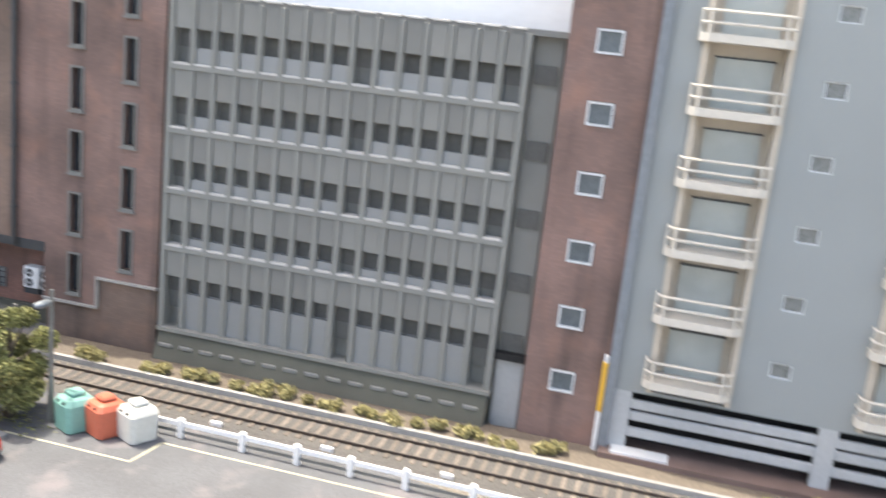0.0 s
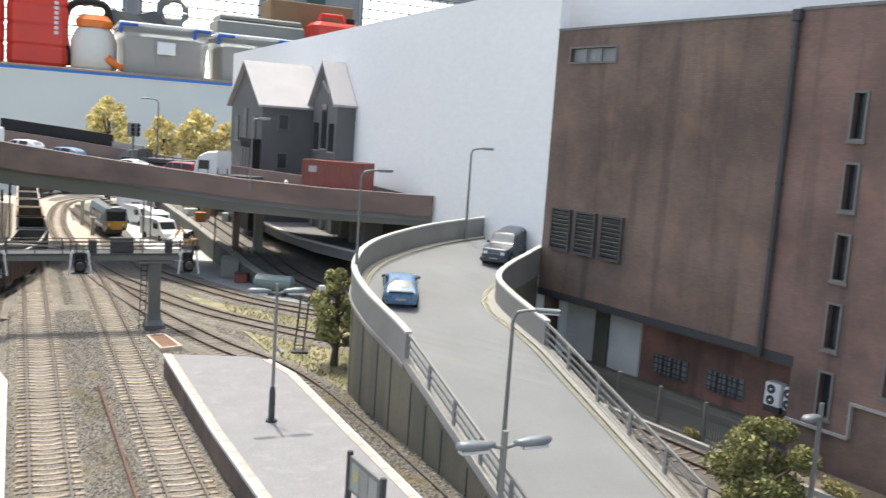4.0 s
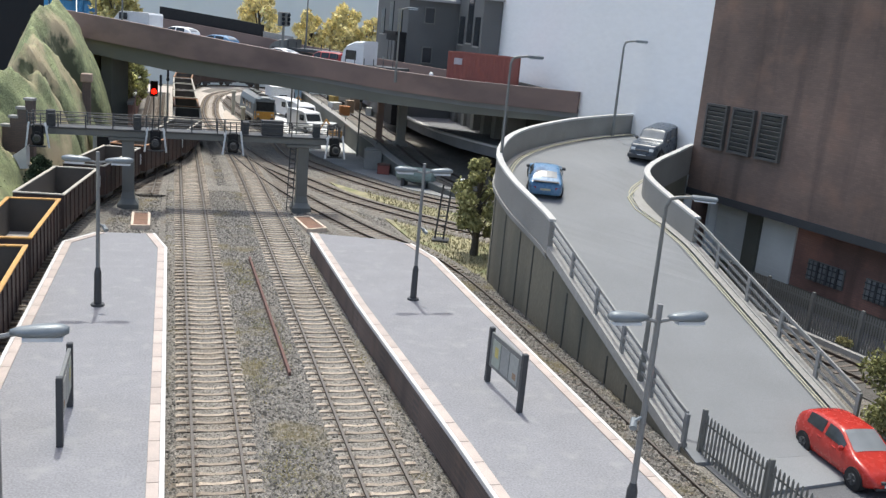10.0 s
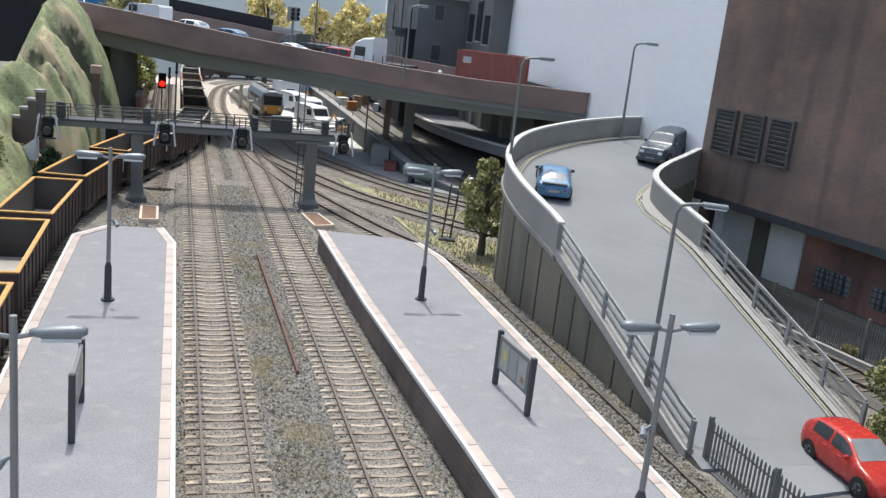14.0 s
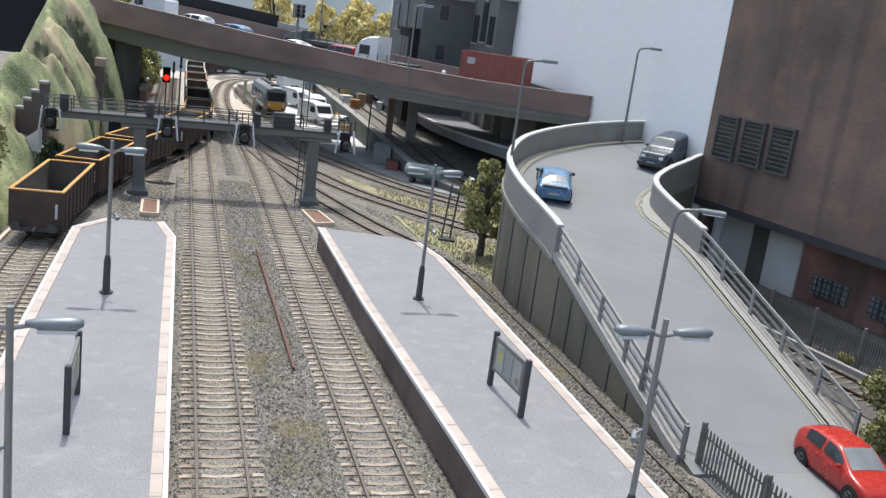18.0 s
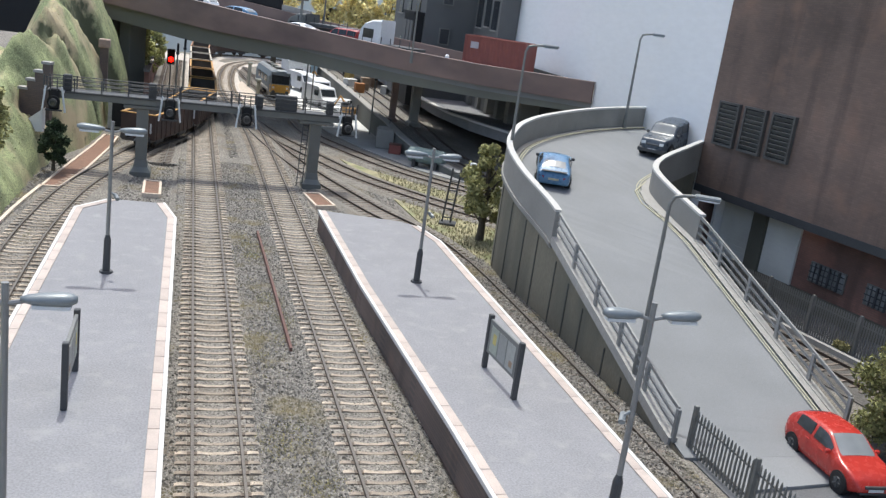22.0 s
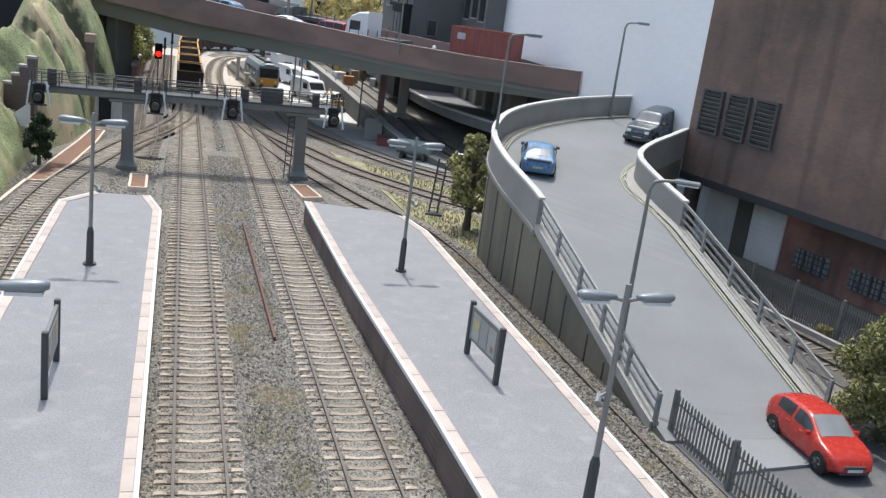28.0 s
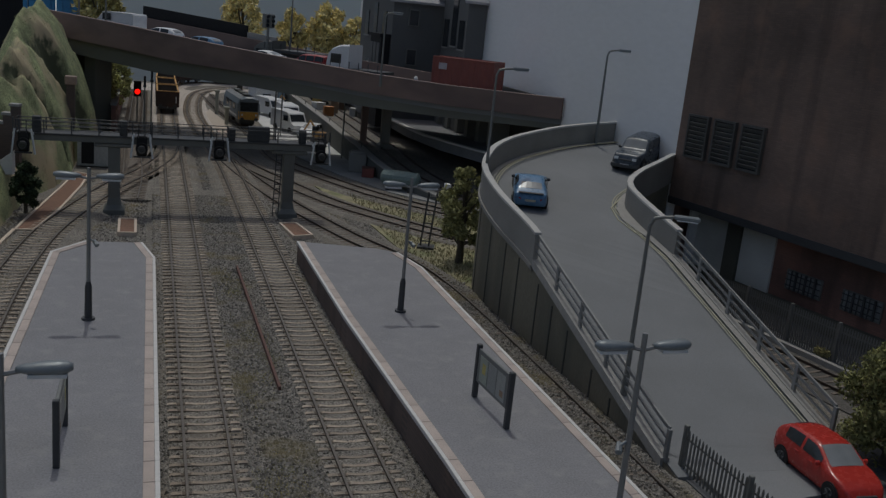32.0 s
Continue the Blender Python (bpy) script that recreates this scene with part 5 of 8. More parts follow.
# ---- platform lamps ----
def platform_lamp(x, y, label, pod=1):
    t = thing("platform_lamp", x, y, 1.06, 0, label, "lamp post", "platform lamps")
    bm = bmesh.new()
    tube(bm, (0, 0, 1.45), (0, 0, 5.75), 0.075, 0.065, 10)
    part("post", bm, LAMPGREY, t, smooth=False)
    bm = bmesh.new()
    tube(bm, (0, 0, 0), (0, 0, 0.08), 0.25, 0.24, 10)
    tube(bm, (0, 0, 0.08), (0, 0, 1.3), 0.14, 0.125, 10)
    tube(bm, (0, 0, 1.3), (0, 0, 1.48), 0.125, 0.075, 10)
    part("base", bm, DARKSTEEL, t, "dark thicker base sleeve")
    for s in (-1, 1):
        bm = bmesh.new()
        tube(bm, (0, 0, 5.35), (s * 0.35, 0, 5.42), 0.045, n=6)
        a = part("arm", bm, LAMPGREY, t)
        bm = bmesh.new()
        rings = []
        for f, w, h in ((0.25, 0.06, 0.05), (0.4, 0.13, 0.09), (0.65, 0.17, 0.12), (0.95, 0.18, 0.13), (1.1, 0.15, 0.11), (1.2, 0.07, 0.06)):
            rings.append([(s * f, w * math.cos(q), 5.44 + f * 0.03 + h * math.sin(q)) for q in [j * math.pi / 5 for j in range(10)]])
        loft(bm, rings)
        part("head", bm, LAMPHEAD, a, "flat blue-grey lamp head", smooth=True)
        bm = bmesh.new()
        box(bm, min(s * 0.45, s * 1.1), max(s * 0.45, s * 1.1), -0.12, 0.12, 5.3, 5.37)
        part("diffuser", bm, LOUVRE, a)
    bm = bmesh.new()
    tube(bm, (pod * 0.05, 0, 3.1), (pod * 0.22, -0.03, 3.02), 0.035, n=6)
    tube(bm, (pod * 0.18, 0.08, 3.02), (pod * 0.3, -0.14, 2.9), 0.075, 0.085, n=8)
    part("camera_pod", bm, LAMPHEAD, t, "small grey camera pod on the post")
    return t


platform_lamp(-3.9, 34.88, "grey twin-headed lamp on the island platform")
platform_lamp(-4.26, 16.5, "grey twin-headed lamp on the island platform", -1)
platform_lamp(8.41, 35.74, "grey twin-headed lamp on the brick-walled platform")
platform_lamp(8.85, 17.2, "grey twin-headed lamp on the brick-walled platform", -1)


# ---- street lamps ----
def street_lamp(x, y, z, h, arm, rz, label):
    t = thing("street_lamp", x, y, z, rz, label, "lamp post", "street lamps")
    bm = bmesh.new()
    tube(bm, (0, 0, 0), (0, 0, 0.9), 0.13, 0.12, 8)
    tube(bm, (0, 0, 0.9), (0, 0, h - 0.35), 0.09, 0.06, 8)
    tube(bm, (0, 0, h - 0.35), (0.12, 0, h - 0.08), 0.06, 0.06, 8)
    tube(bm, (0.12, 0, h - 0.08), (0.4, 0, h), 0.06, 0.06, 8)
    tube(bm, (0.4, 0, h), (arm - 0.5, 0, h + 0.06), 0.055, 0.05, 8)
    part("post", bm, STEEL, t, "slim grey bent post")
    bm = bmesh.new()
    box(bm, arm - 0.6, arm + 0.25, -0.12, 0.12, h - 0.02, h + 0.13, 0.04)
    hd = part("head", bm, LAMPHEAD, t, "grey lantern head")
    bm = bmesh.new()
    box(bm, arm - 0.5, arm + 0.2, -0.1, 0.1, h - 0.06, h - 0.02)
    part("lens", bm, LOUVRE, hd)
    return t


street_lamp(14.25, 26.7, 0.9, 6.6, 1.35, -28, "grey single-arm street lamp on the outer ramp edge")
street_lamp(14.6, 43.8, 4.9, 6.2, 1.5, 5, "grey single-arm street lamp on the ramp bend")
street_lamp(25.45, 53.4, 6.4, 5.95, 1.5, 10, "grey single-arm street lamp at the top of the ramp")
street_lamp(15.45, 71.9, 7.6, 5.7, 1.2, 10, "grey single-arm street lamp on the bridge")
street_lamp(*bplan(29.8, 9.5), 7.9, 6.5, 1.3, 170, "grey single-arm street lamp on the bridge")
street_lamp(*bplan(44.5, 1.2), 9.2, 5.4, 1.2, 10, "grey single-arm street lamp on the bridge")
street_lamp(*bplan(49, 2.5), 9.6, 4.6, 1.2, 10, "grey single-arm street lamp on the bridge")


# ---- platform notice boards ----
def notice_board(x, y, rz, label):
    t = thing("notice_board", x, y, 1.06, rz, label, "notice board", "notice boards")
    for s in (-1.24, 1.24):
        bm = bmesh.new()
        box(bm, -0.085, 0.085, s - 0.085, s + 0.085, 0, 1.88, 0.02)
        part("post", bm, DARKSTEEL, t, "thick dark post")
    bm = bmesh.new()
    box(bm, -0.05, 0.05, -1.16, 1.16, 0.6, 1.76, 0.015)
    p = part("panel", bm, mat("board_grey", (0.16, 0.165, 0.16), 0.5), t, "grey framed panel")
    for (a, b), c, nm in (((-0.95, -0.35), (0.34, 0.35, 0.33), "poster"), ((-0.3, 0.3), (0.28, 0.29, 0.28), "poster"), ((0.36, 0.95), (0.33, 0.36, 0.31), "poster")):
        bm = bmesh.new()
        box(bm, -0.062, 0.062, a, b, 0.72, 1.6)
        part(nm, bm, mat("poster_%d" % round(c[0] * 1000), c, 0.5, vary=0.12, scale=500, grain=0.05), p, "pale printed poster")
    bm = bmesh.new()
    box(bm, -0.066, 0.066, 0.5, 0.75, 1.05, 1.4)
    part("map_patch", bm, mat("map_yellow", (0.5, 0.42, 0.14), 0.6), p)
    bm = bmesh.new()
    box(bm, -0.066, 0.066, -0.85, -0.62, 0.85, 1.05)
    part("picture_patch", bm, mat("map_brown", (0.3, 0.2, 0.13), 0.6), p)
    return t


notice_board(8.8, 25.6, 4.7, "dark-posted notice board with maps on the brick-walled platform")
notice_board(-3.97, 24.5, 0, "dark-posted notice board seen edge-on on the island platform")


# ---- timber-edged soil crossings, buried rail ----
def crossing(pts, label):
    t = thing("soil_crossing", 0, 0, 0, 0, label, "path", "soil paths")
    bm = bmesh.new()
    prism(bm, pts, GZ, -0.05)
    part("soil", bm, SOIL, t)
    for a, b in zip(pts, pts[1:] + pts[:1]):
        a, b = Vector(a), Vector(b)
        if (b - a).length < 0.9:
            continue
        bm = bmesh.new()
        sweep(bm, [a, b], [(-0.07, GZ), (0.07, GZ), (0.07, 0.0), (-0.07, 0.0)])
        part("edging", bm, mat("pale_timber", (0.62, 0.52, 0.42), 0.8), t, "pale timber edging")


crossing([(-3.4, 52.8), (-2.5, 52.8), (-2.55, 56.2), (-3.45, 56.2)], "brown soil path with pale edging at the platform end")
crossing([(6.4, 52.9), (7.55, 53.3), (7.0, 56.4), (6.0, 56.2)], "brown soil path with pale edging at the platform end")
crossing([(-8.7, 52.9), (-7.75, 53.0), (-6.95, 58), (-6.2, 65.5), (-6.0, 70), (-6.9, 70.5), (-7.3, 65.8), (-8.3, 57)], "long brown soil bed with pale edging beside the loop line")
bm = bmesh.new()
sweep(bm, [Vector((2.5, 45.8, 0.1)), Vector((2.62, 38, 0.06)), Vector((2.72, 30.4, 0.03))], [(-0.06, -0.1), (0.06, -0.1), (0.03, 0.0), (0.05, 0.04), (-0.05, 0.04), (-0.03, 0.0)])
tagged(part("spare_rail", bm, RUST), "red-brown spare rail lying between the tracks", "rail")
bm = bmesh.new()
sweep(bm, smoothline([(-9.4, 20), (-9.5, 40), (-9.3, 47), (-8.75, 53)], 1), [(-0.09, GZ), (0.09, GZ), (0.09, 0.0), (-0.09, 0.0)])
tagged(part("edging_kerb", bm, mat("pale_timber", (0.62, 0.52, 0.42), 0.8)), "pale edging beside the loop line", "kerb", "", "structure")


# ---- palisade fences ----
def palisade(pts, h, label, step=0.2, z=-0.2, paint=STEEL):
    t = thing("palisade_fence", 0, 0, 0, 0, label, "fence", "palisade fences")
    bar = None
    for a, b in zip(pts, pts[1:]):
        a, b = Vector(a), Vector(b)
        d = b - a
        ang = math.degrees(math.atan2(d.y, d.x))
        n = max(1, round(d.length / step))
        for k in range(1, n):
            p = a.lerp(b, k / n)
            if bar is None:
                bm = bmesh.new()
                loft(bm, [[(-0.032, -0.02, z0), (0.032, -0.02, z0), (0.032, 0.02, z0), (-0.032, 0.02, z0)] for z0 in (0.08, h - 0.1)] + [[(-0.008, -0.008, h), (0.008, -0.008, h), (0.008, 0.008, h), (-0.008, 0.008, h)]])
                bar = part("pale", bm, paint, t)
                bar.matrix_basis = pose(S * p.x, S * p.y, S * z, 0, 0, ang)
            else:
                again(bar, t, p.x, p.y, z, ang)
        for hh in (0.3, h - 0.35):
            bm = bmesh.new()
            sweep(bm, [a, b], [(-0.05, hh), (0.0, hh), (0.0, hh + 0.06), (-0.05, hh + 0.06)], z)
            part("rail", bm, paint, t)
    for p in pts:
        bm = bmesh.new()
        box(bm, p[0] - 0.075, p[0] + 0.075, p[1] - 0.075, p[1] + 0.075, z, z + h + 0.12, 0.02)
        part("post", bm, paint, t)
    return t


palisade([(14.72, 23.35), (14.78, 20.0), (14.86, 16.6)], 1.5, "grey steel palisade fence at the foot of the ramp", 0.185)
palisade([fplan(u, 1.9) for u in (5.6, 8.4, 11.2, 14.0, 16.8)], 1.85, "dark grey palisade fence below the brick warehouse", 0.14, -0.2, mat("fence_dark", (0.17, 0.168, 0.155), 0.6, vary=0.1))


# ---- vehicles: local +y is the front ----
CAR_SHAPES = {
    # along the car from -1 (tail) to 1 (nose): roof and bonnet line, share of the height
    "hatch": ((-1, 0.36), (-0.985, 0.54), (-0.955, 0.7), (-0.9, 0.8), (-0.78, 0.92), (-0.55, 0.985), (-0.22, 1.0), (0.02, 0.985), (0.12, 0.95), (0.3, 0.81), (0.48, 0.67), (0.6, 0.63), (0.78, 0.56), (0.9, 0.48), (0.97, 0.38), (1, 0.27)),
    "coupe": ((-1, 0.4), (-0.975, 0.6), (-0.92, 0.68), (-0.74, 0.76), (-0.48, 0.93), (-0.2, 1.0), (0.0, 0.985), (0.1, 0.94), (0.42, 0.68), (0.58, 0.64), (0.82, 0.54), (0.95, 0.42), (1, 0.28)),
    "suv": ((-1, 0.44), (-0.99, 0.66), (-0.965, 0.9), (-0.92, 0.97), (-0.6, 1.0), (0.08, 0.99), (0.17, 0.95), (0.38, 0.69), (0.48, 0.655), (0.88, 0.61), (0.955, 0.53), (0.99, 0.42), (1, 0.28)),
}
CAR_WIDTH = ((-1, 0.74), (-0.96, 0.87), (-0.86, 0.96), (-0.5, 1.0), (0.5, 1.0), (0.76, 0.97), (0.9, 0.88), (0.97, 0.76), (1, 0.62))


def car(x, y, z, rz, paint, label, length=4.1, width=1.75, height=1.48, kind="hatch", name="car", rx=0.0):
    t = thing(name, x, y, z, rz, label, "car", "vehicles", "", rx)
    L2, W2, H = length / 2, width / 2, height
    ky, kz = zip(*CAR_SHAPES[kind])
    wy, wv = zip(*CAR_WIDTH)
    roof_w = {"hatch": 0.72, "coupe": 0.7, "suv": 0.8}[kind]

    def top(f):
        return H * float(sum(np.interp(f + d, ky, kz) * w for d, w in ((-0.04, 0.2), (0, 0.6), (0.04, 0.2))))

    def wide(f):
        return W2 * float(np.interp(f, wy, wv))

    def belt(f):
        return min(H * (0.64 - 0.03 * f), top(f) - 0.03)

    def low(f):
        return H * (0.14 + 0.09 * max(0.0, abs(f) - 0.85) / 0.15)

    def roof(f):
        g = min(1.0, (top(f) - belt(f)) / (0.3 * H))
        return wide(f) * 0.86 * (1 - g) + W2 * roof_w * g

    def flank(f, h):
        """The half width and height on the upper side, h from the belt (0) to the roof (1)."""
        return 0.94 * wide(f) + (roof(f) - 0.94 * wide(f)) * h ** 1.15, belt(f) + (top(f) - belt(f)) * h

    def half(f):
        w, lo, b, zt, wr = wide(f), low(f), belt(f), top(f), roof(f)
        pts = [(0.8 * w, lo), (0.95 * w, lo + 0.04), (w, lo + 0.34 * (b - lo)), (w, lo + 0.6 * (b - lo)), (0.975 * w, lo + 0.85 * (b - lo)), (0.94 * w, b)]
        pts += [flank(f, h) for h in (0.3, 0.6, 0.82)]
        return pts + [(0.93 * wr, zt - 0.07 * (zt - b)), (0.74 * wr, zt - 0.008), (0.35 * wr, zt + 0.004)]

    bm = bmesh.new()
    loft(bm, [[(a, f * L2, b) for a, b in half(f)] + [(-a, f * L2, b) for a, b in half(f)[::-1]] for f in np.concatenate((np.linspace(-1, -0.86, 8), np.linspace(-0.8, 0.8, 34), np.linspace(0.84, 1, 9)))])
    part("body", bm, paint, t, smooth=True)

    def sheet(rows, nm, material, lab=""):
        """A thin curved pane laid over the body."""
        bm = bmesh.new()
        g = [[bm.verts.new(p) for p in r] for r in rows]
        for r0, r1 in zip(g, g[1:]):
            for k in range(len(r0) - 1):
                bm.faces.new((r0[k], r0[k + 1], r1[k + 1], r1[k]))
        bmesh.ops.recalc_face_normals(bm, faces=bm.faces)
        bmesh.ops.solidify(bm, geom=bm.faces[:], thickness=0.012)
        return part(nm, bm, material, t, lab, smooth=False)

    screen, rear = {"hatch": ((0.1, 0.46), (-0.93, -0.78)), "coupe": ((0.1, 0.4), (-0.7, -0.48)), "suv": ((0.16, 0.37), (-0.985, -0.955))}[kind]
    for (f0, f1), nm in ((screen, "windscreen"), (rear, "rear_window")):
        kk = 0.9 if nm == "windscreen" else 0.8
        sheet([[(roof(f) * kk * u, f * L2, top(f) + 0.02 - 0.03 * u * u) for u in (-1, -0.5, 0, 0.5, 1)] for f in np.linspace(f0, f1, 7)], nm, CARGLASS, "glass with a pale reflection put into its colour")
    spans = {"hatch": ((-0.66, -0.24), (-0.17, 0.3)), "coupe": ((-0.42, 0.26),), "suv": ((-0.88, -0.5), (-0.45, -0.1), (-0.05, 0.25))}[kind]
    for s in (-1, 1):
        for f0, f1 in spans:
            rows = []
            for f in np.linspace(f0, f1, 7):
                h1 = 0.84 if f < 0.1 else 0.84 - 0.5 * (f - 0.1)
                rows.append([(s * (flank(f, h)[0] + 0.014), f * L2, flank(f, h)[1]) for h in (0.1, 0.35, 0.6, h1)])
            w = sheet(rows, "side_window", GLASSDARK, "dark side window")
        bm = bmesh.new()
        box(bm, s * (W2 + 0.05) - 0.09, s * (W2 + 0.05) + 0.09, 0.3 * L2 - 0.06, 0.3 * L2 + 0.06, belt(0.3) - 0.02, belt(0.3) + 0.13, 0.035)
        part("mirror", bm, paint if kind == "hatch" else DARKSTEEL, t)
        if kind != "coupe":
            for f in (-0.28, 0.1) if kind == "hatch" else (-0.42, -0.06):
                bm = bmesh.new()
                box(bm, s * (0.985 * W2) - 0.025, s * (0.985 * W2) + 0.025, f * L2 - 0.1, f * L2 + 0.1, belt(f) - 0.13, belt(f) - 0.09, 0.01)
                part("door_handle", bm, paint if kind == "hatch" else DARKSTEEL, t)
        rows = [[(s * wide(f) * u * 1.01, f * L2, top(f) - d) for u, d in ((0.5, 0.045 * H), (0.72, 0.05 * H), (0.9, 0.1 * H))] for f in (0.84, 0.89, 0.94)]
        if kind == "suv":
            rows = [[(s * wide(0.97) * u, (f + 0.006) * L2, 0.5 * H - d) for u in (0.62, 0.8, 0.99)] for f, d in ((0.965, -0.03), (0.985, 0.05), (0.992, 0.12))]
        sheet(rows, "headlight", mat("lamp_glass", (0.6, 0.62, 0.62), 0.15), "clear headlight glass")
        bm = bmesh.new()
        zt = top(-0.96) - 0.05
        loft(bm, [[(s * wide(-0.97) * a, yy * L2, zt - b) for a, yy, b in ((0.66, y1, 0.02), (1.0, y2, 0.02), (1.0, y2, 0.2), (0.66, y1, 0.18))] for y1, y2 in ((-0.94, -0.9), (-1.0, -0.965))])
        part("tail_light", bm, mat("tail_red", (0.35, 0.02, 0.02), 0.25), t, "dark red tail light")
        for f in (-0.63, 0.65):
            r = 0.31 if kind != "suv" else 0.36
            bm = bmesh.new()
            tube(bm, (s * (W2 - 0.25), f * L2, r), (s * (W2 + 0.004), f * L2, r), r * 1.2, n=24)
            part("wheel_arch", bm, BLACK, t, "dark wheel arch")
            bm = bmesh.new()
            tube(bm, (s * (W2 - 0.2), f * L2, r), (s * (W2 + 0.016), f * L2, r), r, n=24)
            w = part("wheel", bm, mat("tyre", (0.018, 0.018, 0.019), 0.85), t, "black tyre")
            bm = bmesh.new()
            tube(bm, (s * W2, f * L2, r), (s * (W2 + 0.03), f * L2, r), r * 0.64, r * 0.56, n=14)
            for k in range(5):
                a = k * 2 * math.pi / 5
                tube(bm, (s * (W2 + 0.03), f * L2, r), (s * (W2 + 0.036), f * L2 + r * 0.56 * math.cos(a), r + r * 0.56 * math.sin(a)), 0.035, n=5)
            part("rim", bm, STEEL if kind != "hatch" else DARKSTEEL, w)
    bm = bmesh.new()
    box(bm, -0.26, 0.26, -L2 - 0.015, -L2 * 0.97, 0.4 * H, 0.48 * H)
    part("number_plate", bm, mat("plate", (0.45, 0.42, 0.3), 0.5), t)
    gz = 0.3 * H if kind != "suv" else 0.4 * H
    bm = bmesh.new()
    box(bm, -0.45 * W2, 0.45 * W2, L2 * 0.94, L2 + 0.012, gz, gz + 0.1, 0.02)
    part("grille", bm, DARKSTEEL, t)
    bm = bmesh.new()
    box(bm, -0.62 * W2, 0.62 * W2, L2 * 0.93, L2 * 1.0, 0.17 * H, 0.23 * H, 0.02)
    part("lower_grille", bm, DARKSTEEL, t)
    bm = bmesh.new()
    box(bm, -0.26, 0.26, L2 - 0.02, L2 + 0.02, 0.245 * H, 0.245 * H + 0.09)
    part("number_plate", bm, LOUVRE, t)
    if kind == "coupe":
        bm = bmesh.new()
        box(bm, -W2 * 0.72, W2 * 0.72, -L2 * 0.97, -L2 * 0.88, top(-0.9) + 0.03, top(-0.9) + 0.07, 0.015)
        part("spoiler", bm, DARKSTEEL, t)
    if kind == "suv":
        bm = bmesh.new()
        box(bm, -W2 * 0.97, W2 * 0.97, L2 * 0.9, L2 * 1.01, 0.16 * H, 0.3 * H, 0.04)
        part("bumper", bm, DARKSTEEL, t, "dark plastic bumper")
    return t


# lighter than the side windows: a reflection is put into the base colour
CARGLASS = mat("car_glass", (0.2, 0.215, 0.225), 0.3, vary=0.3, scale=60, grain=0.02, bump=0)
RED = mat("car_red", (0.43, 0.035, 0.027), 0.25, vary=0.05, grain=0.03, bump=0.02)
BLUE = mat("car_blue", (0.09, 0.2, 0.34), 0.3, vary=0.05, grain=0.03, bump=0.02)
SLATE = mat("car_slate", (0.055, 0.07, 0.09), 0.3, vary=0.05, grain=0.03, bump=0.02)
VANWHITE = mat("van_white", (0.72, 0.73, 0.74), 0.4, vary=0.04, grain=0.03, bump=0.02)
car(19.35, 22.1, -0.18, 177, RED, "red five-door hatchback parked at the foot of the ramp", 3.95, 1.68, 1.48, "hatch", "car", 0)
car(16.75, 42.9, 4.82, -21, BLUE, "blue two-door coupe driving up the ramp", 4.0, 1.72, 1.25, "coupe", "car", 10)
car(26.0, 48.7, 5.9, 131, SLATE, "slate-blue four-wheel drive coming down the ramp", 4.3, 1.78, 1.72, "suv", "car", -7)


def van(x, y, z, rz, label, paint=None, length=5.4, width=1.95, height=2.2):
    t = thing("van", x, y, z, rz, label, "van", "vehicles")
    prof = [(-length / 2, 0.35), (length / 2, 0.35), (length / 2, 0.95), (length / 2 - 0.75, 1.2), (length / 2 - 1.4, height - 0.1), (length / 2 - 1.7, height), (-length / 2 + 0.1, height), (-length / 2, height - 0.15)]
    bm = bmesh.new()
    loft(bm, [[(sx * width / 2 * k, yy, zz) for yy, zz in prof] for sx, k in ((-1, 0.92), (-1, 1.0), (1, 1.0), (1, 0.92))])
    part("body", bm, paint or VANWHITE, t)
    for s in (-1, 1):
        bm = bmesh.new()
        prism(bm, [(s * width / 2, 0), (s * (width / 2 + 0.012), 0), (s * (width / 2 + 0.012), 1), (s * width / 2, 1)], 1.25, 1.85, Matrix.Translation((0, length / 2 - 2.4, 0)))
        part("side_window", bm, GLASSDARK, t)
        for f in (-0.6, 0.62):
            bm = bmesh.new()
            tube(bm, (s * (width / 2 - 0.2), f * length / 2, 0.33), (s * (width / 2 + 0.01), f * length / 2, 0.33), 0.33, n=14)
            part("wheel", bm, mat("tyre", (0.018, 0.018, 0.019), 0.85), t)
    bm = bmesh.new()
    box(bm, -width * 0.42, width * 0.42, -0.02, 0.02, -0.42, 0.42, 0, Matrix.Translation((0, length / 2 - 1.08, 1.63)) @ Matrix.Rotation(radians(36), 4, "X"))
    part("windscreen", bm, GLASSDARK, t)
    return t


BROT = math.degrees(math.atan2(BD.y, BD.x)) - 90


def on_bridge(s, w):
    return (*bplan(s, w), deck_z(s) - 1.19)


van(*on_bridge(44.6, 3), BROT, "white panel van queuing on the bridge", None, 5.0, 1.9, 2.0)
car(*on_bridge(39.6, 3), BROT, VANWHITE, "white saloon car queuing on the bridge", 4.3, 1.75, 1.4)
car(*on_bridge(35.2, 3), BROT, BLUE, "blue and white saloon car queuing on the bridge", 4.3, 1.75, 1.35)
car(*on_bridge(28.4, 3), BROT, VANWHITE, "white low sports car on the bridge", 4.3, 1.8, 1.25, "coupe")


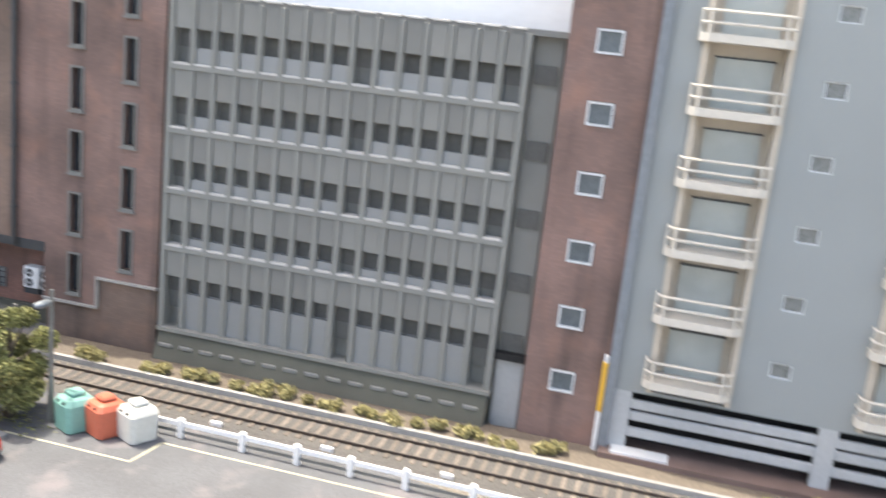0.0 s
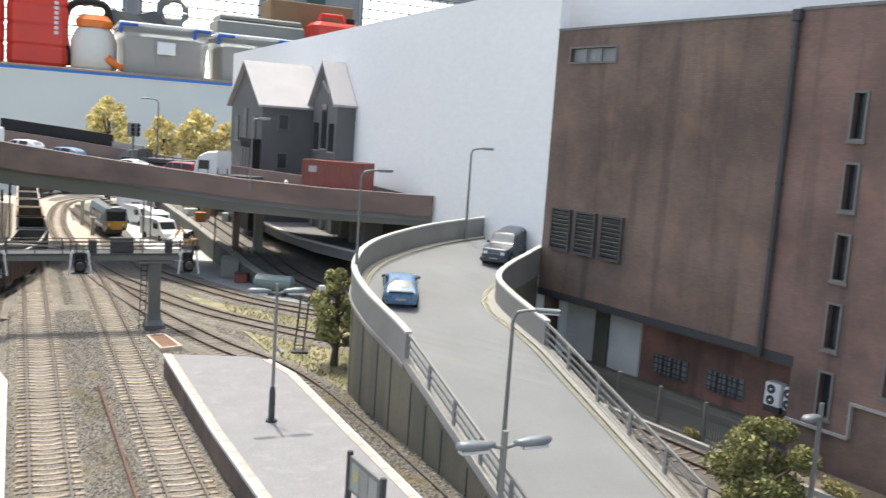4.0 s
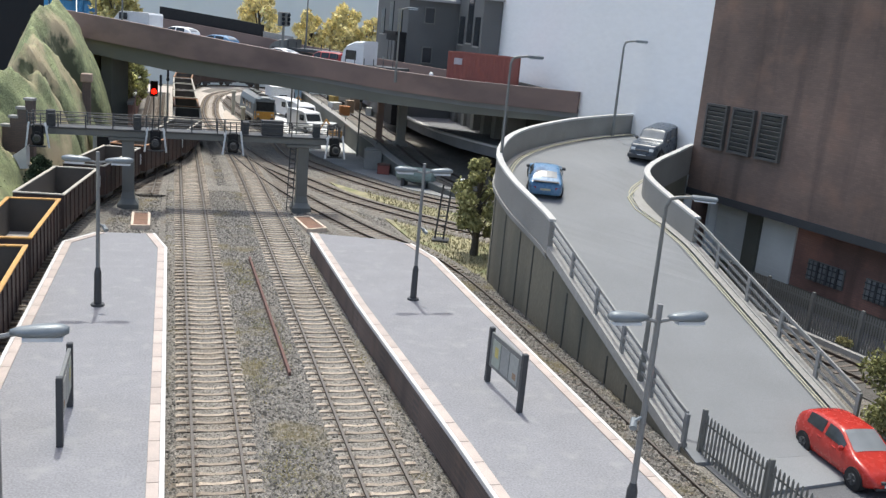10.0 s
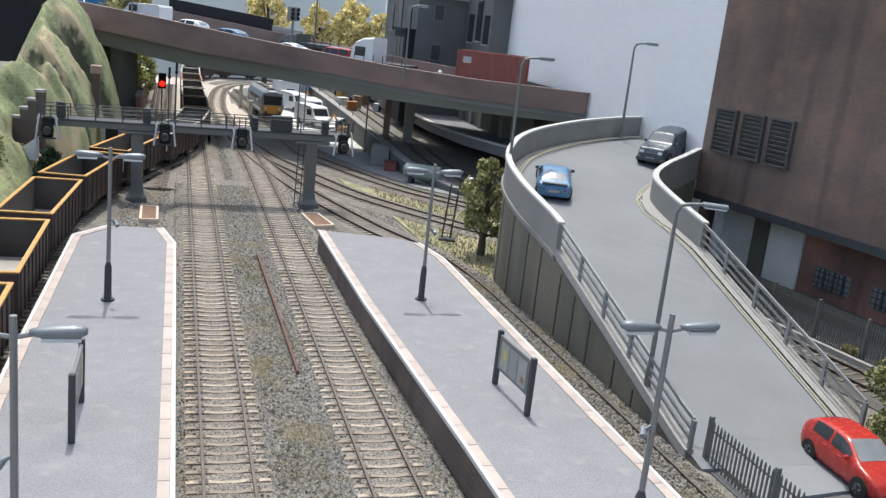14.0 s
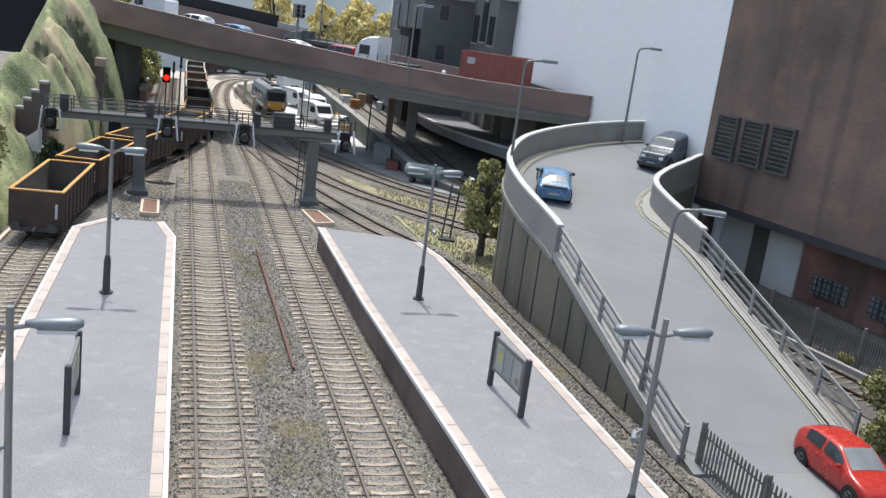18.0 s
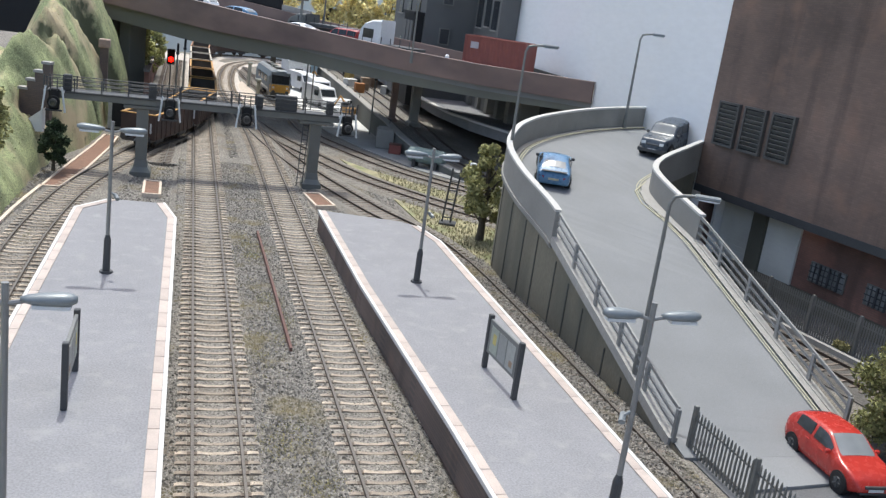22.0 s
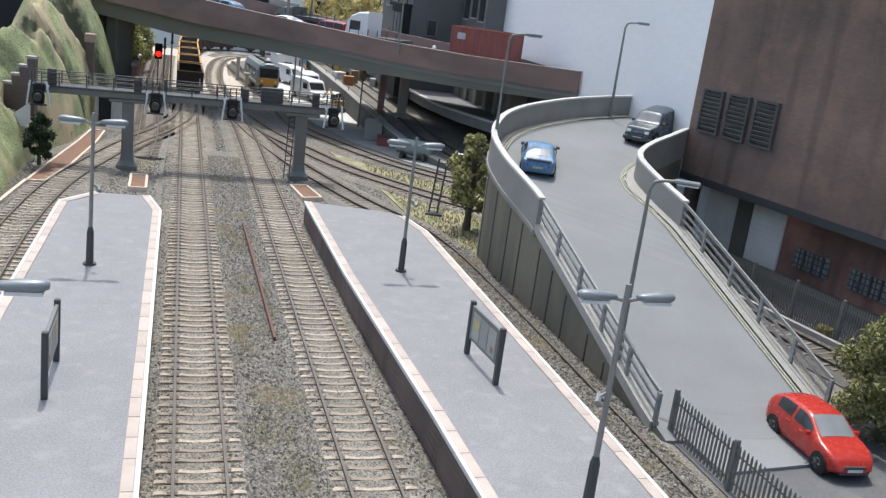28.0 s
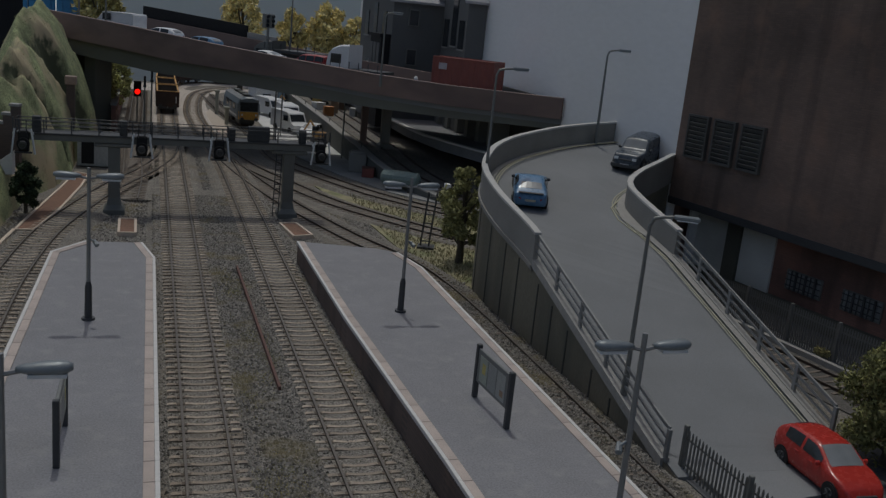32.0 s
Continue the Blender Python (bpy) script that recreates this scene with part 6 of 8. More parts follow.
def lorry(s, w, label, paint, length, kind):
    t = thing("lorry", *on_bridge(s, w), BROT, label, "lorry", "vehicles")
    bm = bmesh.new()
    hi = 2.7 if kind != "flat" else 1.5
    e = length / 2
    side = [(e - 2.1, 0.5), (e - 0.1, 0.5), (e, 0.75), (e, hi - 1.25), (e - 0.16, hi - 0.4), (e - 0.45, hi - 0.05), (e - 1.2, hi + 0.3), (e - 2.1, hi + 0.4)]
    loft(bm, [[(sx * 1.2 * k, yy, 0.5 + (zz - 0.5) * q) for yy, zz in side] for sx, k, q in ((-1, 1.0, 0.95), (-1, 0.86, 1.0), (1, 0.86, 1.0), (1, 1.0, 0.95))])
    c = part("cab", bm, paint, t)
    bm = bmesh.new()
    box(bm, -0.98, 0.98, -0.02, 0.02, -0.4, 0.4, 0, Matrix.Translation((0, e - 0.06, hi - 0.8)) @ Matrix.Rotation(radians(10), 4, "X"))
    part("windscreen", bm, GLASSDARK, c)
    for sx in (-1, 1):
        bm = bmesh.new()
        box(bm, sx * 1.2 - 0.015, sx * 1.2 + 0.015, length / 2 - 1.4, length / 2 - 0.4, hi - 1.2, hi - 0.45)
        part("side_window", bm, GLASSDARK, c)
    bm = bmesh.new()
    if kind == "box":
        box(bm, -1.25, 1.25, -length / 2, length / 2 - 2.3, 0.9, 3.3, 0.05)
    elif kind == "engine":
        box(bm, -1.22, 1.22, -length / 2, length / 2 - 2.15, 0.6, 2.6, 0.08)
        box(bm, -0.5, 0.5, -length / 2, length / 2 - 2.5, 2.65, 2.8)
    else:
        box(bm, -1.25, 1.25, -length / 2, length / 2 - 2.3, 0.9, 1.15)
        for k in range(7):
            tube(bm, (-1.2, -length / 2 + 0.3 + k * 0.9, 1.15), (-1.2, -length / 2 + 0.3 + k * 0.9, 1.7), 0.04, n=5)
    part("load_body", bm, paint if kind in ("box", "engine") else DARKSTEEL, t)
    bm = bmesh.new()
    box(bm, -0.5, 0.5, -length / 2, length / 2 - 0.3, 0.5, 0.75)
    part("chassis", bm, DARKSTEEL, t)
    for sx in (-1, 1):
        for f in (-0.36, 0.36):
            bm = bmesh.new()
            tube(bm, (sx * 0.85, f * length, 0.45), (sx * 1.2, f * length, 0.45), 0.45, n=14)
            part("wheel", bm, mat("tyre", (0.018, 0.018, 0.019), 0.85), t)
    return t


car(*on_bridge(23.7, 3), BROT, mat("engine_red", (0.3, 0.03, 0.03), 0.35), "dark red estate car queuing on the bridge", 4.2, 1.8, 1.65, "suv")
lorry(18.8, 3.2, "white tractor lorry cab on the bridge", VANWHITE, 5.2, "cabonly")
lorry(29.0, 8.5, "grey flatbed lorry on the bridge", STEEL, 7.0, "flat")

tl = thing("traffic_signal", *on_bridge(30.7, 7), BROT + 180, "grey traffic signal with two lamp heads on the bridge", "traffic signal")
bm = bmesh.new()
tube(bm, (0, 0, 0), (0, 0, 3.5), 0.12, n=8)
part("post", bm, STEEL, tl)
for sx in (-0.45, 0.45):
    bm = bmesh.new()
    box(bm, sx - 0.3, sx + 0.3, -0.2, 0.2, 2.9, 4.2, 0.08)
    hd = part("head", bm, STEEL, tl, "grey lamp head")
    for z in (3.15, 3.55, 3.95):
        bm = bmesh.new()
        tube(bm, (sx, 0.2, z), (sx, 0.32, z), 0.17, n=10)
        part("lens", bm, GLASSDARK, hd)
bm = bmesh.new()
box(bm, -0.5, 0.5, -0.35, 0.35, 0, 0.35, 0.05)
part("base", bm, STEEL, tl)

# shipping container
ct = thing("shipping_container", *bplan(9.0, 3.2), deck_z(9.0) - 1.19, BROT, "rust-red corrugated shipping container on the bridge", "container")
ct.matrix_basis = ct.matrix_basis @ Matrix.Diagonal((1, 0.86, 1, 1))
CONT = mat("container_red", (0.25, 0.075, 0.06), 0.6, vary=0.12, scale=60, stain=(0.24, 0.07, 0.05), stain_at=(0.55, 0.8))
bm = bmesh.new()
n = 28
pts = []
for k in range(n + 1):
    yy = -3.0 + 6.0 * k / n
    pts.append((-1.22 + (0.05 if k % 2 else 0.0), yy))
pts += [(1.22 - (0.05 if k % 2 else 0.0), 3.0 - 6.0 * k / n) for k in range(n + 1)]
prism(bm, pts, 0.12, 3.15)
part("body", bm, CONT, ct)
bm = bmesh.new()
for sx in (-1.24, 1.12):
    for sy in (-3.06, 2.94):
        box(bm, sx, sx + 0.12, sy, sy + 0.12, 0.0, 3.27)
for sx in (-1.24, 1.12):
    for z in (0.0, 3.15):
        box(bm, sx, sx + 0.12, -2.94, 2.94, z, z + 0.12)
for sy in (-3.06, 2.94):
    for z in (0.0, 3.15):
        box(bm, -1.12, 1.12, sy, sy + 0.12, z, z + 0.12)
part("frame", bm, CONT, ct)
bm = bmesh.new()
box(bm, -1.2, 1.2, -2.98, 2.98, 3.15, 3.21)
part("roof", bm, CONT, ct)
bm = bmesh.new()
box(bm, -1.245, -1.2, 1.6, 2.4, 2.3, 2.8)
part("logo_patch", bm, mat("pale_patch", (0.45, 0.42, 0.45), 0.6), ct, "pale square marking")
bol = thing("bollard", *bplan(12.8, 1.6), deck_z(12.8) - 1.2, 0, "white concrete bollard beside the container", "bollard")
bm = bmesh.new()
tube(bm, (0, 0, 0), (0, 0, 1.3), 0.18, 0.18, 12)
part("post", bm, WHITEPAINT, bol)
bm = bmesh.new()
tube(bm, (0, 0, 1.3), (0, 0, 1.45), 0.18, 0.08, 12)
part("cap", bm, WHITEPAINT, bol)
bm = bmesh.new()
loft(bm, [[(*bplan(s, 11.9), deck_z(s) - 1.2), (*bplan(s, 12.2), deck_z(s) - 1.2), (*bplan(s, 12.2), deck_z(s) + 1.15), (*bplan(s, 11.9), deck_z(s) + 1.15)] for s in np.linspace(36.5, 49.5, 12)])
tagged(part("hoarding", bm, BLACK), "long black hoarding along the far side of the bridge", "hoarding")
bm = bmesh.new()
loft(bm, [[(*bplan(s, 11.9), deck_z(s) - 1.2), (*bplan(s, 12.2), deck_z(s) - 1.2), (*bplan(s, 12.2), deck_z(s) + 0.55), (*bplan(s, 11.9), deck_z(s) + 0.55)] for s in (33, 36.4)])
tagged(part("hoarding", bm, KERB), "grey end panel of the bridge hoarding", "hoarding")


# ---- house behind the bridge ----
def gable_block(h, x0, x1, y0, y1, zb, ze, zr, first):
    ym = (y0 + y1) / 2
    bm = bmesh.new()
    loft(bm, [[(x, y0, zb), (x, y1, zb), (x, y1, ze), (x, ym, zr - 0.1), (x, y0, ze)] for x in (x0, x1)])
    part("wall", bm, HOUSEGREY, h, "dark slate-grey rendered walls")
    for ya, yb in ((y0 - 0.45, ym), (y1 + 0.45, ym)):
        za = ze - 0.35
        bm = bmesh.new()
        loft(bm, [[(x, ya, za), (x, yb, zr), (x, yb, zr + 0.22), (x, ya, za + 0.22)] for x in (x0 - 0.5, x1)])
        part("roof", bm, ROOFPALE, h, "pale grey roof slope")


HOUSEGREY = mat("house_grey", (0.135, 0.138, 0.136), 0.8, vary=0.1, scale=30, grain=0.06)
ROOFPALE = mat("roof_pale", (0.39, 0.38, 0.395), 0.8, vary=0.08, scale=30)
house = thing("gabled_house", 0, 0, 0, 0, "dark grey low-relief house with two pale gabled roofs", "house")
gable_block(house, 20.5, 27.3, 89.8, 104.2, 2.2, 14.8, 19.0, True)
gable_block(house, 25.5, 27.3, 81.9, 89.5, 2.2, 15.2, 19.0, False)
for x, z in ((22.6, 13.1), (22.6, 9.3)):
    bm = bmesh.new()
    ring(bm, x - 0.45, x + 0.45, z - 0.7, z + 0.7, 89.6, 89.85, 0.1)
    w = part("window", bm, TRIM, house, "dark framed window")
    bm = bmesh.new()
    box(bm, x - 0.45, x + 0.45, 89.72, 89.78, z - 0.7, z + 0.7)
    part("pane", bm, GLASSDARK, w)
for yy, z, hh in ((93, 12.2, 2.6), (97, 12.6, 3.4), (101, 12.2, 2.6), (99, 7.5, 2)):
    bm = bmesh.new()
    box(bm, 20.4, 20.53, yy - 0.8, yy + 0.8, z - hh / 2, z + hh / 2)
    w = part("window", bm, GLASSDARK, house, "tall gable window")
    bm = bmesh.new()
    box(bm, 20.35, 20.5, yy - 1.0, yy + 1.0, z - hh / 2 - 0.15, z - hh / 2)
    part("sill", bm, KERB, w)
for yy, z, hh in ((83.2, 12, 2.6), (85.5, 13, 4.2), (88, 12, 2.6), (83.2, 9.2, 1.6), (85.5, 8.8, 2.2)):
    bm = bmesh.new()
    box(bm, 25.4, 25.53, yy - 0.7, yy + 0.7, z - hh / 2, z + hh / 2)
    w = part("window", bm, GLASSDARK, house, "tall gable window")
    bm = bmesh.new()
    box(bm, 25.35, 25.5, yy - 0.8, yy + 0.8, z - hh / 2 - 0.15, z - hh / 2)
    part("sill", bm, KERB, w)
bm = bmesh.new()
tube(bm, (25.3, 83.6, 16.0), (25.3, 85.8, 17.2), 0.16, n=6)
part("barge_board", bm, KERB, house)
bm = bmesh.new()
box(bm, 19.6, 20.5, 90.2, 95.0, 2.2, 11.0)
part("porch", bm, BLACK, house, "dark porch tower")
bm = bmesh.new()
box(bm, 19.4, 20.5, 90.0, 95.2, 11.0, 11.3)
part("porch_roof", bm, BLACK, house, "dark flat porch roof")
bm = bmesh.new()
for k in range(3):
    box(bm, 19.5, 19.6, 90.6 + k * 1.45, 91.7 + k * 1.45, 7.5, 10.4)
part("porch_window", bm, HOUSEGREY, house)


# ---- hill on the left ----
def hill_foot(y):
    return float(np.interp(y, (10, 30, 46, 53, 57, 62, 66, 71, 76, 81, 88, 95, 120), (-10.4, -10.1, -9.75, -9.4, -9.5, -9.2, -7.9, -7.4, -7.3, -6.5, -6.2, -7.4, -8.6)))


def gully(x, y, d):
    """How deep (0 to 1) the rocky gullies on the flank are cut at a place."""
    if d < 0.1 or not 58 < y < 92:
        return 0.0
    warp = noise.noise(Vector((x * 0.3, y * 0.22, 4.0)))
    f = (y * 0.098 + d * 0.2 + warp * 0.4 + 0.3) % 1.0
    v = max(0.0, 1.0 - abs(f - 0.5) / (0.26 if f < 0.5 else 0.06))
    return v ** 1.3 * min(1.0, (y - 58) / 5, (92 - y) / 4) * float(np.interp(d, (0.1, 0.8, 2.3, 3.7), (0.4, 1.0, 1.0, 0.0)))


def hill_z(x, y):
    """A grassy spur: steep and gullied towards the tracks, rising to a peak before the bridge, falling away behind."""
    d = hill_foot(y) - x
    if d < 0:
        return GZ - 0.3
    top = float(np.interp(y, (10, 30, 42, 50, 55, 60, 66, 72, 78, 84, 89, 93, 100, 112), (0.4, 0.9, 1.9, 3.3, 4.5, 6.1, 8.0, 9.6, 11.0, 11.8, 11.2, 9.2, 7, 5)))
    z = top * float(np.interp(d, (0, 0.35, 0.8, 1.5, 2.2, 3.1, 4.2, 5.6, 9), (0.0, 0.2, 0.36, 0.54, 0.7, 0.86, 0.97, 1.0, 1.0)))
    ridge = float(np.interp(y, (50, 58, 66, 72, 80), (3.4, 2.7, 2.8, 3.5, 4.5))) + 0.15 * math.sin(y * 0.6)
    if d > ridge:
        z = max(0.2 * top, z - (d - ridge) * 2.6)
    v = gully(x, y, d)
    z -= 3.4 * v
    # scarps that face down the line
    for y0, x0, half, h in ((61.5, -11.2, 2.6, 1.5), (66.5, -10.6, 2.2, 1.5), (56.0, -11.8, 2.0, 0.9)):
        ys = y0 + 0.55 * (x - x0) + 1.3 * noise.noise(Vector((x * 0.7, y0, 2.0)))
        z += h * (math.tanh((y - ys) * 4.0) - math.tanh((y - ys - 3.5) * 0.6)) * 0.5 * max(0.0, 1 - abs(x - x0) / half) ** 0.5
    lumps = noise.noise(Vector((x * 0.35, y * 0.25, 3.0))) * 0.42 + noise.noise(Vector((x * 1.1, y * 0.9, 7.0))) * 0.17
    fine = noise.noise(Vector((x * 2.4, y * 2.0, 5.0))) * 0.2 + noise.noise(Vector((x * 4.6, y * 3.8, 8.0))) * 0.11
    return max(GZ - 0.3, z + (lumps + fine) * min(1, d / 1.2))


xs, ys = np.arange(-26, -6.0, 0.2), np.arange(12, 112, 0.26)
hz = np.array([[hill_z(x, y) for y in ys] for x in xs])
cells = [(i, j) for i in range(len(xs) - 1) for j in range(len(ys) - 1) if hz[i:i + 2, j:j + 2].max() > GZ - 0.25]
me = bpy.data.meshes.new("hillside")
me.from_pydata([(S * xs[i], S * ys[j], S * hz[i, j]) for i in range(len(xs)) for j in range(len(ys))], [], [(i * len(ys) + j, (i + 1) * len(ys) + j, (i + 1) * len(ys) + j + 1, i * len(ys) + j + 1) for i, j in cells])
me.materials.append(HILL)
# gully depth sets where the fold shade is coloured in
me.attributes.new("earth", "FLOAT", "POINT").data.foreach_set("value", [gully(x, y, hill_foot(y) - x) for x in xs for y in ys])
for p in me.polygons:
    p.use_smooth = True
tagged(new("hillside", me), "steep green and tan scatter-covered hillside with gullies", "hillside", "", "structure")
# flock tufts over the slopes
tuft = np.random.default_rng(17)
verts, faces = [], []
for i, j in (cells[k] for k in tuft.integers(0, len(cells), 40000)):
    x, y = xs[i] + tuft.random() * 0.2, ys[j] + tuft.random() * 0.26
    lo, hi = hz[i:i + 2, j:j + 2].min(), hz[i:i + 2, j:j + 2].max()
    if y < 40 or hi - lo > 0.62 or noise.noise(Vector((x * 0.5, y * 0.4, 11.0))) < -0.2 or gully(x, y, hill_foot(y) - x) > 0.15:
        continue
    a, r, h = tuft.uniform(0, 6.28), tuft.uniform(0.03, 0.07), tuft.uniform(0.02, 0.05)
    n0 = len(verts)
    z0 = (lo + hi) / 2
    verts += [(S * (x + r * math.cos(a)), S * (y + r * math.sin(a)), S * z0), (S * (x - r * math.cos(a)), S * (y - r * math.sin(a)), S * z0), (S * (x + tuft.uniform(-0.06, 0.06)), S * (y + tuft.uniform(-0.06, 0.06)), S * (z0 + h))]
    faces.append((n0, n0 + 1, n0 + 2))
me = bpy.data.meshes.new("hill_grass")
me.from_pydata(verts, [], faces)
me.materials.append(mat("flock_green", (0.28, 0.32, 0.15), 0.9, island=0.4, vary=0.3, scale=30, bump=0, stain=(0.44, 0.37, 0.22), stain_at=(0.48, 0.6), stain_scale=16))
tagged(new("hill_grass", me), "short green and straw flock tufts on the hillside", "grass", "", "stuff")
bp = thing("brick_pier", -7.75, 77.5, 0, 0, "slim brown brick pier with a capstone below the bridge", "pier")
bm = bmesh.new()
box(bm, -0.3, 0.3, -0.3, 0.3, GZ, 5.55)
part("shaft", bm, PLATWALL, bp)
bm = bmesh.new()
box(bm, -0.42, 0.42, -0.42, 0.42, 5.55, 6.2, 0.05)
part("cap", bm, mat("pier_cap", (0.36, 0.27, 0.22), 0.85), bp, "pale brown capstone")

# ---- trees and shrubs ----
def leaf_mass(name, blobs, count, size, material, parent, label=""):
    """A crown of many small leaf clumps, spread over the shells of several blobs (x, y, z, r)."""
    vs, fs = [], []
    for _ in range(count):
        bx, by, bz, br = blobs[rng.integers(len(blobs))]
        d = rng.normal(size=3)
        d /= np.linalg.norm(d)
        r = br * (0.35 + 0.8 * rng.random())
        c = np.array((bx, by, bz)) + d * r * np.array((1, 1, 0.85))
        s = size * rng.uniform(0.6, 1.4)
        t = rng.normal(size=(4, 3)) * s
        n0 = len(vs)
        for p in t:
            vs.append(tuple((c + p) * S))
        fs += [(n0, n0 + 1, n0 + 2), (n0, n0 + 2, n0 + 3), (n0, n0 + 1, n0 + 3)]
    me = bpy.data.meshes.new(name)
    me.from_pydata(vs, [], fs)
    me.materials.append(material)
    o = new(name, me)
    o.parent = parent
    if label:
        o["label"] = label
    return o


def tree(x, y, z, h, r, material, label, count=2600, size=0.16, trunk=0.16, low=0.28, seed=1):
    t = thing("tree", x, y, z, 0, label, "tree", "trees")
    random.seed(seed)
    bm = bmesh.new()
    tube(bm, (0, 0, -0.1), (0, 0, h * low), trunk * 1.3, trunk, 8)
    tube(bm, (0, 0, h * low), (0.05, 0.03, h * 0.8), trunk, trunk * 0.3, 7)
    part("trunk", bm, mat("bark", (0.09, 0.075, 0.055), 0.95, vary=0.2, grain=0.3), t, "dark brown trunk")
    blobs = []
    n = 16
    for k in range(n):
        a, f = k * 2.4 + random.uniform(-0.5, 0.5), random.uniform(0.4, 0.8)
        zz = h * (low + 0.06 + (0.9 - low) * ((k + 0.5) / n))
        rad = r * (1.0 - 0.85 * abs((k + 0.5) / n - 0.4))
        p = (math.cos(a) * rad * f, math.sin(a) * rad * f, zz)
        blobs.append((*p, rad * random.uniform(0.24, 0.44)))
        bm = bmesh.new()
        tube(bm, (0, 0, max(h * low, zz - 0.25 * h)), p, trunk * 0.4, trunk * 0.12, 5)
        part("limb", bm, MATS["bark"], t)
    leaf_mass("crown", blobs, count, size, material, t, "")
    return t


OLIVE = mat("leaf_olive", (0.3, 0.29, 0.12), 0.8, vary=0.15, grain=0.2, island=0.5, bump=0)
GREEN = mat("leaf_green", (0.225, 0.225, 0.085), 0.8, vary=0.15, grain=0.2, island=0.55, bump=0)
GOLD = mat("leaf_gold", (0.85, 0.73, 0.35), 0.8, vary=0.15, grain=0.2, island=0.4, bump=0)
tree(15.2, 48.2, -0.2, 5.7, 1.7, OLIVE, "small olive-green tree beside the ramp wall", 5200, 0.07, 0.2, 0.17, 3)
tree(22.6, 22.9, -0.2, 4.6, 2.15, GREEN, "bushy green tree in the yard beside the ramp foot", 20000, 0.048, 0.2, 0.1, 5)
tree(-11.0, 49.5, hill_z(-11.0, 49.5), 4.2, 1.7, OLIVE, "olive bush tree on the hillside", 8000, 0.065, 0.12, 0.15, 7)
tree(-8.55, 56.3, 0.2, 2.9, 0.95, mat("leaf_dark", (0.035, 0.055, 0.025), 0.9, island=0.5), "dark rounded shrub below the gantry end", 5000, 0.06, 0.1, 0.1, 8)
for x, y, h, r, sd in ((9.6, 128, 15.2, 3.6, 11), (16.6, 130, 13.0, 2.6, 12), (21.0, 128, 14.2, 3.4, 13), (24.6, 127, 12.8, 2.8, 14)):
    tree(x, y, -0.2, h, r, GOLD, "golden-yellow autumn tree against the far backboard", 4500, 0.17, 0.3, 0.45, sd)
tree(-7.4, 112, -0.2, 16.2, 3.8, mat("leaf_straw", (0.5, 0.44, 0.19), 0.8, island=0.45, bump=0), "yellow-green tree beyond the hill", 4500, 0.18, 0.3, 0.25, 15)
for x, y, h, r, sd in ((-6.6, 98, 6.5, 1.8, 16), (-6.2, 104, 6.5, 2.0, 17), (-5.4, 112, 6.5, 2.0, 18)):
    tree(x, y, -0.2, h, r, mat("leaf_lime", (0.5, 0.5, 0.22), 0.85, island=0.5, bump=0), "pale green tree along the cutting wall", 3500, 0.11, 0.2, 0.2, sd)


def shrub(u, w, r, k):
    x, y = fplan(u, w)
    t = thing("shrub", x, y, -0.06, 0, "low yellow-green shrub along the kerb", "shrub", "kerb shrubs")
    random.seed(k)
    blobs = [(random.uniform(-r, r) * 0.6, random.uniform(-r, r) * 0.6, r * random.uniform(0.4, 0.8), r * random.uniform(0.4, 0.6)) for _ in range(5)]
    leaf_mass("foliage", blobs, 520, 0.05, STRAWLEAF, t)


STRAWLEAF = mat("leaf_kerb", (0.33, 0.29, 0.13), 0.85, vary=0.15, grain=0.2, island=0.45, bump=0)
random.seed(40)
us = [2.5, 13.5, 18.2, 21.0, 21.6]
u = 24.2
while u < 44:
    us.append(u)
    u += random.uniform(0.5, 1.25)
for k, u in enumerate([*us, 52, 53.5, 58]):
    random.seed(100 + k)
    shrub(u, 2.1 + random.uniform(-0.35, 0.25), random.uniform(0.28, 0.52) + (0.22 if k in (3, 12, 19) else 0), k)
# grass blades beside the sidings
verts, faces = [], []
for _ in range(7000):
    x, y = rng.uniform(12.4, 19.4), rng.uniform(43.5, 67)
    if x - 12.4 > 9 - abs(y - 54) * 0.35 or x < 12.2 + max(0, 50 - y) * 0.1:
        continue
    near = min(abs(x - np.interp(y, (52, 55.4, 62.6), (18.6, 15.5, 10.9))), abs(x - np.interp(y, (59, 62, 67), (20.5, 17.8, 14.3))))
    if near < 1.4 and rng.random() < 0.85:
        continue
    s, a = rng.uniform(0.08, 0.22), rng.uniform(0, 6.28)
    n0 = len(verts)
    for p in ((-0.03, 0, 0), (0.03, 0, 0), (rng.uniform(-0.1, 0.1), rng.uniform(-0.1, 0.1), s)):
        verts.append((S * (x + p[0] * math.cos(a)), S * (y + p[0] * math.sin(a) + p[1]), S * (-0.2 + p[2])))
    faces.append((n0, n0 + 1, n0 + 2))
me = bpy.data.meshes.new("grass_blades")
me.from_pydata(verts, [], faces)
me.materials.append(mat("blade_straw", (0.27, 0.245, 0.14), 0.9, island=0.5, bump=0))
tagged(new("grass_blades", me), "dry straw-coloured grass tufts", "grass", "", "stuff")

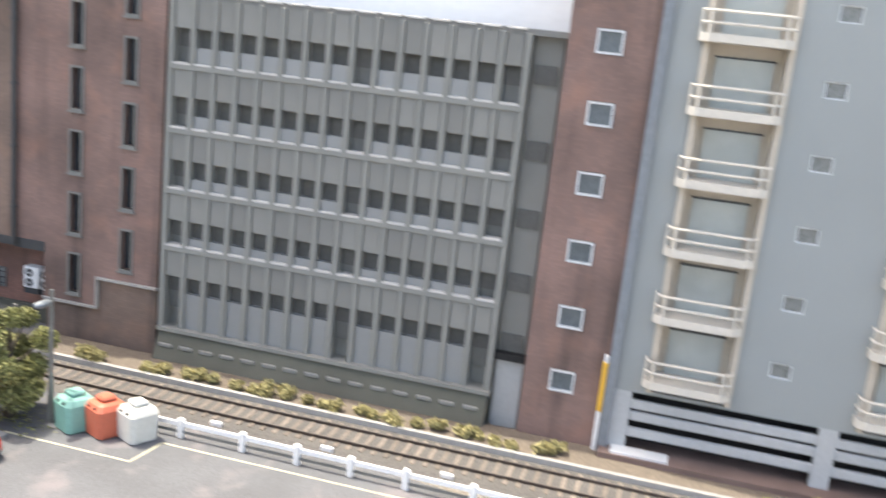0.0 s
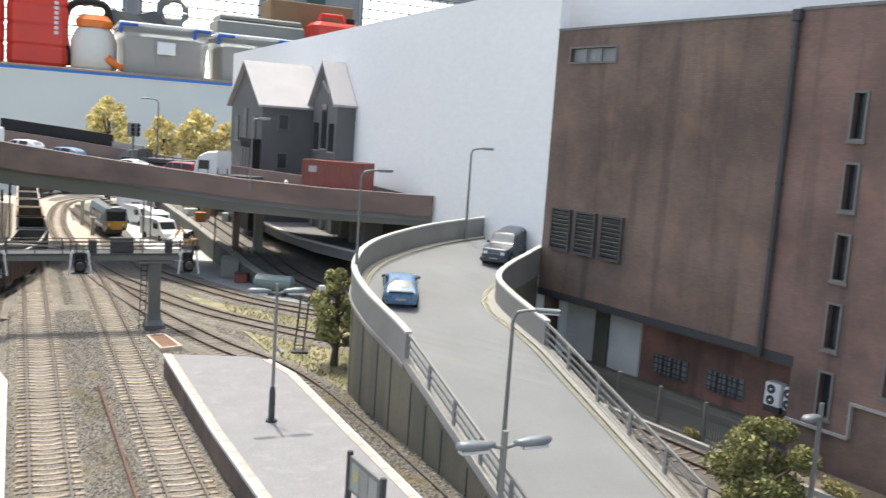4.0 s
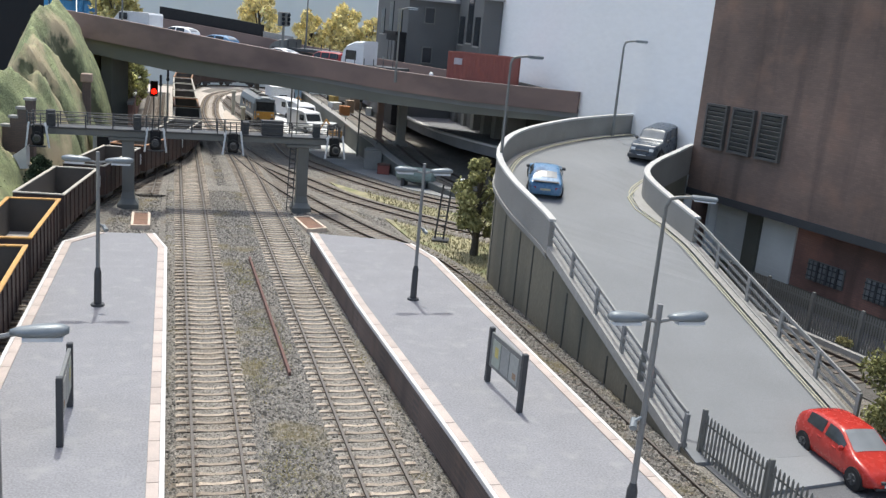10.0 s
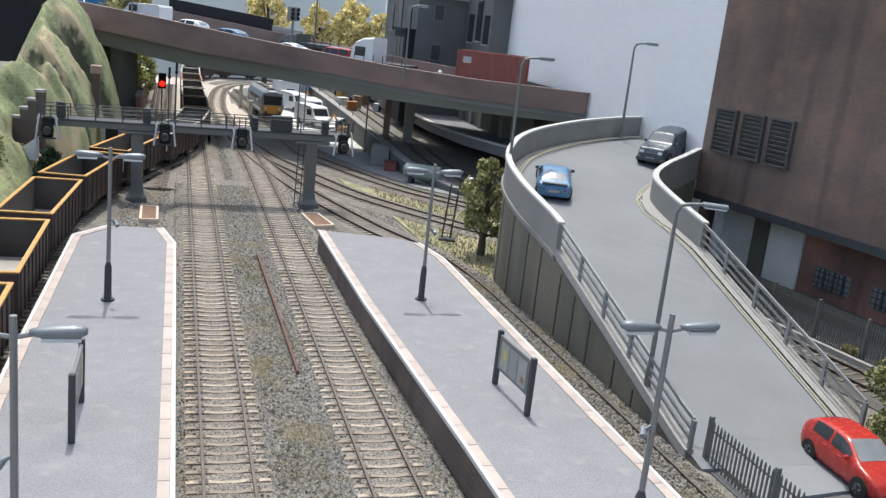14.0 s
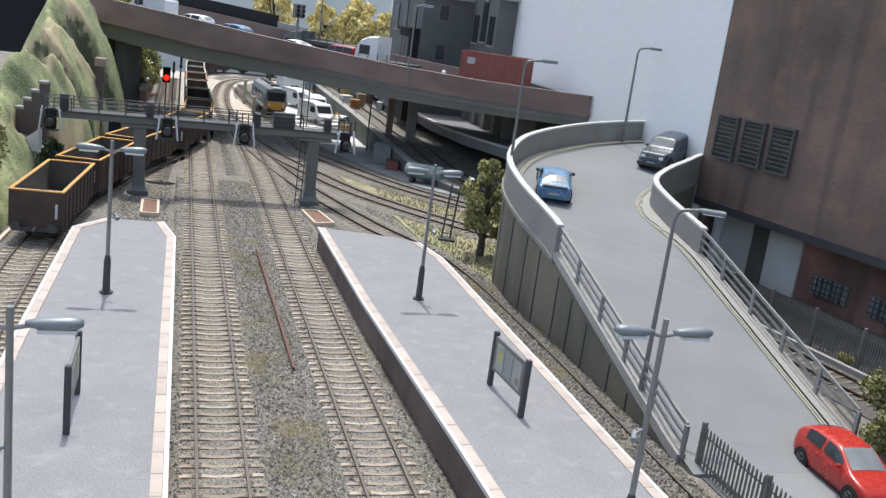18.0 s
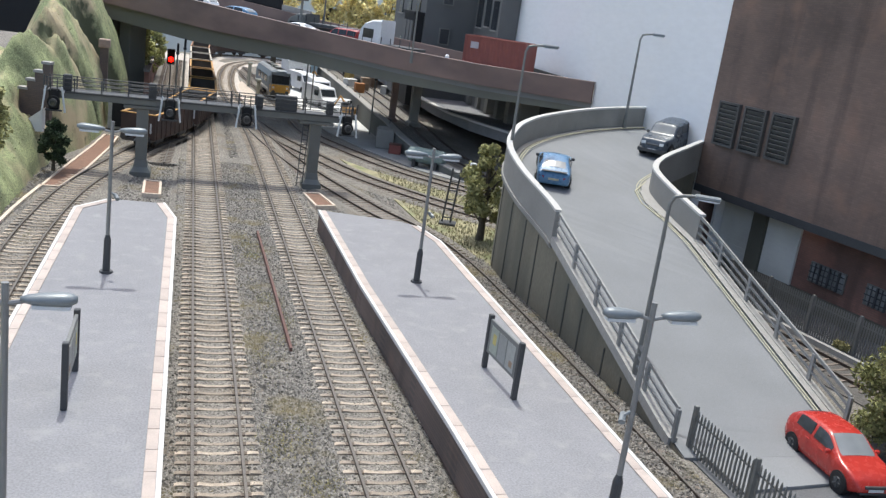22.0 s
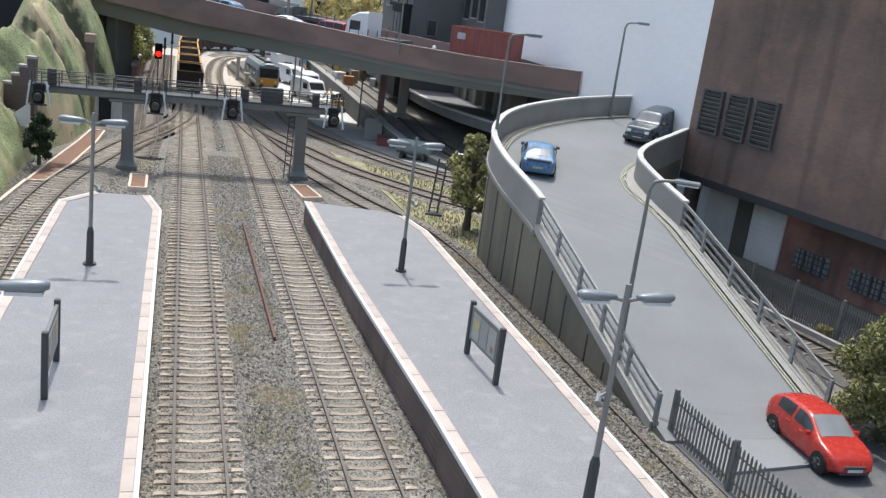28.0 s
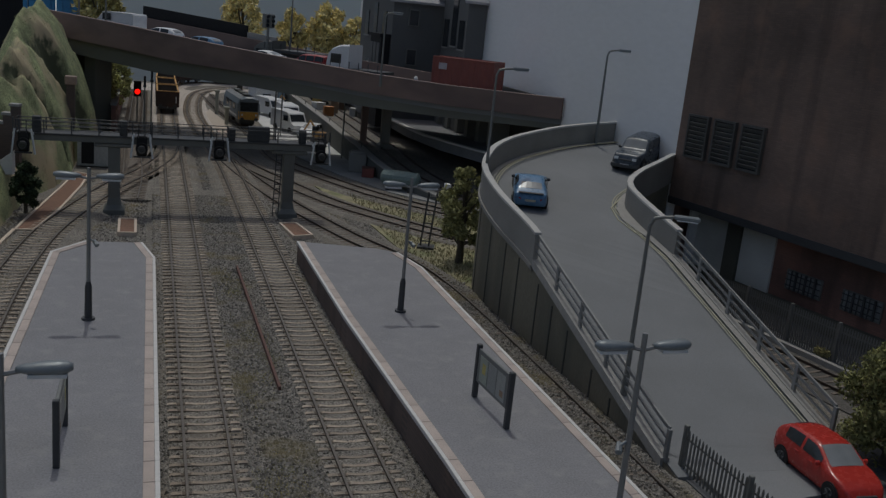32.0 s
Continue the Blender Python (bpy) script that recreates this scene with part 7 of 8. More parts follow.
# ---- yard things ----
for k, (x, y, c, nm) in enumerate(((23.3, 20.15, (0.22, 0.45, 0.38), "pale green"), (23.65, 18.9, (0.55, 0.14, 0.08), "orange-red"), (24.05, 17.65, (0.62, 0.62, 0.57), "cream white"))):
    t = thing("recycling_bank", x, y, -0.2, -17, nm + " moulded recycling bank in the yard corner", "recycling bin", "recycling banks")
    m_bin = mat("bin_" + nm.replace(" ", "_").replace("-", "_"), c, 0.5, vary=0.06, grain=0.05)
    bm = bmesh.new()
    loft(bm, [[(sx * w, sy * w, z) for sx, sy in ((-1, -0.75), (-0.75, -1), (0.75, -1), (1, -0.75), (1, 0.75), (0.75, 1), (-0.75, 1), (-1, 0.75))] for z, w in ((0, 0.5), (0.06, 0.58), (1.15, 0.64), (1.35, 0.52), (1.42, 0.38))])
    part("body", bm, m_bin, t)
    bm = bmesh.new()
    box(bm, -0.3, 0.3, -0.3, 0.3, 1.42, 1.62, 0.06)
    part("hatch", bm, m_bin, t, "raised filling hatch")
    for sx in (-0.22, 0.22):
        bm = bmesh.new()
        tube(bm, (-0.62, sx, 1.2), (-0.5, sx, 1.22), 0.09, n=10)
        part("chute", bm, BLACK, t, "dark round filling hole")
t = thing("road_barrier", 0, 0, 0, 0, "white post-and-rail barrier between yard and back track", "barrier")
pts = [fplan(u, 7.3) for u in (26.4, 29, 31.7, 34, 36.2, 38.4, 41, 43.5, 46, 48.5, 51)]
for a, b in zip(pts, pts[1:]):
    bm = bmesh.new()
    sweep(bm, [Vector(a), Vector(b)], [(-0.05, 0.3), (0.05, 0.3), (0.05, 0.48), (-0.05, 0.48)])
    part("rail", bm, WHITEPAINT, t)
    bm = bmesh.new()
    sweep(bm, [Vector(a), Vector(b)], [(-0.03, 0.0), (0.03, 0.0), (0.03, 0.1), (-0.03, 0.1)])
    part("rail", bm, STEEL, t)
for p in pts:
    bm = bmesh.new()
    box(bm, p[0] - 0.12, p[0] + 0.12, p[1] - 0.12, p[1] + 0.12, -0.2, 0.62, 0.03)
    part("post", bm, WHITEPAINT, t)
for u in (29.7, 34.6, 39.6, 44.6):
    x, y = fplan(u, 5.7)
    k = thing("marker_block", x, y, -0.28, FROT, "small white marker block beside the rails", "marker", "marker blocks")
    bm = bmesh.new()
    box(bm, -0.25, 0.25, -0.1, 0.1, 0, 0.28, 0.03)
    part("block", bm, WHITEPAINT, k)
bm = bmesh.new()
for a, b in (((21.5, 21.9), (22.4, 16.5)), ((22.4, 16.5), (24.3, 16.6)), ((24.3, 16.6), (27.8, -4))):
    sweep(bm, [Vector(a), Vector(b)], [(-0.06, -0.2), (0.06, -0.2), (0.06, -0.19), (-0.06, -0.19)])
tagged(part("yard_line", bm, YELLOW), "faded yellow line painted on the yard", "road marking", "", "structure")
street = thing("street_lamp", 23.15, 21.3, -0.2, 190, "grey short lamp with an oval head beside the yard tree", "lamp post", "street lamps")
bm = bmesh.new()
tube(bm, (0, 0, 0), (0, 0, 1.2), 0.13, 0.12, 8)
tube(bm, (0, 0, 1.2), (0, 0, 5.5), 0.1, 0.08, 8)
part("post", bm, STEEL, street)
bm = bmesh.new()
loft(bm, [[(f, w * math.cos(q), 5.05 + h * math.sin(q)) for q in [j * math.pi / 5 for j in range(10)]] for f, w, h in ((0.05, 0.06, 0.05), (0.3, 0.2, 0.12), (0.7, 0.22, 0.14), (0.95, 0.1, 0.07))])
part("head", bm, LAMPHEAD, street, "oval blue-grey lamp head", smooth=True)
bm = bmesh.new()
for k in range(260):
    a, r = rng.uniform(0, 6.28), rng.uniform(0, 1.9)
    x, y = 22.4 + math.cos(a) * r, 22.5 + math.sin(a) * r * 1.2
    s = rng.uniform(0.06, 0.16)
    v = [bm.verts.new((x + rng.uniform(-s, s), y + rng.uniform(-s, s), -0.2 + max(0, rng.uniform(-0.05, s)))) for _ in range(3)]
    bm.faces.new(v)
tagged(part("undergrowth", bm, GREEN), "dark green undergrowth round the yard tree", "undergrowth", "", "stuff")

# ---- beside the loop: hut, stepped brick wall, cutting wall ----
hut = thing("lineside_hut", -5.75, 75.6, -0.2, 0, "pale grey lineside hut with a dark door", "hut")
bm = bmesh.new()
box(bm, -1.3, 1.3, -1.5, 1.5, 0, 2.1, 0.03)
part("wall", bm, mat("hut_grey", (0.45, 0.45, 0.43), 0.8), hut)
bm = bmesh.new()
box(bm, -1.45, 1.45, -1.65, 1.65, 2.1, 2.25, 0.03)
part("roof", bm, DARKSTEEL, hut)
bm = bmesh.new()
box(bm, -1.0, -0.1, -1.56, -1.5, 0.2, 2.0)
part("door", bm, BLACK, hut, "dark door")
wing = thing("wing_wall", -9.75, 59.9, 0.7, -12, "stepped brown brick wing wall below the hillside", "wall", "", "structure")
bm = bmesh.new()
for k in range(4):
    box(bm, -1.35 + k * 0.45, -0.9 + k * 0.45, 0, 0.5, 1.4, 3.4 + k * 0.55)
part("wall", bm, PLATWALL, wing)
for k in range(4):
    bm = bmesh.new()
    box(bm, -1.42 + k * 0.45, -0.86 + k * 0.45, -0.08, 0.55, 3.4 + k * 0.55, 3.55 + k * 0.55)
    part("cap_stone", bm, KERB, wing)
bm = bmesh.new()
prism(bm, [(-0.6, -0.35), (0.3, -0.25), (0.45, 0.0), (-0.55, 0.0)], 1.2, lambda x, y: 2.3 + x * 0.8)
tagged(part("fallen_slab", bm, WHITEPAINT, None), "white plaster slab on the hillside", "slab").matrix_basis = pose(S * -9.9, S * 59.3, S * 0.6)
cut = thing("cutting_wall", 0, 0, 0, 0, "stepped red-brown brick cutting wall beside the far line", "wall", "", "structure")
for k in range(8):
    y0 = 94 + k * 4.5
    bm = bmesh.new()
    box(bm, -5.4, -5.0, y0, y0 + 4.5, GZ, 2.2 + k * 0.22)
    part("bay", bm, BRICKDARK, cut)
    bm = bmesh.new()
    box(bm, -5.5, -4.9, y0, y0 + 4.5, 2.2 + k * 0.22, 2.42 + k * 0.22)
    part("coping", bm, KERB, cut)
strip("red_ballast", [(-4.9, 94), (-1.7, 92), (-1.7, 134), (-4.9, 134)], GZ, -0.2, mat("red_grit", (0.33, 0.19, 0.16), 0.95, vary=0.15, grain=0.25, scale=60), "reddish grit round the far line", "ground")
strip("pale_ballast", [(-1.6, 92), (2.2, 95), (6.2, 118), (6.2, 136), (-1.6, 146), (-12, 150)], GZ, -0.21, SUNLITGRIT, "pale sandy grit round the far lines, sunlit tone in its colour", "ground")


# ---- signals beyond the bridge ----
def post_signal(x, y, h, lit, label):
    t = thing("colour_light_signal", x, y, -0.2, 0, label, "railway signal", "post signals")
    bm = bmesh.new()
    tube(bm, (0, 0, 0), (0, 0, h), 0.075, n=7)
    part("post", bm, STEEL, t)
    bm = bmesh.new()
    w = 0.38 if lit else 0.1
    box(bm, -w, w, -0.2, 0.1, h - (1.35 if lit else 0.9), h + (0.2 if lit else 0.0), 0.05)
    hd = part("head", bm, BLACK, t, "black signal head")
    bm = bmesh.new()
    tube(bm, (0, -0.22, h - 0.85), (0, -0.27, h - 0.85), 0.27 if lit else 0.15, n=16)
    part("lamp_red" if lit else "lens", bm, mat("red_lamp", (0.6, 0.02, 0.01), 0.3, emit=(1.0, 0.006, 0.003, 2.6)) if lit else GLASSDARK, hd, "glowing red lamp" if lit else "")
    return t


post_signal(-3.13, 100.0, 4.15, True, "colour-light signal showing red beyond the bridge")
post_signal(-1.75, 88, 6.4, False, "tall dark signal post beyond the gantry")
post_signal(-2.35, 87, 6.0, False, "tall dark signal post beyond the gantry")
post_signal(11.2, 97, 6.4, False, "dark signal post in the goods yard")
post_signal(9.9, 92, 6.2, False, "dark signal post in the goods yard")
post_signal(15.2, 84, 6.0, False, "dark post beside the viaduct wall")
for x, y in ((5.6, 112), (6.1, 103)):
    b = thing("stone_gate_pier", x, y, -0.2, 0, "pale stone pier beside the far line", "pier", "stone piers")
    bm = bmesh.new()
    box(bm, -0.2, 0.2, -0.2, 0.2, 0, 2.6 if y > 110 else 1.7, 0.06)
    part("shaft", bm, mat("pale_stone", (0.4, 0.4, 0.34), 0.9), b)
    bm = bmesh.new()
    box(bm, -0.28, 0.28, -0.28, 0.28, 2.6 if y > 110 else 1.7, 2.9 if y > 110 else 2.0, 0.06)
    part("cap", bm, mat("pale_stone", (0.4, 0.4, 0.34), 0.9), b)

# ladder frame and oil tank beside the viaduct
lf = thing("ground_frame", 14.15, 51.5, -0.2, -20, "dark steel ladder frame standing beside the siding", "frame")
bm = bmesh.new()
for sx in (-0.25, 0.25):
    tube(bm, (sx - 0.1, 0, 0), (sx + 0.15, 0, 3.4), 0.06, n=6)
part("upright", bm, DARKSTEEL, lf)
bm = bmesh.new()
for k in range(6):
    tube(bm, (-0.33 + k * 0.04, 0, 0.4 + k * 0.55), (0.2 + k * 0.04, 0, 0.4 + k * 0.55), 0.04, n=5)
part("rung", bm, DARKSTEEL, lf)
bm = bmesh.new()
box(bm, -0.5, 0.5, -0.5, 0.5, 0, 0.12)
part("base", bm, DARKSTEEL, lf)
tk = thing("oil_tank", 17.1, 69.4, -0.2, -30, "grey-green steel oil tank against the viaduct wall", "tank")
bm = bmesh.new()
loft(bm, [[(f, r * math.cos(q), 0.95 + r * math.sin(q)) for q in [j * math.pi / 7 for j in range(14)]] for f, r in ((-1.6, 0.3), (-1.4, 0.6), (1.4, 0.6), (1.6, 0.3))])
part("drum", bm, mat("tank_green", (0.2, 0.27, 0.26), 0.5, vary=0.1), tk, smooth=False)
for sx in (-0.9, 0.9):
    bm = bmesh.new()
    box(bm, sx - 0.12, sx + 0.12, -0.6, 0.6, 0, 0.6)
    part("saddle", bm, DARKSTEEL, tk)
bx = thing("store_crate", 15.7, 74.8, -0.2, -15, "small rust-red crate in the goods yard", "crate")
bm = bmesh.new()
box(bm, -0.5, 0.5, -0.4, 0.4, 0, 0.75, 0.03)
part("box", bm, CONT, bx)
bm = bmesh.new()
box(bm, -0.54, 0.54, -0.44, 0.44, 0.75, 0.83, 0.02)
part("lid", bm, RUST, bx)
bk = thing("concrete_block", 15.3, 77.5, -0.2, -10, "square pale concrete base at the viaduct foot", "block")
bm = bmesh.new()
box(bm, -0.75, 0.75, -0.75, 0.75, 0, 1.6, 0.05)
part("base", bm, CONCRETE, bk)
bm = bmesh.new()
box(bm, -0.6, 0.6, -0.6, 0.6, 1.6, 1.75, 0.05)
part("cap", bm, CONCRETE, bk)
mk = thing("white_post", 19.6, 65.0, 0.1, 0, "white stone post on the viaduct", "post")
bm = bmesh.new()
box(bm, -0.22, 0.22, -0.22, 0.22, 0, 1.2, 0.04)
part("shaft", bm, WHITEPAINT, mk)

# ---- parked vehicles in the goods yard ----
van(12.7, 101, -0.2, 200, "white van parked in the bright goods yard")
van(13.4, 108, -0.2, 185, "white van parked in the bright goods yard")
van(12.2, 114, -0.2, 200, "white van parked in the bright goods yard")
car(14.4, 97, -0.2, 150, VANWHITE, "white car parked in the bright goods yard")
for x, y, c, l in ((12.0, 122, (0.75, 0.76, 0.76), "white"), (13.6, 127, (0.3, 0.42, 0.5), "blue-grey")):
    t = thing("site_cabin", x, y, -0.2, 5, l + " site cabin in the goods yard", "cabin", "site cabins")
    bm = bmesh.new()
    box(bm, -1.4, 1.4, -2.5, 2.5, 0.15, 2.9, 0.04)
    part("box", bm, mat("cabin_" + l.replace("-", "_"), c, 0.6), t)
    bm = bmesh.new()
    box(bm, -1.5, 1.5, -2.6, 2.6, 2.9, 3.05)
    part("roof", bm, LOUVRE, t)
    bm = bmesh.new()
    box(bm, -0.5, 0.5, -2.53, -2.5, 1.2, 2.1)
    part("window", bm, GLASSDARK, t)
for x, y in ((14.6, 93), (14.9, 118)):
    t = thing("excavator", x, y, -0.2, 40, "orange-yellow excavator in the goods yard", "excavator", "site machines")
    t.matrix_basis = t.matrix_basis @ Matrix.Diagonal((0.7, 0.7, 0.7, 1))
    OR = mat("plant_orange", (0.45, 0.25, 0.08), 0.6)
    bm = bmesh.new()
    box(bm, -0.7, 0.7, -0.8, 0.8, 0.75, 1.7, 0.08)
    part("body", bm, OR, t)
    bm = bmesh.new()
    box(bm, -0.6, 0.1, 0.2, 1.0, 1.3, 2.4, 0.08)
    part("cab", bm, GLASSDARK, t)
    bm = bmesh.new()
    tube(bm, (0.4, 0.6, 1.5), (0.4, 2.2, 3.0), 0.14, n=6)
    tube(bm, (0.4, 2.2, 3.0), (0.4, 3.3, 1.4), 0.12, n=6)
    part("arm", bm, OR, t)
    for s in (-0.6, 0.6):
        bm = bmesh.new()
        box(bm, s - 0.2, s + 0.2, -1.1, 1.1, 0, 0.6, 0.15)
        part("track", bm, DARKSTEEL, t)
    bm = bmesh.new()
    box(bm, -0.4, 0.4, -0.4, 0.4, 0.5, 0.8)
    part("turntable", bm, DARKSTEEL, t)
pk = thing("pickup_truck", 18.9, 117, 1.5, 10, "dusty grey pickup truck on the upper level", "truck")
bm = bmesh.new()
box(bm, -0.9, 0.9, -2.4, 2.4, 0.5, 1.1, 0.05)
part("body", bm, mat("pickup_grey", (0.3, 0.3, 0.28), 0.6), pk)
bm = bmesh.new()
box(bm, -0.85, 0.85, 0.2, 1.5, 1.1, 1.9, 0.15)
part("cab", bm, GLASSDARK, pk)
for sx in (-0.8, 0.8):
    for sy in (-1.5, 1.5):
        bm = bmesh.new()
        tube(bm, (sx - 0.12, sy, 0.55), (sx + 0.12, sy, 0.55), 0.36, n=12)
        part("wheel", bm, mat("tyre", (0.018, 0.018, 0.019), 0.85), pk)

# crates and plant stores on the upper level
for k, (x, y, w, h, c, nm) in enumerate(((17.2, 103, 1.1, 1.0, (0.4, 0.17, 0.06), "orange"), (18.3, 106, 0.9, 1.4, (0.3, 0.22, 0.15), "brown"), (17.1, 109, 1.3, 0.8, (0.66, 0.66, 0.63), "white"), (19.8, 110, 1.2, 1.6, (0.24, 0.17, 0.12), "dark brown"), (17.6, 113, 1.0, 1.2, (0.42, 0.3, 0.1), "ochre"), (20.3, 104, 0.9, 0.9, (0.5, 0.5, 0.47), "grey"))):
    t = thing("store_crate", x, y, 1.5, 12 * k, nm + " store crate stacked on the upper level", "crate", "upper level crates")
    m = mat("crate_" + nm.replace(" ", "_"), c, 0.75, vary=0.15, scale=60)
    bm = bmesh.new()
    box(bm, -w / 2, w / 2, -w * 0.4, w * 0.4, 0, h, 0.03)
    part("box", bm, m, t)
    bm = bmesh.new()
    box(bm, -w / 2 - 0.04, w / 2 + 0.04, -w * 0.4 - 0.04, w * 0.4 + 0.04, h, h + 0.08, 0.02)
    part("lid", bm, m, t)

# ---- diesel railcar standing beyond the gantry ----
dm = thing("diesel_railcar", 8.15, 100.2, 0, 5.0, "blue-grey diesel railcar with a yellow front standing beyond the bridge", "train")
dm.matrix_basis = dm.matrix_basis @ Matrix.Diagonal((0.86, 0.86, 0.9, 1))
prof = [(-1.35, 0.95), (1.35, 0.95), (1.42, 1.6), (1.38, 2.75), (1.15, 3.35), (0.55, 3.65), (-0.55, 3.65), (-1.15, 3.35), (-1.38, 2.75), (-1.42, 1.6)]
bm = bmesh.new()
loft(bm, [[(a, y, z) for a, z in prof] for y in (0.3, 10.5)])
part("body", bm, mat("train_blue", (0.16, 0.2, 0.24), 0.45, vary=0.08), dm)
bm = bmesh.new()
loft(bm, [[(a * 1.01, y, z + 0.015) for a, z in prof[4:8]] for y in (0.3, 10.5)], closed=False)
bmesh.ops.solidify(bm, geom=bm.faces[:], thickness=0.03)
part("roof", bm, mat("train_roof", (0.42, 0.44, 0.45), 0.6, vary=0.1, scale=60), dm, "pale grey roof")
bm = bmesh.new()
loft(bm, [[(a * k, y, 0.95 + (z - 0.95) * (1 if k > 0.95 else 0.94)) for a, z in prof] for y, k in ((0.3, 1.0), (0.05, 0.96), (-0.25, 0.8))])
fr = part("cab_front", bm, MATS["train_blue"], dm, "rounded blue-grey cab front")
bm = bmesh.new()
loft(bm, [[(sx * w, y, z) for sx, z in ((-1, 0.98), (1, 0.98), (1.02, 1.9), (-1.02, 1.9))] for y, w in ((0.2, 1.33), (-0.1, 1.24), (-0.29, 1.02))])
part("front_panel", bm, mat("train_yellow", (0.6, 0.33, 0.06), 0.5), fr, "yellow lower front panel")
bm = bmesh.new()
box(bm, -1.12, 1.12, -0.3, -0.02, 1.95, 3.08, 0.08)
part("windscreen", bm, GLASSDARK, fr, "wide dark windscreen")
bm = bmesh.new()
box(bm, -1.2, 1.2, -0.27, 0.25, 3.05, 3.4, 0.08)
part("hood", bm, MATS["train_blue"], fr)
for sx in (-0.85, 0.85):
    bm = bmesh.new()
    tube(bm, (sx, -0.3, 1.55), (sx, -0.2, 1.55), 0.13, n=10)
    part("lamp", bm, LOUVRE, fr)
    bm = bmesh.new()
    tube(bm, (sx, -0.6, 1.05), (sx, -0.1, 1.05), 0.2, n=10)
    part("buffer", bm, DARKSTEEL, fr)
for sx in (-1, 1):
    for k in range(3):
        bm = bmesh.new()
        box(bm, sx * 1.42 - 0.02, sx * 1.42 + 0.02, 1.6 + k * 2.5, 3.4 + k * 2.5, 1.95, 2.7)
        part("window", bm, GLASSDARK, dm)
    bm = bmesh.new()
    box(bm, sx * 1.44 - 0.02, sx * 1.44 + 0.02, 0.4, 10.4, 1.25, 1.45)
    part("stripe", bm, LOUVRE, dm)
for y in (2.4, 8.6):
    bm = bmesh.new()
    box(bm, -0.95, 0.95, y - 1.6, y + 1.6, 0.3, 0.9, 0.08)
    bg = part("bogie", bm, DARKSTEEL, dm)
    for sy in (-1, 1):
        bm = bmesh.new()
        tube(bm, (-0.75, y + sy, 0.42), (0.75, y + sy, 0.42), 0.42, n=14)
        part("wheelset", bm, RAIL, bg)
for k in range(3):
    bm = bmesh.new()
    box(bm, -0.4, 0.4, 2 + k * 3, 3 + k * 3, 3.62, 3.78, 0.04)
    part("roof_vent", bm, STEEL, dm)


# ---- the hall beyond the layout ----
FLOORZ = -70
tagged(strip("hall_floor", [(-300, -150), (300, -150), (300, 460), (-300, 460)], FLOORZ - 4, FLOORZ, mat("hall_concrete", (0.3, 0.3, 0.29), 0.8, vary=0.1, scale=4)), "grey concrete hall floor", "floor")
bm = bmesh.new()
prism(bm, [(-10.6, 158), (40, 158), (40, 159), (-10.6, 159)], -3, 18.2)
tagged(part("far_board", bm, PALE), "pale green-grey backboard at the far end", "backboard", "", "structure")
bm = bmesh.new()
box(bm, -10.6, 40, 157.8, 159.2, 18.2, 18.32)
tagged(part("board_capping", bm, WHITEPAINT), "white capping strip on the far backboard", "trim", "", "structure")
# added wall out of view, kept white to bounce light onto the facades
bm = bmesh.new()
box(bm, -260, -250, -150, 420, FLOORZ, 40)
tagged(part("hall_wall_left", bm, BOARD), "unseen white hall wall", "wall", "", "structure")
# the hall's darkness is put into this wall's black colour
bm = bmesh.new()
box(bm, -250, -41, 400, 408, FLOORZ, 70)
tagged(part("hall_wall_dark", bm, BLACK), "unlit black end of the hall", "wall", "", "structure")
bm = bmesh.new()
box(bm, 200, 210, -150, 460, FLOORZ, 40)
tagged(part("hall_wall_right", bm, BOARD), "unseen white hall wall", "wall", "", "structure")
bm = bmesh.new()
box(bm, -250, 200, -150, -142, FLOORZ, 30)
tagged(part("hall_wall_back", bm, BOARD), "unseen white hall wall behind the layout", "wall", "", "structure")

# shelf with storage, beyond the far backboard
sh = thing("storage_shelf", 0, 330, 0, 0, "timber storage shelf with a blue front edge", "shelf")
bm = bmesh.new()
box(bm, -24, 150, -22, 22, 22.3, 24.6, 0.2)
part("board", bm, mat("shelf_ply", (0.42, 0.29, 0.17), 0.7, vary=0.12, scale=6), sh)
bm = bmesh.new()
box(bm, -8, 150, -22.7, -22.1, 20.2, 23.9)
part("front_edge", bm, mat("blue_edge", (0.03, 0.16, 0.5), 0.5), sh, "blue painted edge")
for x in (-20, 60, 145):
    bm = bmesh.new()
    box(bm, x - 2, x + 2, -18, 18, FLOORZ, 22.3)
    part("upright", bm, DARKSTEEL, sh)
JERRY = mat("jerrycan_red", (0.62, 0.05, 0.035), 0.4, vary=0.06, scale=8, grain=0.04)


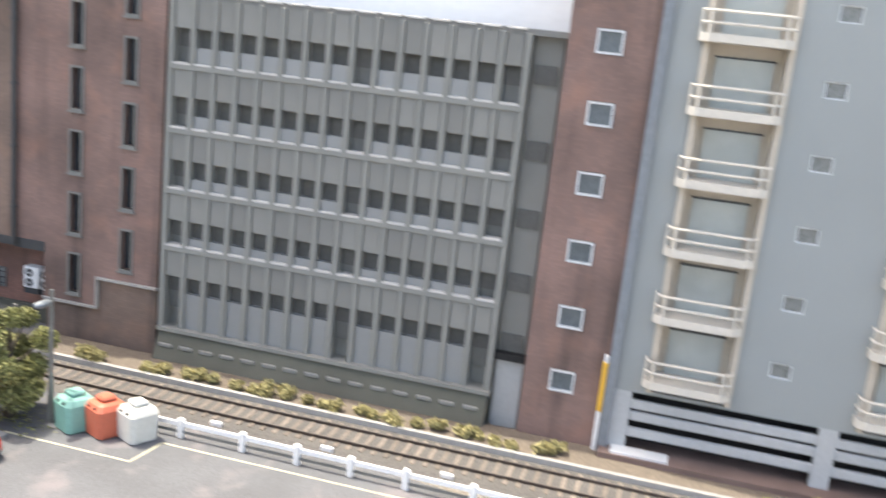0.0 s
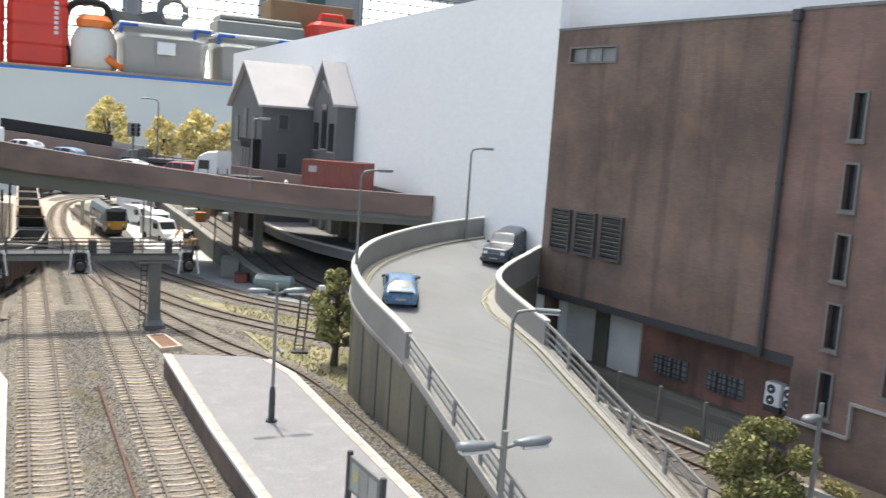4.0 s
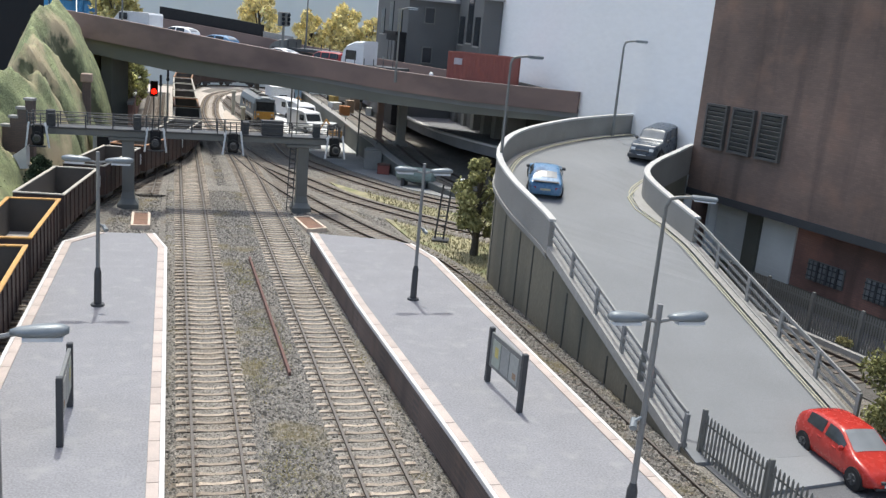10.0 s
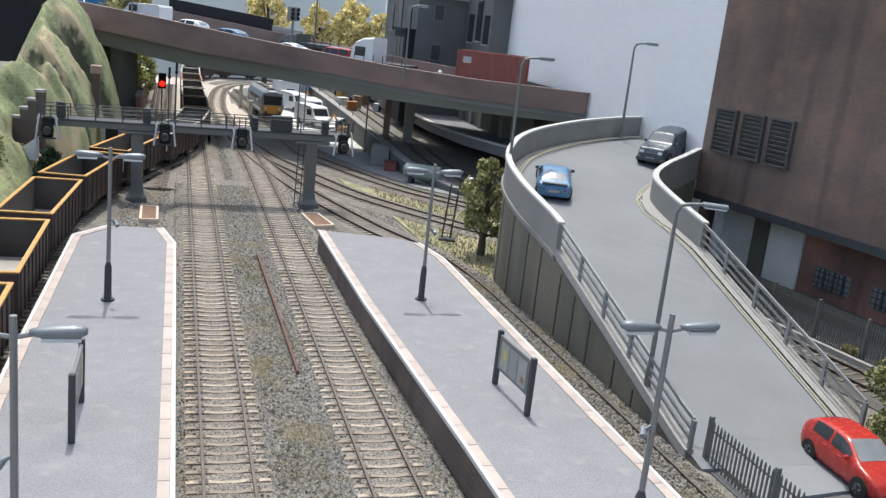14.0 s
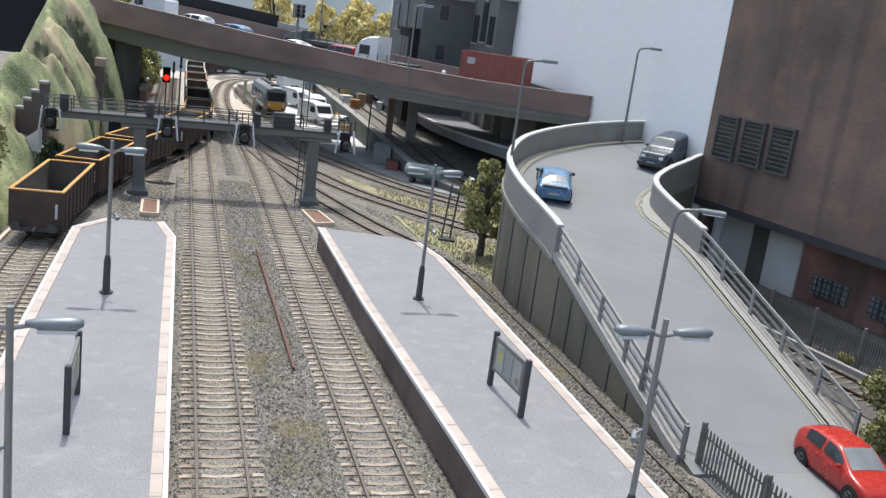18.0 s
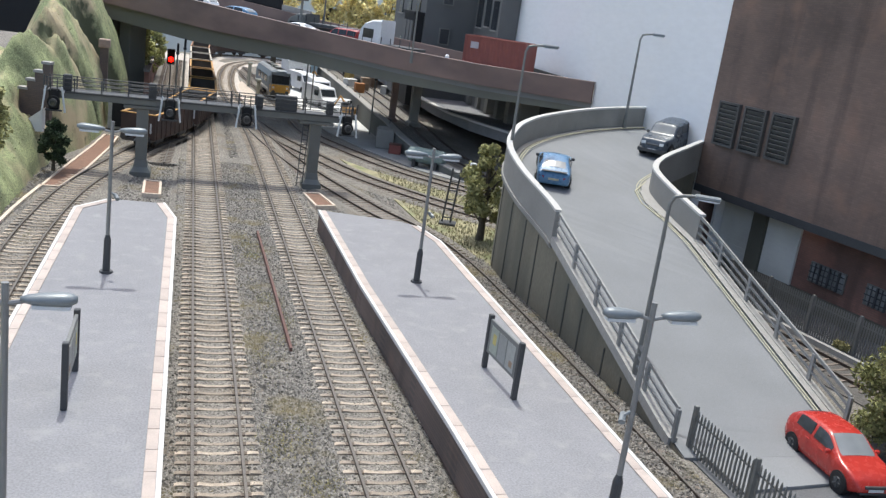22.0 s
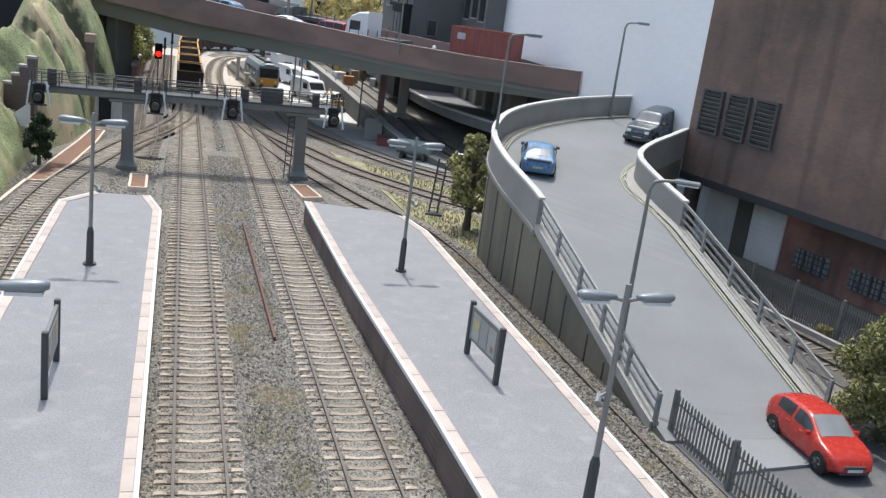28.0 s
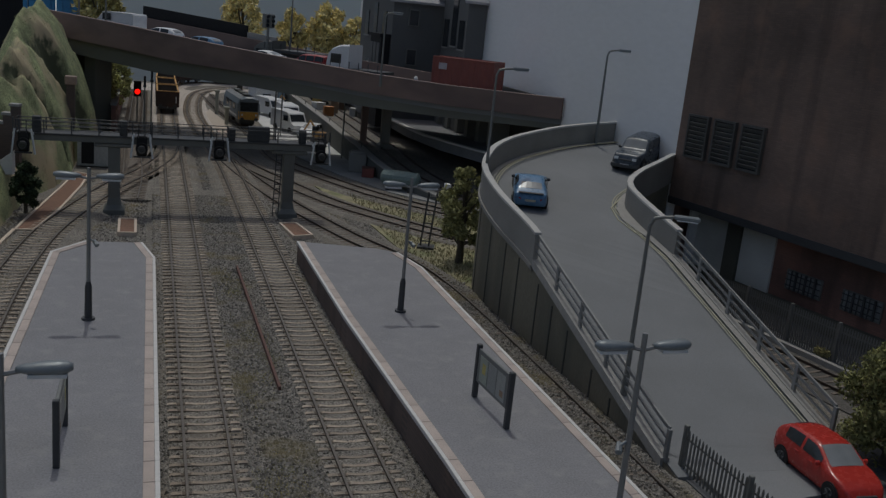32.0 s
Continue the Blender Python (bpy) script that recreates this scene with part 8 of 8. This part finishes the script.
def jerrycan(x, y, w, h, label):
    t = thing("fuel_can", x, y, 24.6, 0, label, "fuel can", "fuel cans")
    bm = bmesh.new()
    rings = []
    for z, k in ((0, 0.9), (1.2, 1), (h * 0.22, 1), (h * 0.25, 0.95), (h * 0.28, 1), (h * 0.47, 1), (h * 0.5, 0.95), (h * 0.53, 1), (h * 0.72, 1), (h * 0.75, 0.95), (h * 0.78, 1), (h * 0.94, 1), (h, 0.82)):
        rings.append([(sx * w / 2 * k, sy * 7 * k, z) for sx, sy in ((-1, -0.7), (-0.8, -1), (0.8, -1), (1, -0.7), (1, 0.7), (0.8, 1), (-0.8, 1), (-1, 0.7))])
    loft(bm, rings)
    part("body", bm, JERRY, t, "ribbed red plastic body")
    bm = bmesh.new()
    tube(bm, (-w * 0.3, 0, h), (-w * 0.25, 0, h + 3), 0.7, n=8)
    tube(bm, (-w * 0.25, 0, h + 3), (w * 0.2, 0, h + 3), 0.7, n=8)
    tube(bm, (w * 0.2, 0, h + 3), (w * 0.25, 0, h), 0.7, n=8)
    part("handle", bm, JERRY, t)
    bm = bmesh.new()
    tube(bm, (w * 0.38, 0, h - 1), (w * 0.38, 0, h + 2.4), 1.6, n=12)
    part("cap", bm, BLACK, t)
    bm = bmesh.new()
    for k in range(7):
        box(bm, w * 0.3 - 0.6, w * 0.3 + 0.6, -7.12, -7.0, h * 0.4 + k * 1.5, h * 0.4 + 1.0 + k * 1.5)
    part("lettering_bars", bm, LOUVRE, t, "pale raised lettering bars")


jerrycan(4.0, 322, 17.5, 25, "red ribbed plastic fuel can on the shelf")
jerrycan(-13.5, 322, 16.5, 25, "red ribbed plastic fuel can on the shelf")
jerrycan(104.5, 336, 18, 25, "red plastic fuel can at the end of the shelf")
t = thing("sprayer_bottle", 20.5, 318, 24.6, 0, "white and orange sprayer bottle with a black hose", "bottle")
bm = bmesh.new()
loft(bm, [[(r * math.cos(q), r * 0.8 * math.sin(q), z) for q in [j * math.pi / 8 for j in range(16)]] for z, r in ((0, 6.4), (1, 7), (9, 7), (12.5, 5.4), (13.5, 4.6))])
part("body", bm, mat("bottle_white", (0.66, 0.65, 0.6), 0.35), t, "translucent white body", smooth=True)
bm = bmesh.new()
loft(bm, [[(r * math.cos(q), r * 0.8 * math.sin(q), z) for q in [j * math.pi / 8 for j in range(16)]] for z, r in ((13.4, 5.4), (15.5, 5.6), (17.2, 4.0))])
part("collar", bm, mat("bottle_orange", (0.8, 0.2, 0.04), 0.4), t, "orange collar")
bm = bmesh.new()
hp = [(-7, 0, 1), (-8.6, 0, 10), (-8, 0, 18), (-4, 0, 21), (3, 0, 20.5), (5, 0, 15)]
hl = smoothline(hp, 1.2)
rings = []
for k, c in enumerate(hl):
    d = (hl[min(k + 1, len(hl) - 1)] - hl[max(k - 1, 0)]).normalized()
    side = Vector((d.z, 0, -d.x))
    rings.append([tuple(Vector(c) + side * 1.1 * math.cos(q) + Vector((0, 1.1 * math.sin(q), 0))) for q in [j * math.pi / 4 for j in range(8)]])
loft(bm, rings)
part("hose", bm, BLACK, t, "thick black hose")
bm = bmesh.new()
tube(bm, (3.5, -4, 4), (7.5, -4.5, 1.4), 1.5, 0.8, 10)
tube(bm, (7.4, -4.5, 1.5), (9.2, -4.5, 1.5), 1.1, 1.1, 10)
part("nozzle", bm, MATS["bottle_orange"], t)


def clear_box(x, w, h, label):
    t = thing("storage_box", x, 322, 24.6, 0, label, "storage box", "clear storage boxes")
    CL = glass("clear_plastic", (0.66, 0.66, 0.64), 0.35, 1.06)
    CL.node_tree.nodes["Principled BSDF"].inputs["Transmission Weight"].default_value = 0.6
    bm = bmesh.new()
    loft(bm, [[(sx * w / 2 * k, sy * 12 * k, z) for sx, sy in ((-1, -0.9), (-0.95, -1), (0.95, -1), (1, -0.9), (1, 0.9), (0.95, 1), (-0.95, 1), (-1, 0.9))] for z, k in ((0, 0.92), (h - 1, 1.0), (h - 1, 1.04), (h, 1.04))])
    part("tub", bm, CL, t, "cloudy plastic tub")
    bm = bmesh.new()
    box(bm, -w * 0.54, w * 0.54, -12.8, 12.8, h, h + 1.4, 0.4)
    part("lid", bm, mat("lid_clear", (0.62, 0.64, 0.64), 0.3), t, "pale lid")
    for sx in (-0.42, 0.42):
        bm = bmesh.new()
        tube(bm, (w * sx - 2.5, -13, h + 0.5), (w * sx + 2.5, -13, h + 0.5), 0.55, n=8)
        tube(bm, (w * sx - 2.5, -13, h + 0.5), (w * sx - 2.7, -13, h - 2.4), 0.5, n=8)
        part("clip", bm, mat("clip_blue", (0.02, 0.12, 0.5), 0.4), t, "blue clip handle")
    bm = bmesh.new()
    box(bm, -2.8, 2.8, -12.9, -12.2, h * 0.45, h * 0.72)
    part("label_card", bm, WHITEPAINT, t)
    bm = bmesh.new()
    box(bm, -w * 0.42, w * 0.42, -9, 9, 0.5, h * 0.82, 0.6)
    part("contents", bm, mat("contents_brown", (0.36, 0.33, 0.29), 0.8, vary=0.6, scale=14, stain=(0.5, 0.2, 0.12), stain_scale=9), t)


clear_box(41.5, 27, 14.5, "clear plastic storage box with blue clips on the shelf")
clear_box(70.5, 24, 14, "clear plastic storage box with blue clips on the shelf")
t = thing("hose_coil", 44, 322, 40.6, 0, "grey coiled hose and pump lying on the storage box", "hose")
for k in range(4):
    bm = bmesh.new()
    loft(bm, [[((4.2 + 0.42 * math.cos(q)) * math.cos(a) + k * 0.6, -2 + k + 0.42 * math.sin(q), 5.5 + (5.0 - k * 0.5 + 0.42 * math.cos(q)) * math.sin(a)) for q in [j * math.pi / 3 for j in range(6)]] for a in np.linspace(0, 6.2, 24)])
    part("loop", bm, mat("hose_grey", (0.13, 0.15, 0.15), 0.5), t)
bm = bmesh.new()
box(bm, -3, 4, -3, 3, -0.4, 3.2, 0.5)
part("pump", bm, STEEL, t)
t = thing("tarpaulin", 33, 326, 40.6, 0, "dark folded sheet on the storage boxes", "sheet")
bm = bmesh.new()
loft(bm, [[(x, -8, -0.6), (x, 8, -0.6), (x, 6, z), (x, -6, z)] for x, z in ((-11, 1), (-7, 4), (0, 3), (6, 5), (11, 1.5))])
part("sheet", bm, mat("sheet_dark", (0.06, 0.065, 0.07), 0.7), t)
t = thing("tool_case", 74, 326, 40.1, 0, "grey tool case on the storage box", "case")
bm = bmesh.new()
box(bm, -15, 15, -8, 8, 0, 5, 0.5)
part("case", bm, STEEL, t)
bm = bmesh.new()
box(bm, -14, 14, -7, 7, 5, 7, 0.5)
part("lid", bm, STEEL, t)
t = thing("cardboard_stack", 100, 352, 24.6, 0, "brown cardboard and timber stacked at the shelf end", "stack")
for k in range(3):
    bm = bmesh.new()
    box(bm, -19 + k, 19 - k * 2, -8, 8, k * 11, k * 11 + 10.6, 0.3)
    part("carton", bm, mat("carton", (0.24, 0.16, 0.09), 0.85, vary=0.15, scale=8), t)

# window wall with mesh beyond the shelf
WY = 408
bm = bmesh.new()
wall_with_holes(bm, -30, 200, FLOORZ, 78, WY, 4, [(-12, 38, 20, 74), (44, 94, 20, 74), (140, 190, 20, 74)])
tagged(part("hall_wall_far", bm, mat("hall_paint", (0.3, 0.32, 0.33), 0.8)), "grey hall wall with tall windows", "wall", "", "structure")
for k, (x0, x1) in enumerate(((-12, 38), (44, 94), (140, 190))):
    w = thing("window_%d" % (k + 1), 0, 0, 0, 0, "tall bright window with a wire mesh guard", "window", "", "structure")
    bm = bmesh.new()
    for q in range(14):
        x = x0 + (x1 - x0) * q / 13
        tube(bm, (x, WY - 1.5, 20), (x, WY - 1.5, 74), 0.22, n=4)
    for q in range(14):
        z = 20 + 54 * q / 13
        tube(bm, (x0, WY - 1.5, z), (x1, WY - 1.5, z), 0.22, n=4)
    part("mesh_guard", bm, DARKSTEEL, w, "dark wire mesh")
    bm = bmesh.new()
    ring(bm, x0 + 1, x1 - 1, 21, 73, WY - 1, WY + 1, 1.6)
    part("window_frame", bm, LOUVRE, w)
bm = bmesh.new()
box(bm, -60, 230, 458, 459, -70, 100)
tagged(part("backdrop", bm, mat("bright_outdoors", (0.8, 0.82, 0.84), 0.9, emit=(0.92, 0.96, 1.0, 0.9))), "bright daylight outside the hall windows", "backdrop", "", "structure")
t = thing("steel_post", 116, 398, FLOORZ, 0, "dark green steel stanchion between the windows", "post")
bm = bmesh.new()
box(bm, -3.4, 3.4, -3, 3, 0, 150, 0.3)
part("shaft", bm, mat("stanchion_green", (0.03, 0.09, 0.09), 0.5), t)

# blue steel door at the left
t = thing("door_1", -32, 336, FLOORZ, 0, "blue painted steel door with bar handles", "door", "", "structure")
BLUEDOOR = mat("door_blue", (0.04, 0.25, 0.5), 0.45, vary=0.08, scale=6)
for x in (-4.2, 4.2):
    bm = bmesh.new()
    box(bm, x - 4.0, x + 4.0, -1, 1, 2, 148, 0.3)
    leaf = part("leaf", bm, BLUEDOOR, t)
    for q in range(3):
        bm = bmesh.new()
        box(bm, x - 3 + q * 2.4, x - 2.2 + q * 2.4, -1.5, -1, 6, 144)
        part("rib", bm, BLUEDOOR, leaf)
    bm = bmesh.new()
    tube(bm, (x - 4, -2.6, 81), (x + 3, -2.6, 80), 0.8, n=8)
    part("bar_handle", bm, STEEL, leaf)
bm = bmesh.new()
ring(bm, -8.6, 8.6, 2, 148, -1.2, 1.2, 1.2)
part("frame", bm, BLUEDOOR, t)
t = thing("plastic_netting", -21.4, 332, 24.6, 0, "roll of bright green plastic netting", "netting")
bm = bmesh.new()
for k in range(9):
    for q in range(24):
        a0, a1 = q * math.pi / 12, (q + 1) * math.pi / 12
        tube(bm, (2.2 * math.cos(a0), 2.2 * math.sin(a0), k * 2.4 + q * 0.1), (2.2 * math.cos(a1), 2.2 * math.sin(a1), k * 2.4 + (q + 1) * 0.1), 0.3, n=4)
for q in range(10):
    a = q * math.pi / 5
    tube(bm, (2.2 * math.cos(a), 2.2 * math.sin(a), 0), (2.2 * math.cos(a), 2.2 * math.sin(a), 21.6), 0.3, n=4)
part("roll", bm, mat("net_green", (0.02, 0.42, 0.2), 0.5), t)


# ---- moving goods train ----
WAGON_RIMS = [mat("rim_orange", (0.52, 0.28, 0.075), 0.6, vary=0.15, scale=150), mat("rim_rust", (0.33, 0.17, 0.085), 0.7, vary=0.2, scale=150), mat("rim_drab", (0.42, 0.39, 0.33), 0.7, vary=0.2, scale=150)]
WBODY = mat("wagon_brown", (0.055, 0.037, 0.032), 0.75, vary=0.25, scale=60, grain=0.12, stain=(0.095, 0.052, 0.038), stain_at=(0.5, 0.75), stain_scale=60)
WIN = mat("wagon_inside", (0.085, 0.075, 0.065), 0.85, vary=0.2, scale=60)
WFLOOR = mat("wagon_floor", (0.36, 0.34, 0.32), 0.9, vary=0.12, scale=60)
WL, WW, WB, WT = 7.9, 1.2, 0.75, 2.45


def wagon(rim):
    t = thing("open_wagon", 0, 0, 0, 0, "brown open box wagon with a %s top rim" % ("bright orange", "rusty", "drab")[rim], "wagon", "goods train wagons")
    h = WL / 2
    for x0, x1, y0, y1, nm in ((-WW, -WW + 0.12, -h, h, "side"), (WW - 0.12, WW, -h, h, "side"), (-WW + 0.12, WW - 0.12, -h, -h + 0.12, "end"), (-WW + 0.12, WW - 0.12, h - 0.12, h, "end")):
        bm = bmesh.new()
        box(bm, x0, x1, y0, y1, WB, WT)
        o = part(nm, bm, WBODY, t, "brown steel " + nm)
        bm = bmesh.new()
        if nm == "side":
            xi = x1 if x0 < 0 else x0
            box(bm, min(xi, xi + (0.012 if x0 < 0 else -0.012)), max(xi, xi + (0.012 if x0 < 0 else -0.012)), y0 + 0.13, y1 - 0.13, WB + 0.1, WT - 0.02)
        else:
            yi = y1 if y0 < 0 else y0
            box(bm, x0, x1, min(yi, yi + (0.012 if y0 < 0 else -0.012)), max(yi, yi + (0.012 if y0 < 0 else -0.012)), WB + 0.1, WT - 0.02)
        part("lining", bm, WIN, o)
        bm = bmesh.new()
        box(bm, x0 - 0.03, x1 + 0.03, y0 - 0.03, y1 + 0.03, WT, WT + 0.07, 0.015)
        part("rim", bm, WAGON_RIMS[rim], o, "%s painted rim" % ("orange", "rusty", "drab")[rim])
    for k in range(9):
        for s in (-1, 1):
            bm = bmesh.new()
            y = -h + 0.35 + k * (WL - 0.7) / 8
            box(bm, s * WW - 0.05, s * WW + 0.05, y - 0.05, y + 0.05, WB, WT - 0.02)
            part("stanchion", bm, WBODY, t)
    bm = bmesh.new()
    box(bm, -WW + 0.1, WW - 0.1, -h + 0.1, h - 0.1, WB, WB + 0.1)
    part("floor", bm, WFLOOR, t, "grey dusty floor")
    bm = bmesh.new()
    box(bm, -0.95, 0.95, -h - 0.1, h + 0.1, 0.55, WB)
    part("underframe", bm, DARKSTEEL, t)
    for s in (-1, 1):
        for sx in (-0.8, 0.8):
            bm = bmesh.new()
            tube(bm, (sx, s * h, 0.85), (sx, s * (h + 0.42), 0.85), 0.1, n=8)
            tube(bm, (sx, s * (h + 0.42), 0.85), (sx, s * (h + 0.5), 0.85), 0.22, n=12)
            part("buffer", bm, DARKSTEEL, t)
        bm = bmesh.new()
        for sx in (-0.14, 0.14):
            tube(bm, (WW * 0.75 + sx * 0.2, s * (h + 0.03), 1.2), (WW * 0.75 + sx * 0.2, s * (h + 0.03), 1.9), 0.03, n=5)
        part("grab_rail", bm, LOUVRE, t)
        bm = bmesh.new()
        tube(bm, (0, s * (h + 0.1), 0.75), (0, s * (h + 0.55), 0.7), 0.06, n=6)
        part("coupling", bm, LAMPGREY, t)
        for sx in (-1, 1):
            bm = bmesh.new()
            tube(bm, (sx * 0.62, s * 2.3, 0.43), (sx * 0.76, s * 2.3, 0.43), 0.43, n=16)
            w = part("wheel", bm, RAIL, t)
            bm = bmesh.new()
            box(bm, sx * 0.9 - 0.1, sx * 0.9 + 0.1, s * 2.3 - 0.75, s * 2.3 + 0.75, 0.35, 0.75, 0.04)
            part("axle_box", bm, DARKSTEEL, t)
    return t


RIMS = [0, 0, 0, 0, 0, 2, 2, 1, 2, 2, 1, 2, 2, 2, 1, 2, 2, 2, 2, 1, 2, 2, 2, 2]
PROTOS = [wagon(r) for r in (0, 1, 2)]
used = set()
TRAIN = []
for r in RIMS:
    if r not in used:
        used.add(r)
        TRAIN.append(PROTOS[r])
    else:
        TRAIN.append(copy_thing(PROTOS[r], Matrix()))

# the line that the train follows, from behind the platform to far beyond the bridge
ROUTE = smoothline([(-7.9, -95), (-7.9, -40), (-7.9, 4), (-7.9, 25), (-7.9, 38), (-7.75, 45), (-7.05, 53), (-5.55, 60.6), (-4.1, 66.5), (-2.0, 73), (-0.5, 80), (0, 87), (0, 110), (0.2, 135), (2.2, 147), (7, 152), (14, 153), (60, 153.5), (150, 154), (320, 154)], 0.5)
RS = [0.0]
for a_, b_ in zip(ROUTE, ROUTE[1:]):
    RS.append(RS[-1] + (b_ - a_).length)


def route_at(s):
    i = min(max(int(np.searchsorted(RS, s)) - 1, 0), len(ROUTE) - 2)
    f = (s - RS[i]) / (RS[i + 1] - RS[i])
    return ROUTE[i].lerp(ROUTE[i + 1], f)


S40 = RS[min(range(len(ROUTE)), key=lambda k: abs(ROUTE[k].y - 40.0) + abs(ROUTE[k].x + 7.8))]
# seconds and how far the last wagon's rear end has come past y = 40
TAIL = [(0, -92.0), (6.5, -57.2), (10, -37.6), (12, -26.8), (13, -21.5), (14, -16.2), (17, -0.5), (18, 4.7), (19, 9.9), (20, 15.0), (22, 25.4), (23, 30.4), (24, 35.3), (25, 40.0), (26, 44.3), (28, 52.4), (30, 60.6), (31, 64.7), (32, 68.8)]
PITCH = 9.1


# ---- what moves ----
def motions():
    ts = [0, 2, 4, 5.5, 7, 8, 9, 10, 11, 12, 13, 14, 15, 16, 17, 18, 19, 20, 21, 22, 23, 24, 25, 26, 27, 28, 29, 30, 31, 32]
    for k, w in enumerate(TRAIN):
        rows = []
        for t in ts:
            tail = S40 + float(np.interp(t, [a for a, _ in TAIL], [b for _, b in TAIL])) + 0.6 + WL / 2 + k * PITCH
            a, b = route_at(tail - 2.3), route_at(tail + 2.3)
            c, d = (a + b) / 2, b - a
            rows.append((t, pose(S * c.x, S * c.y, 0.0, 0, 0, math.degrees(math.atan2(d.y, d.x)) - 90)))
        walk(w, rows)


motions()
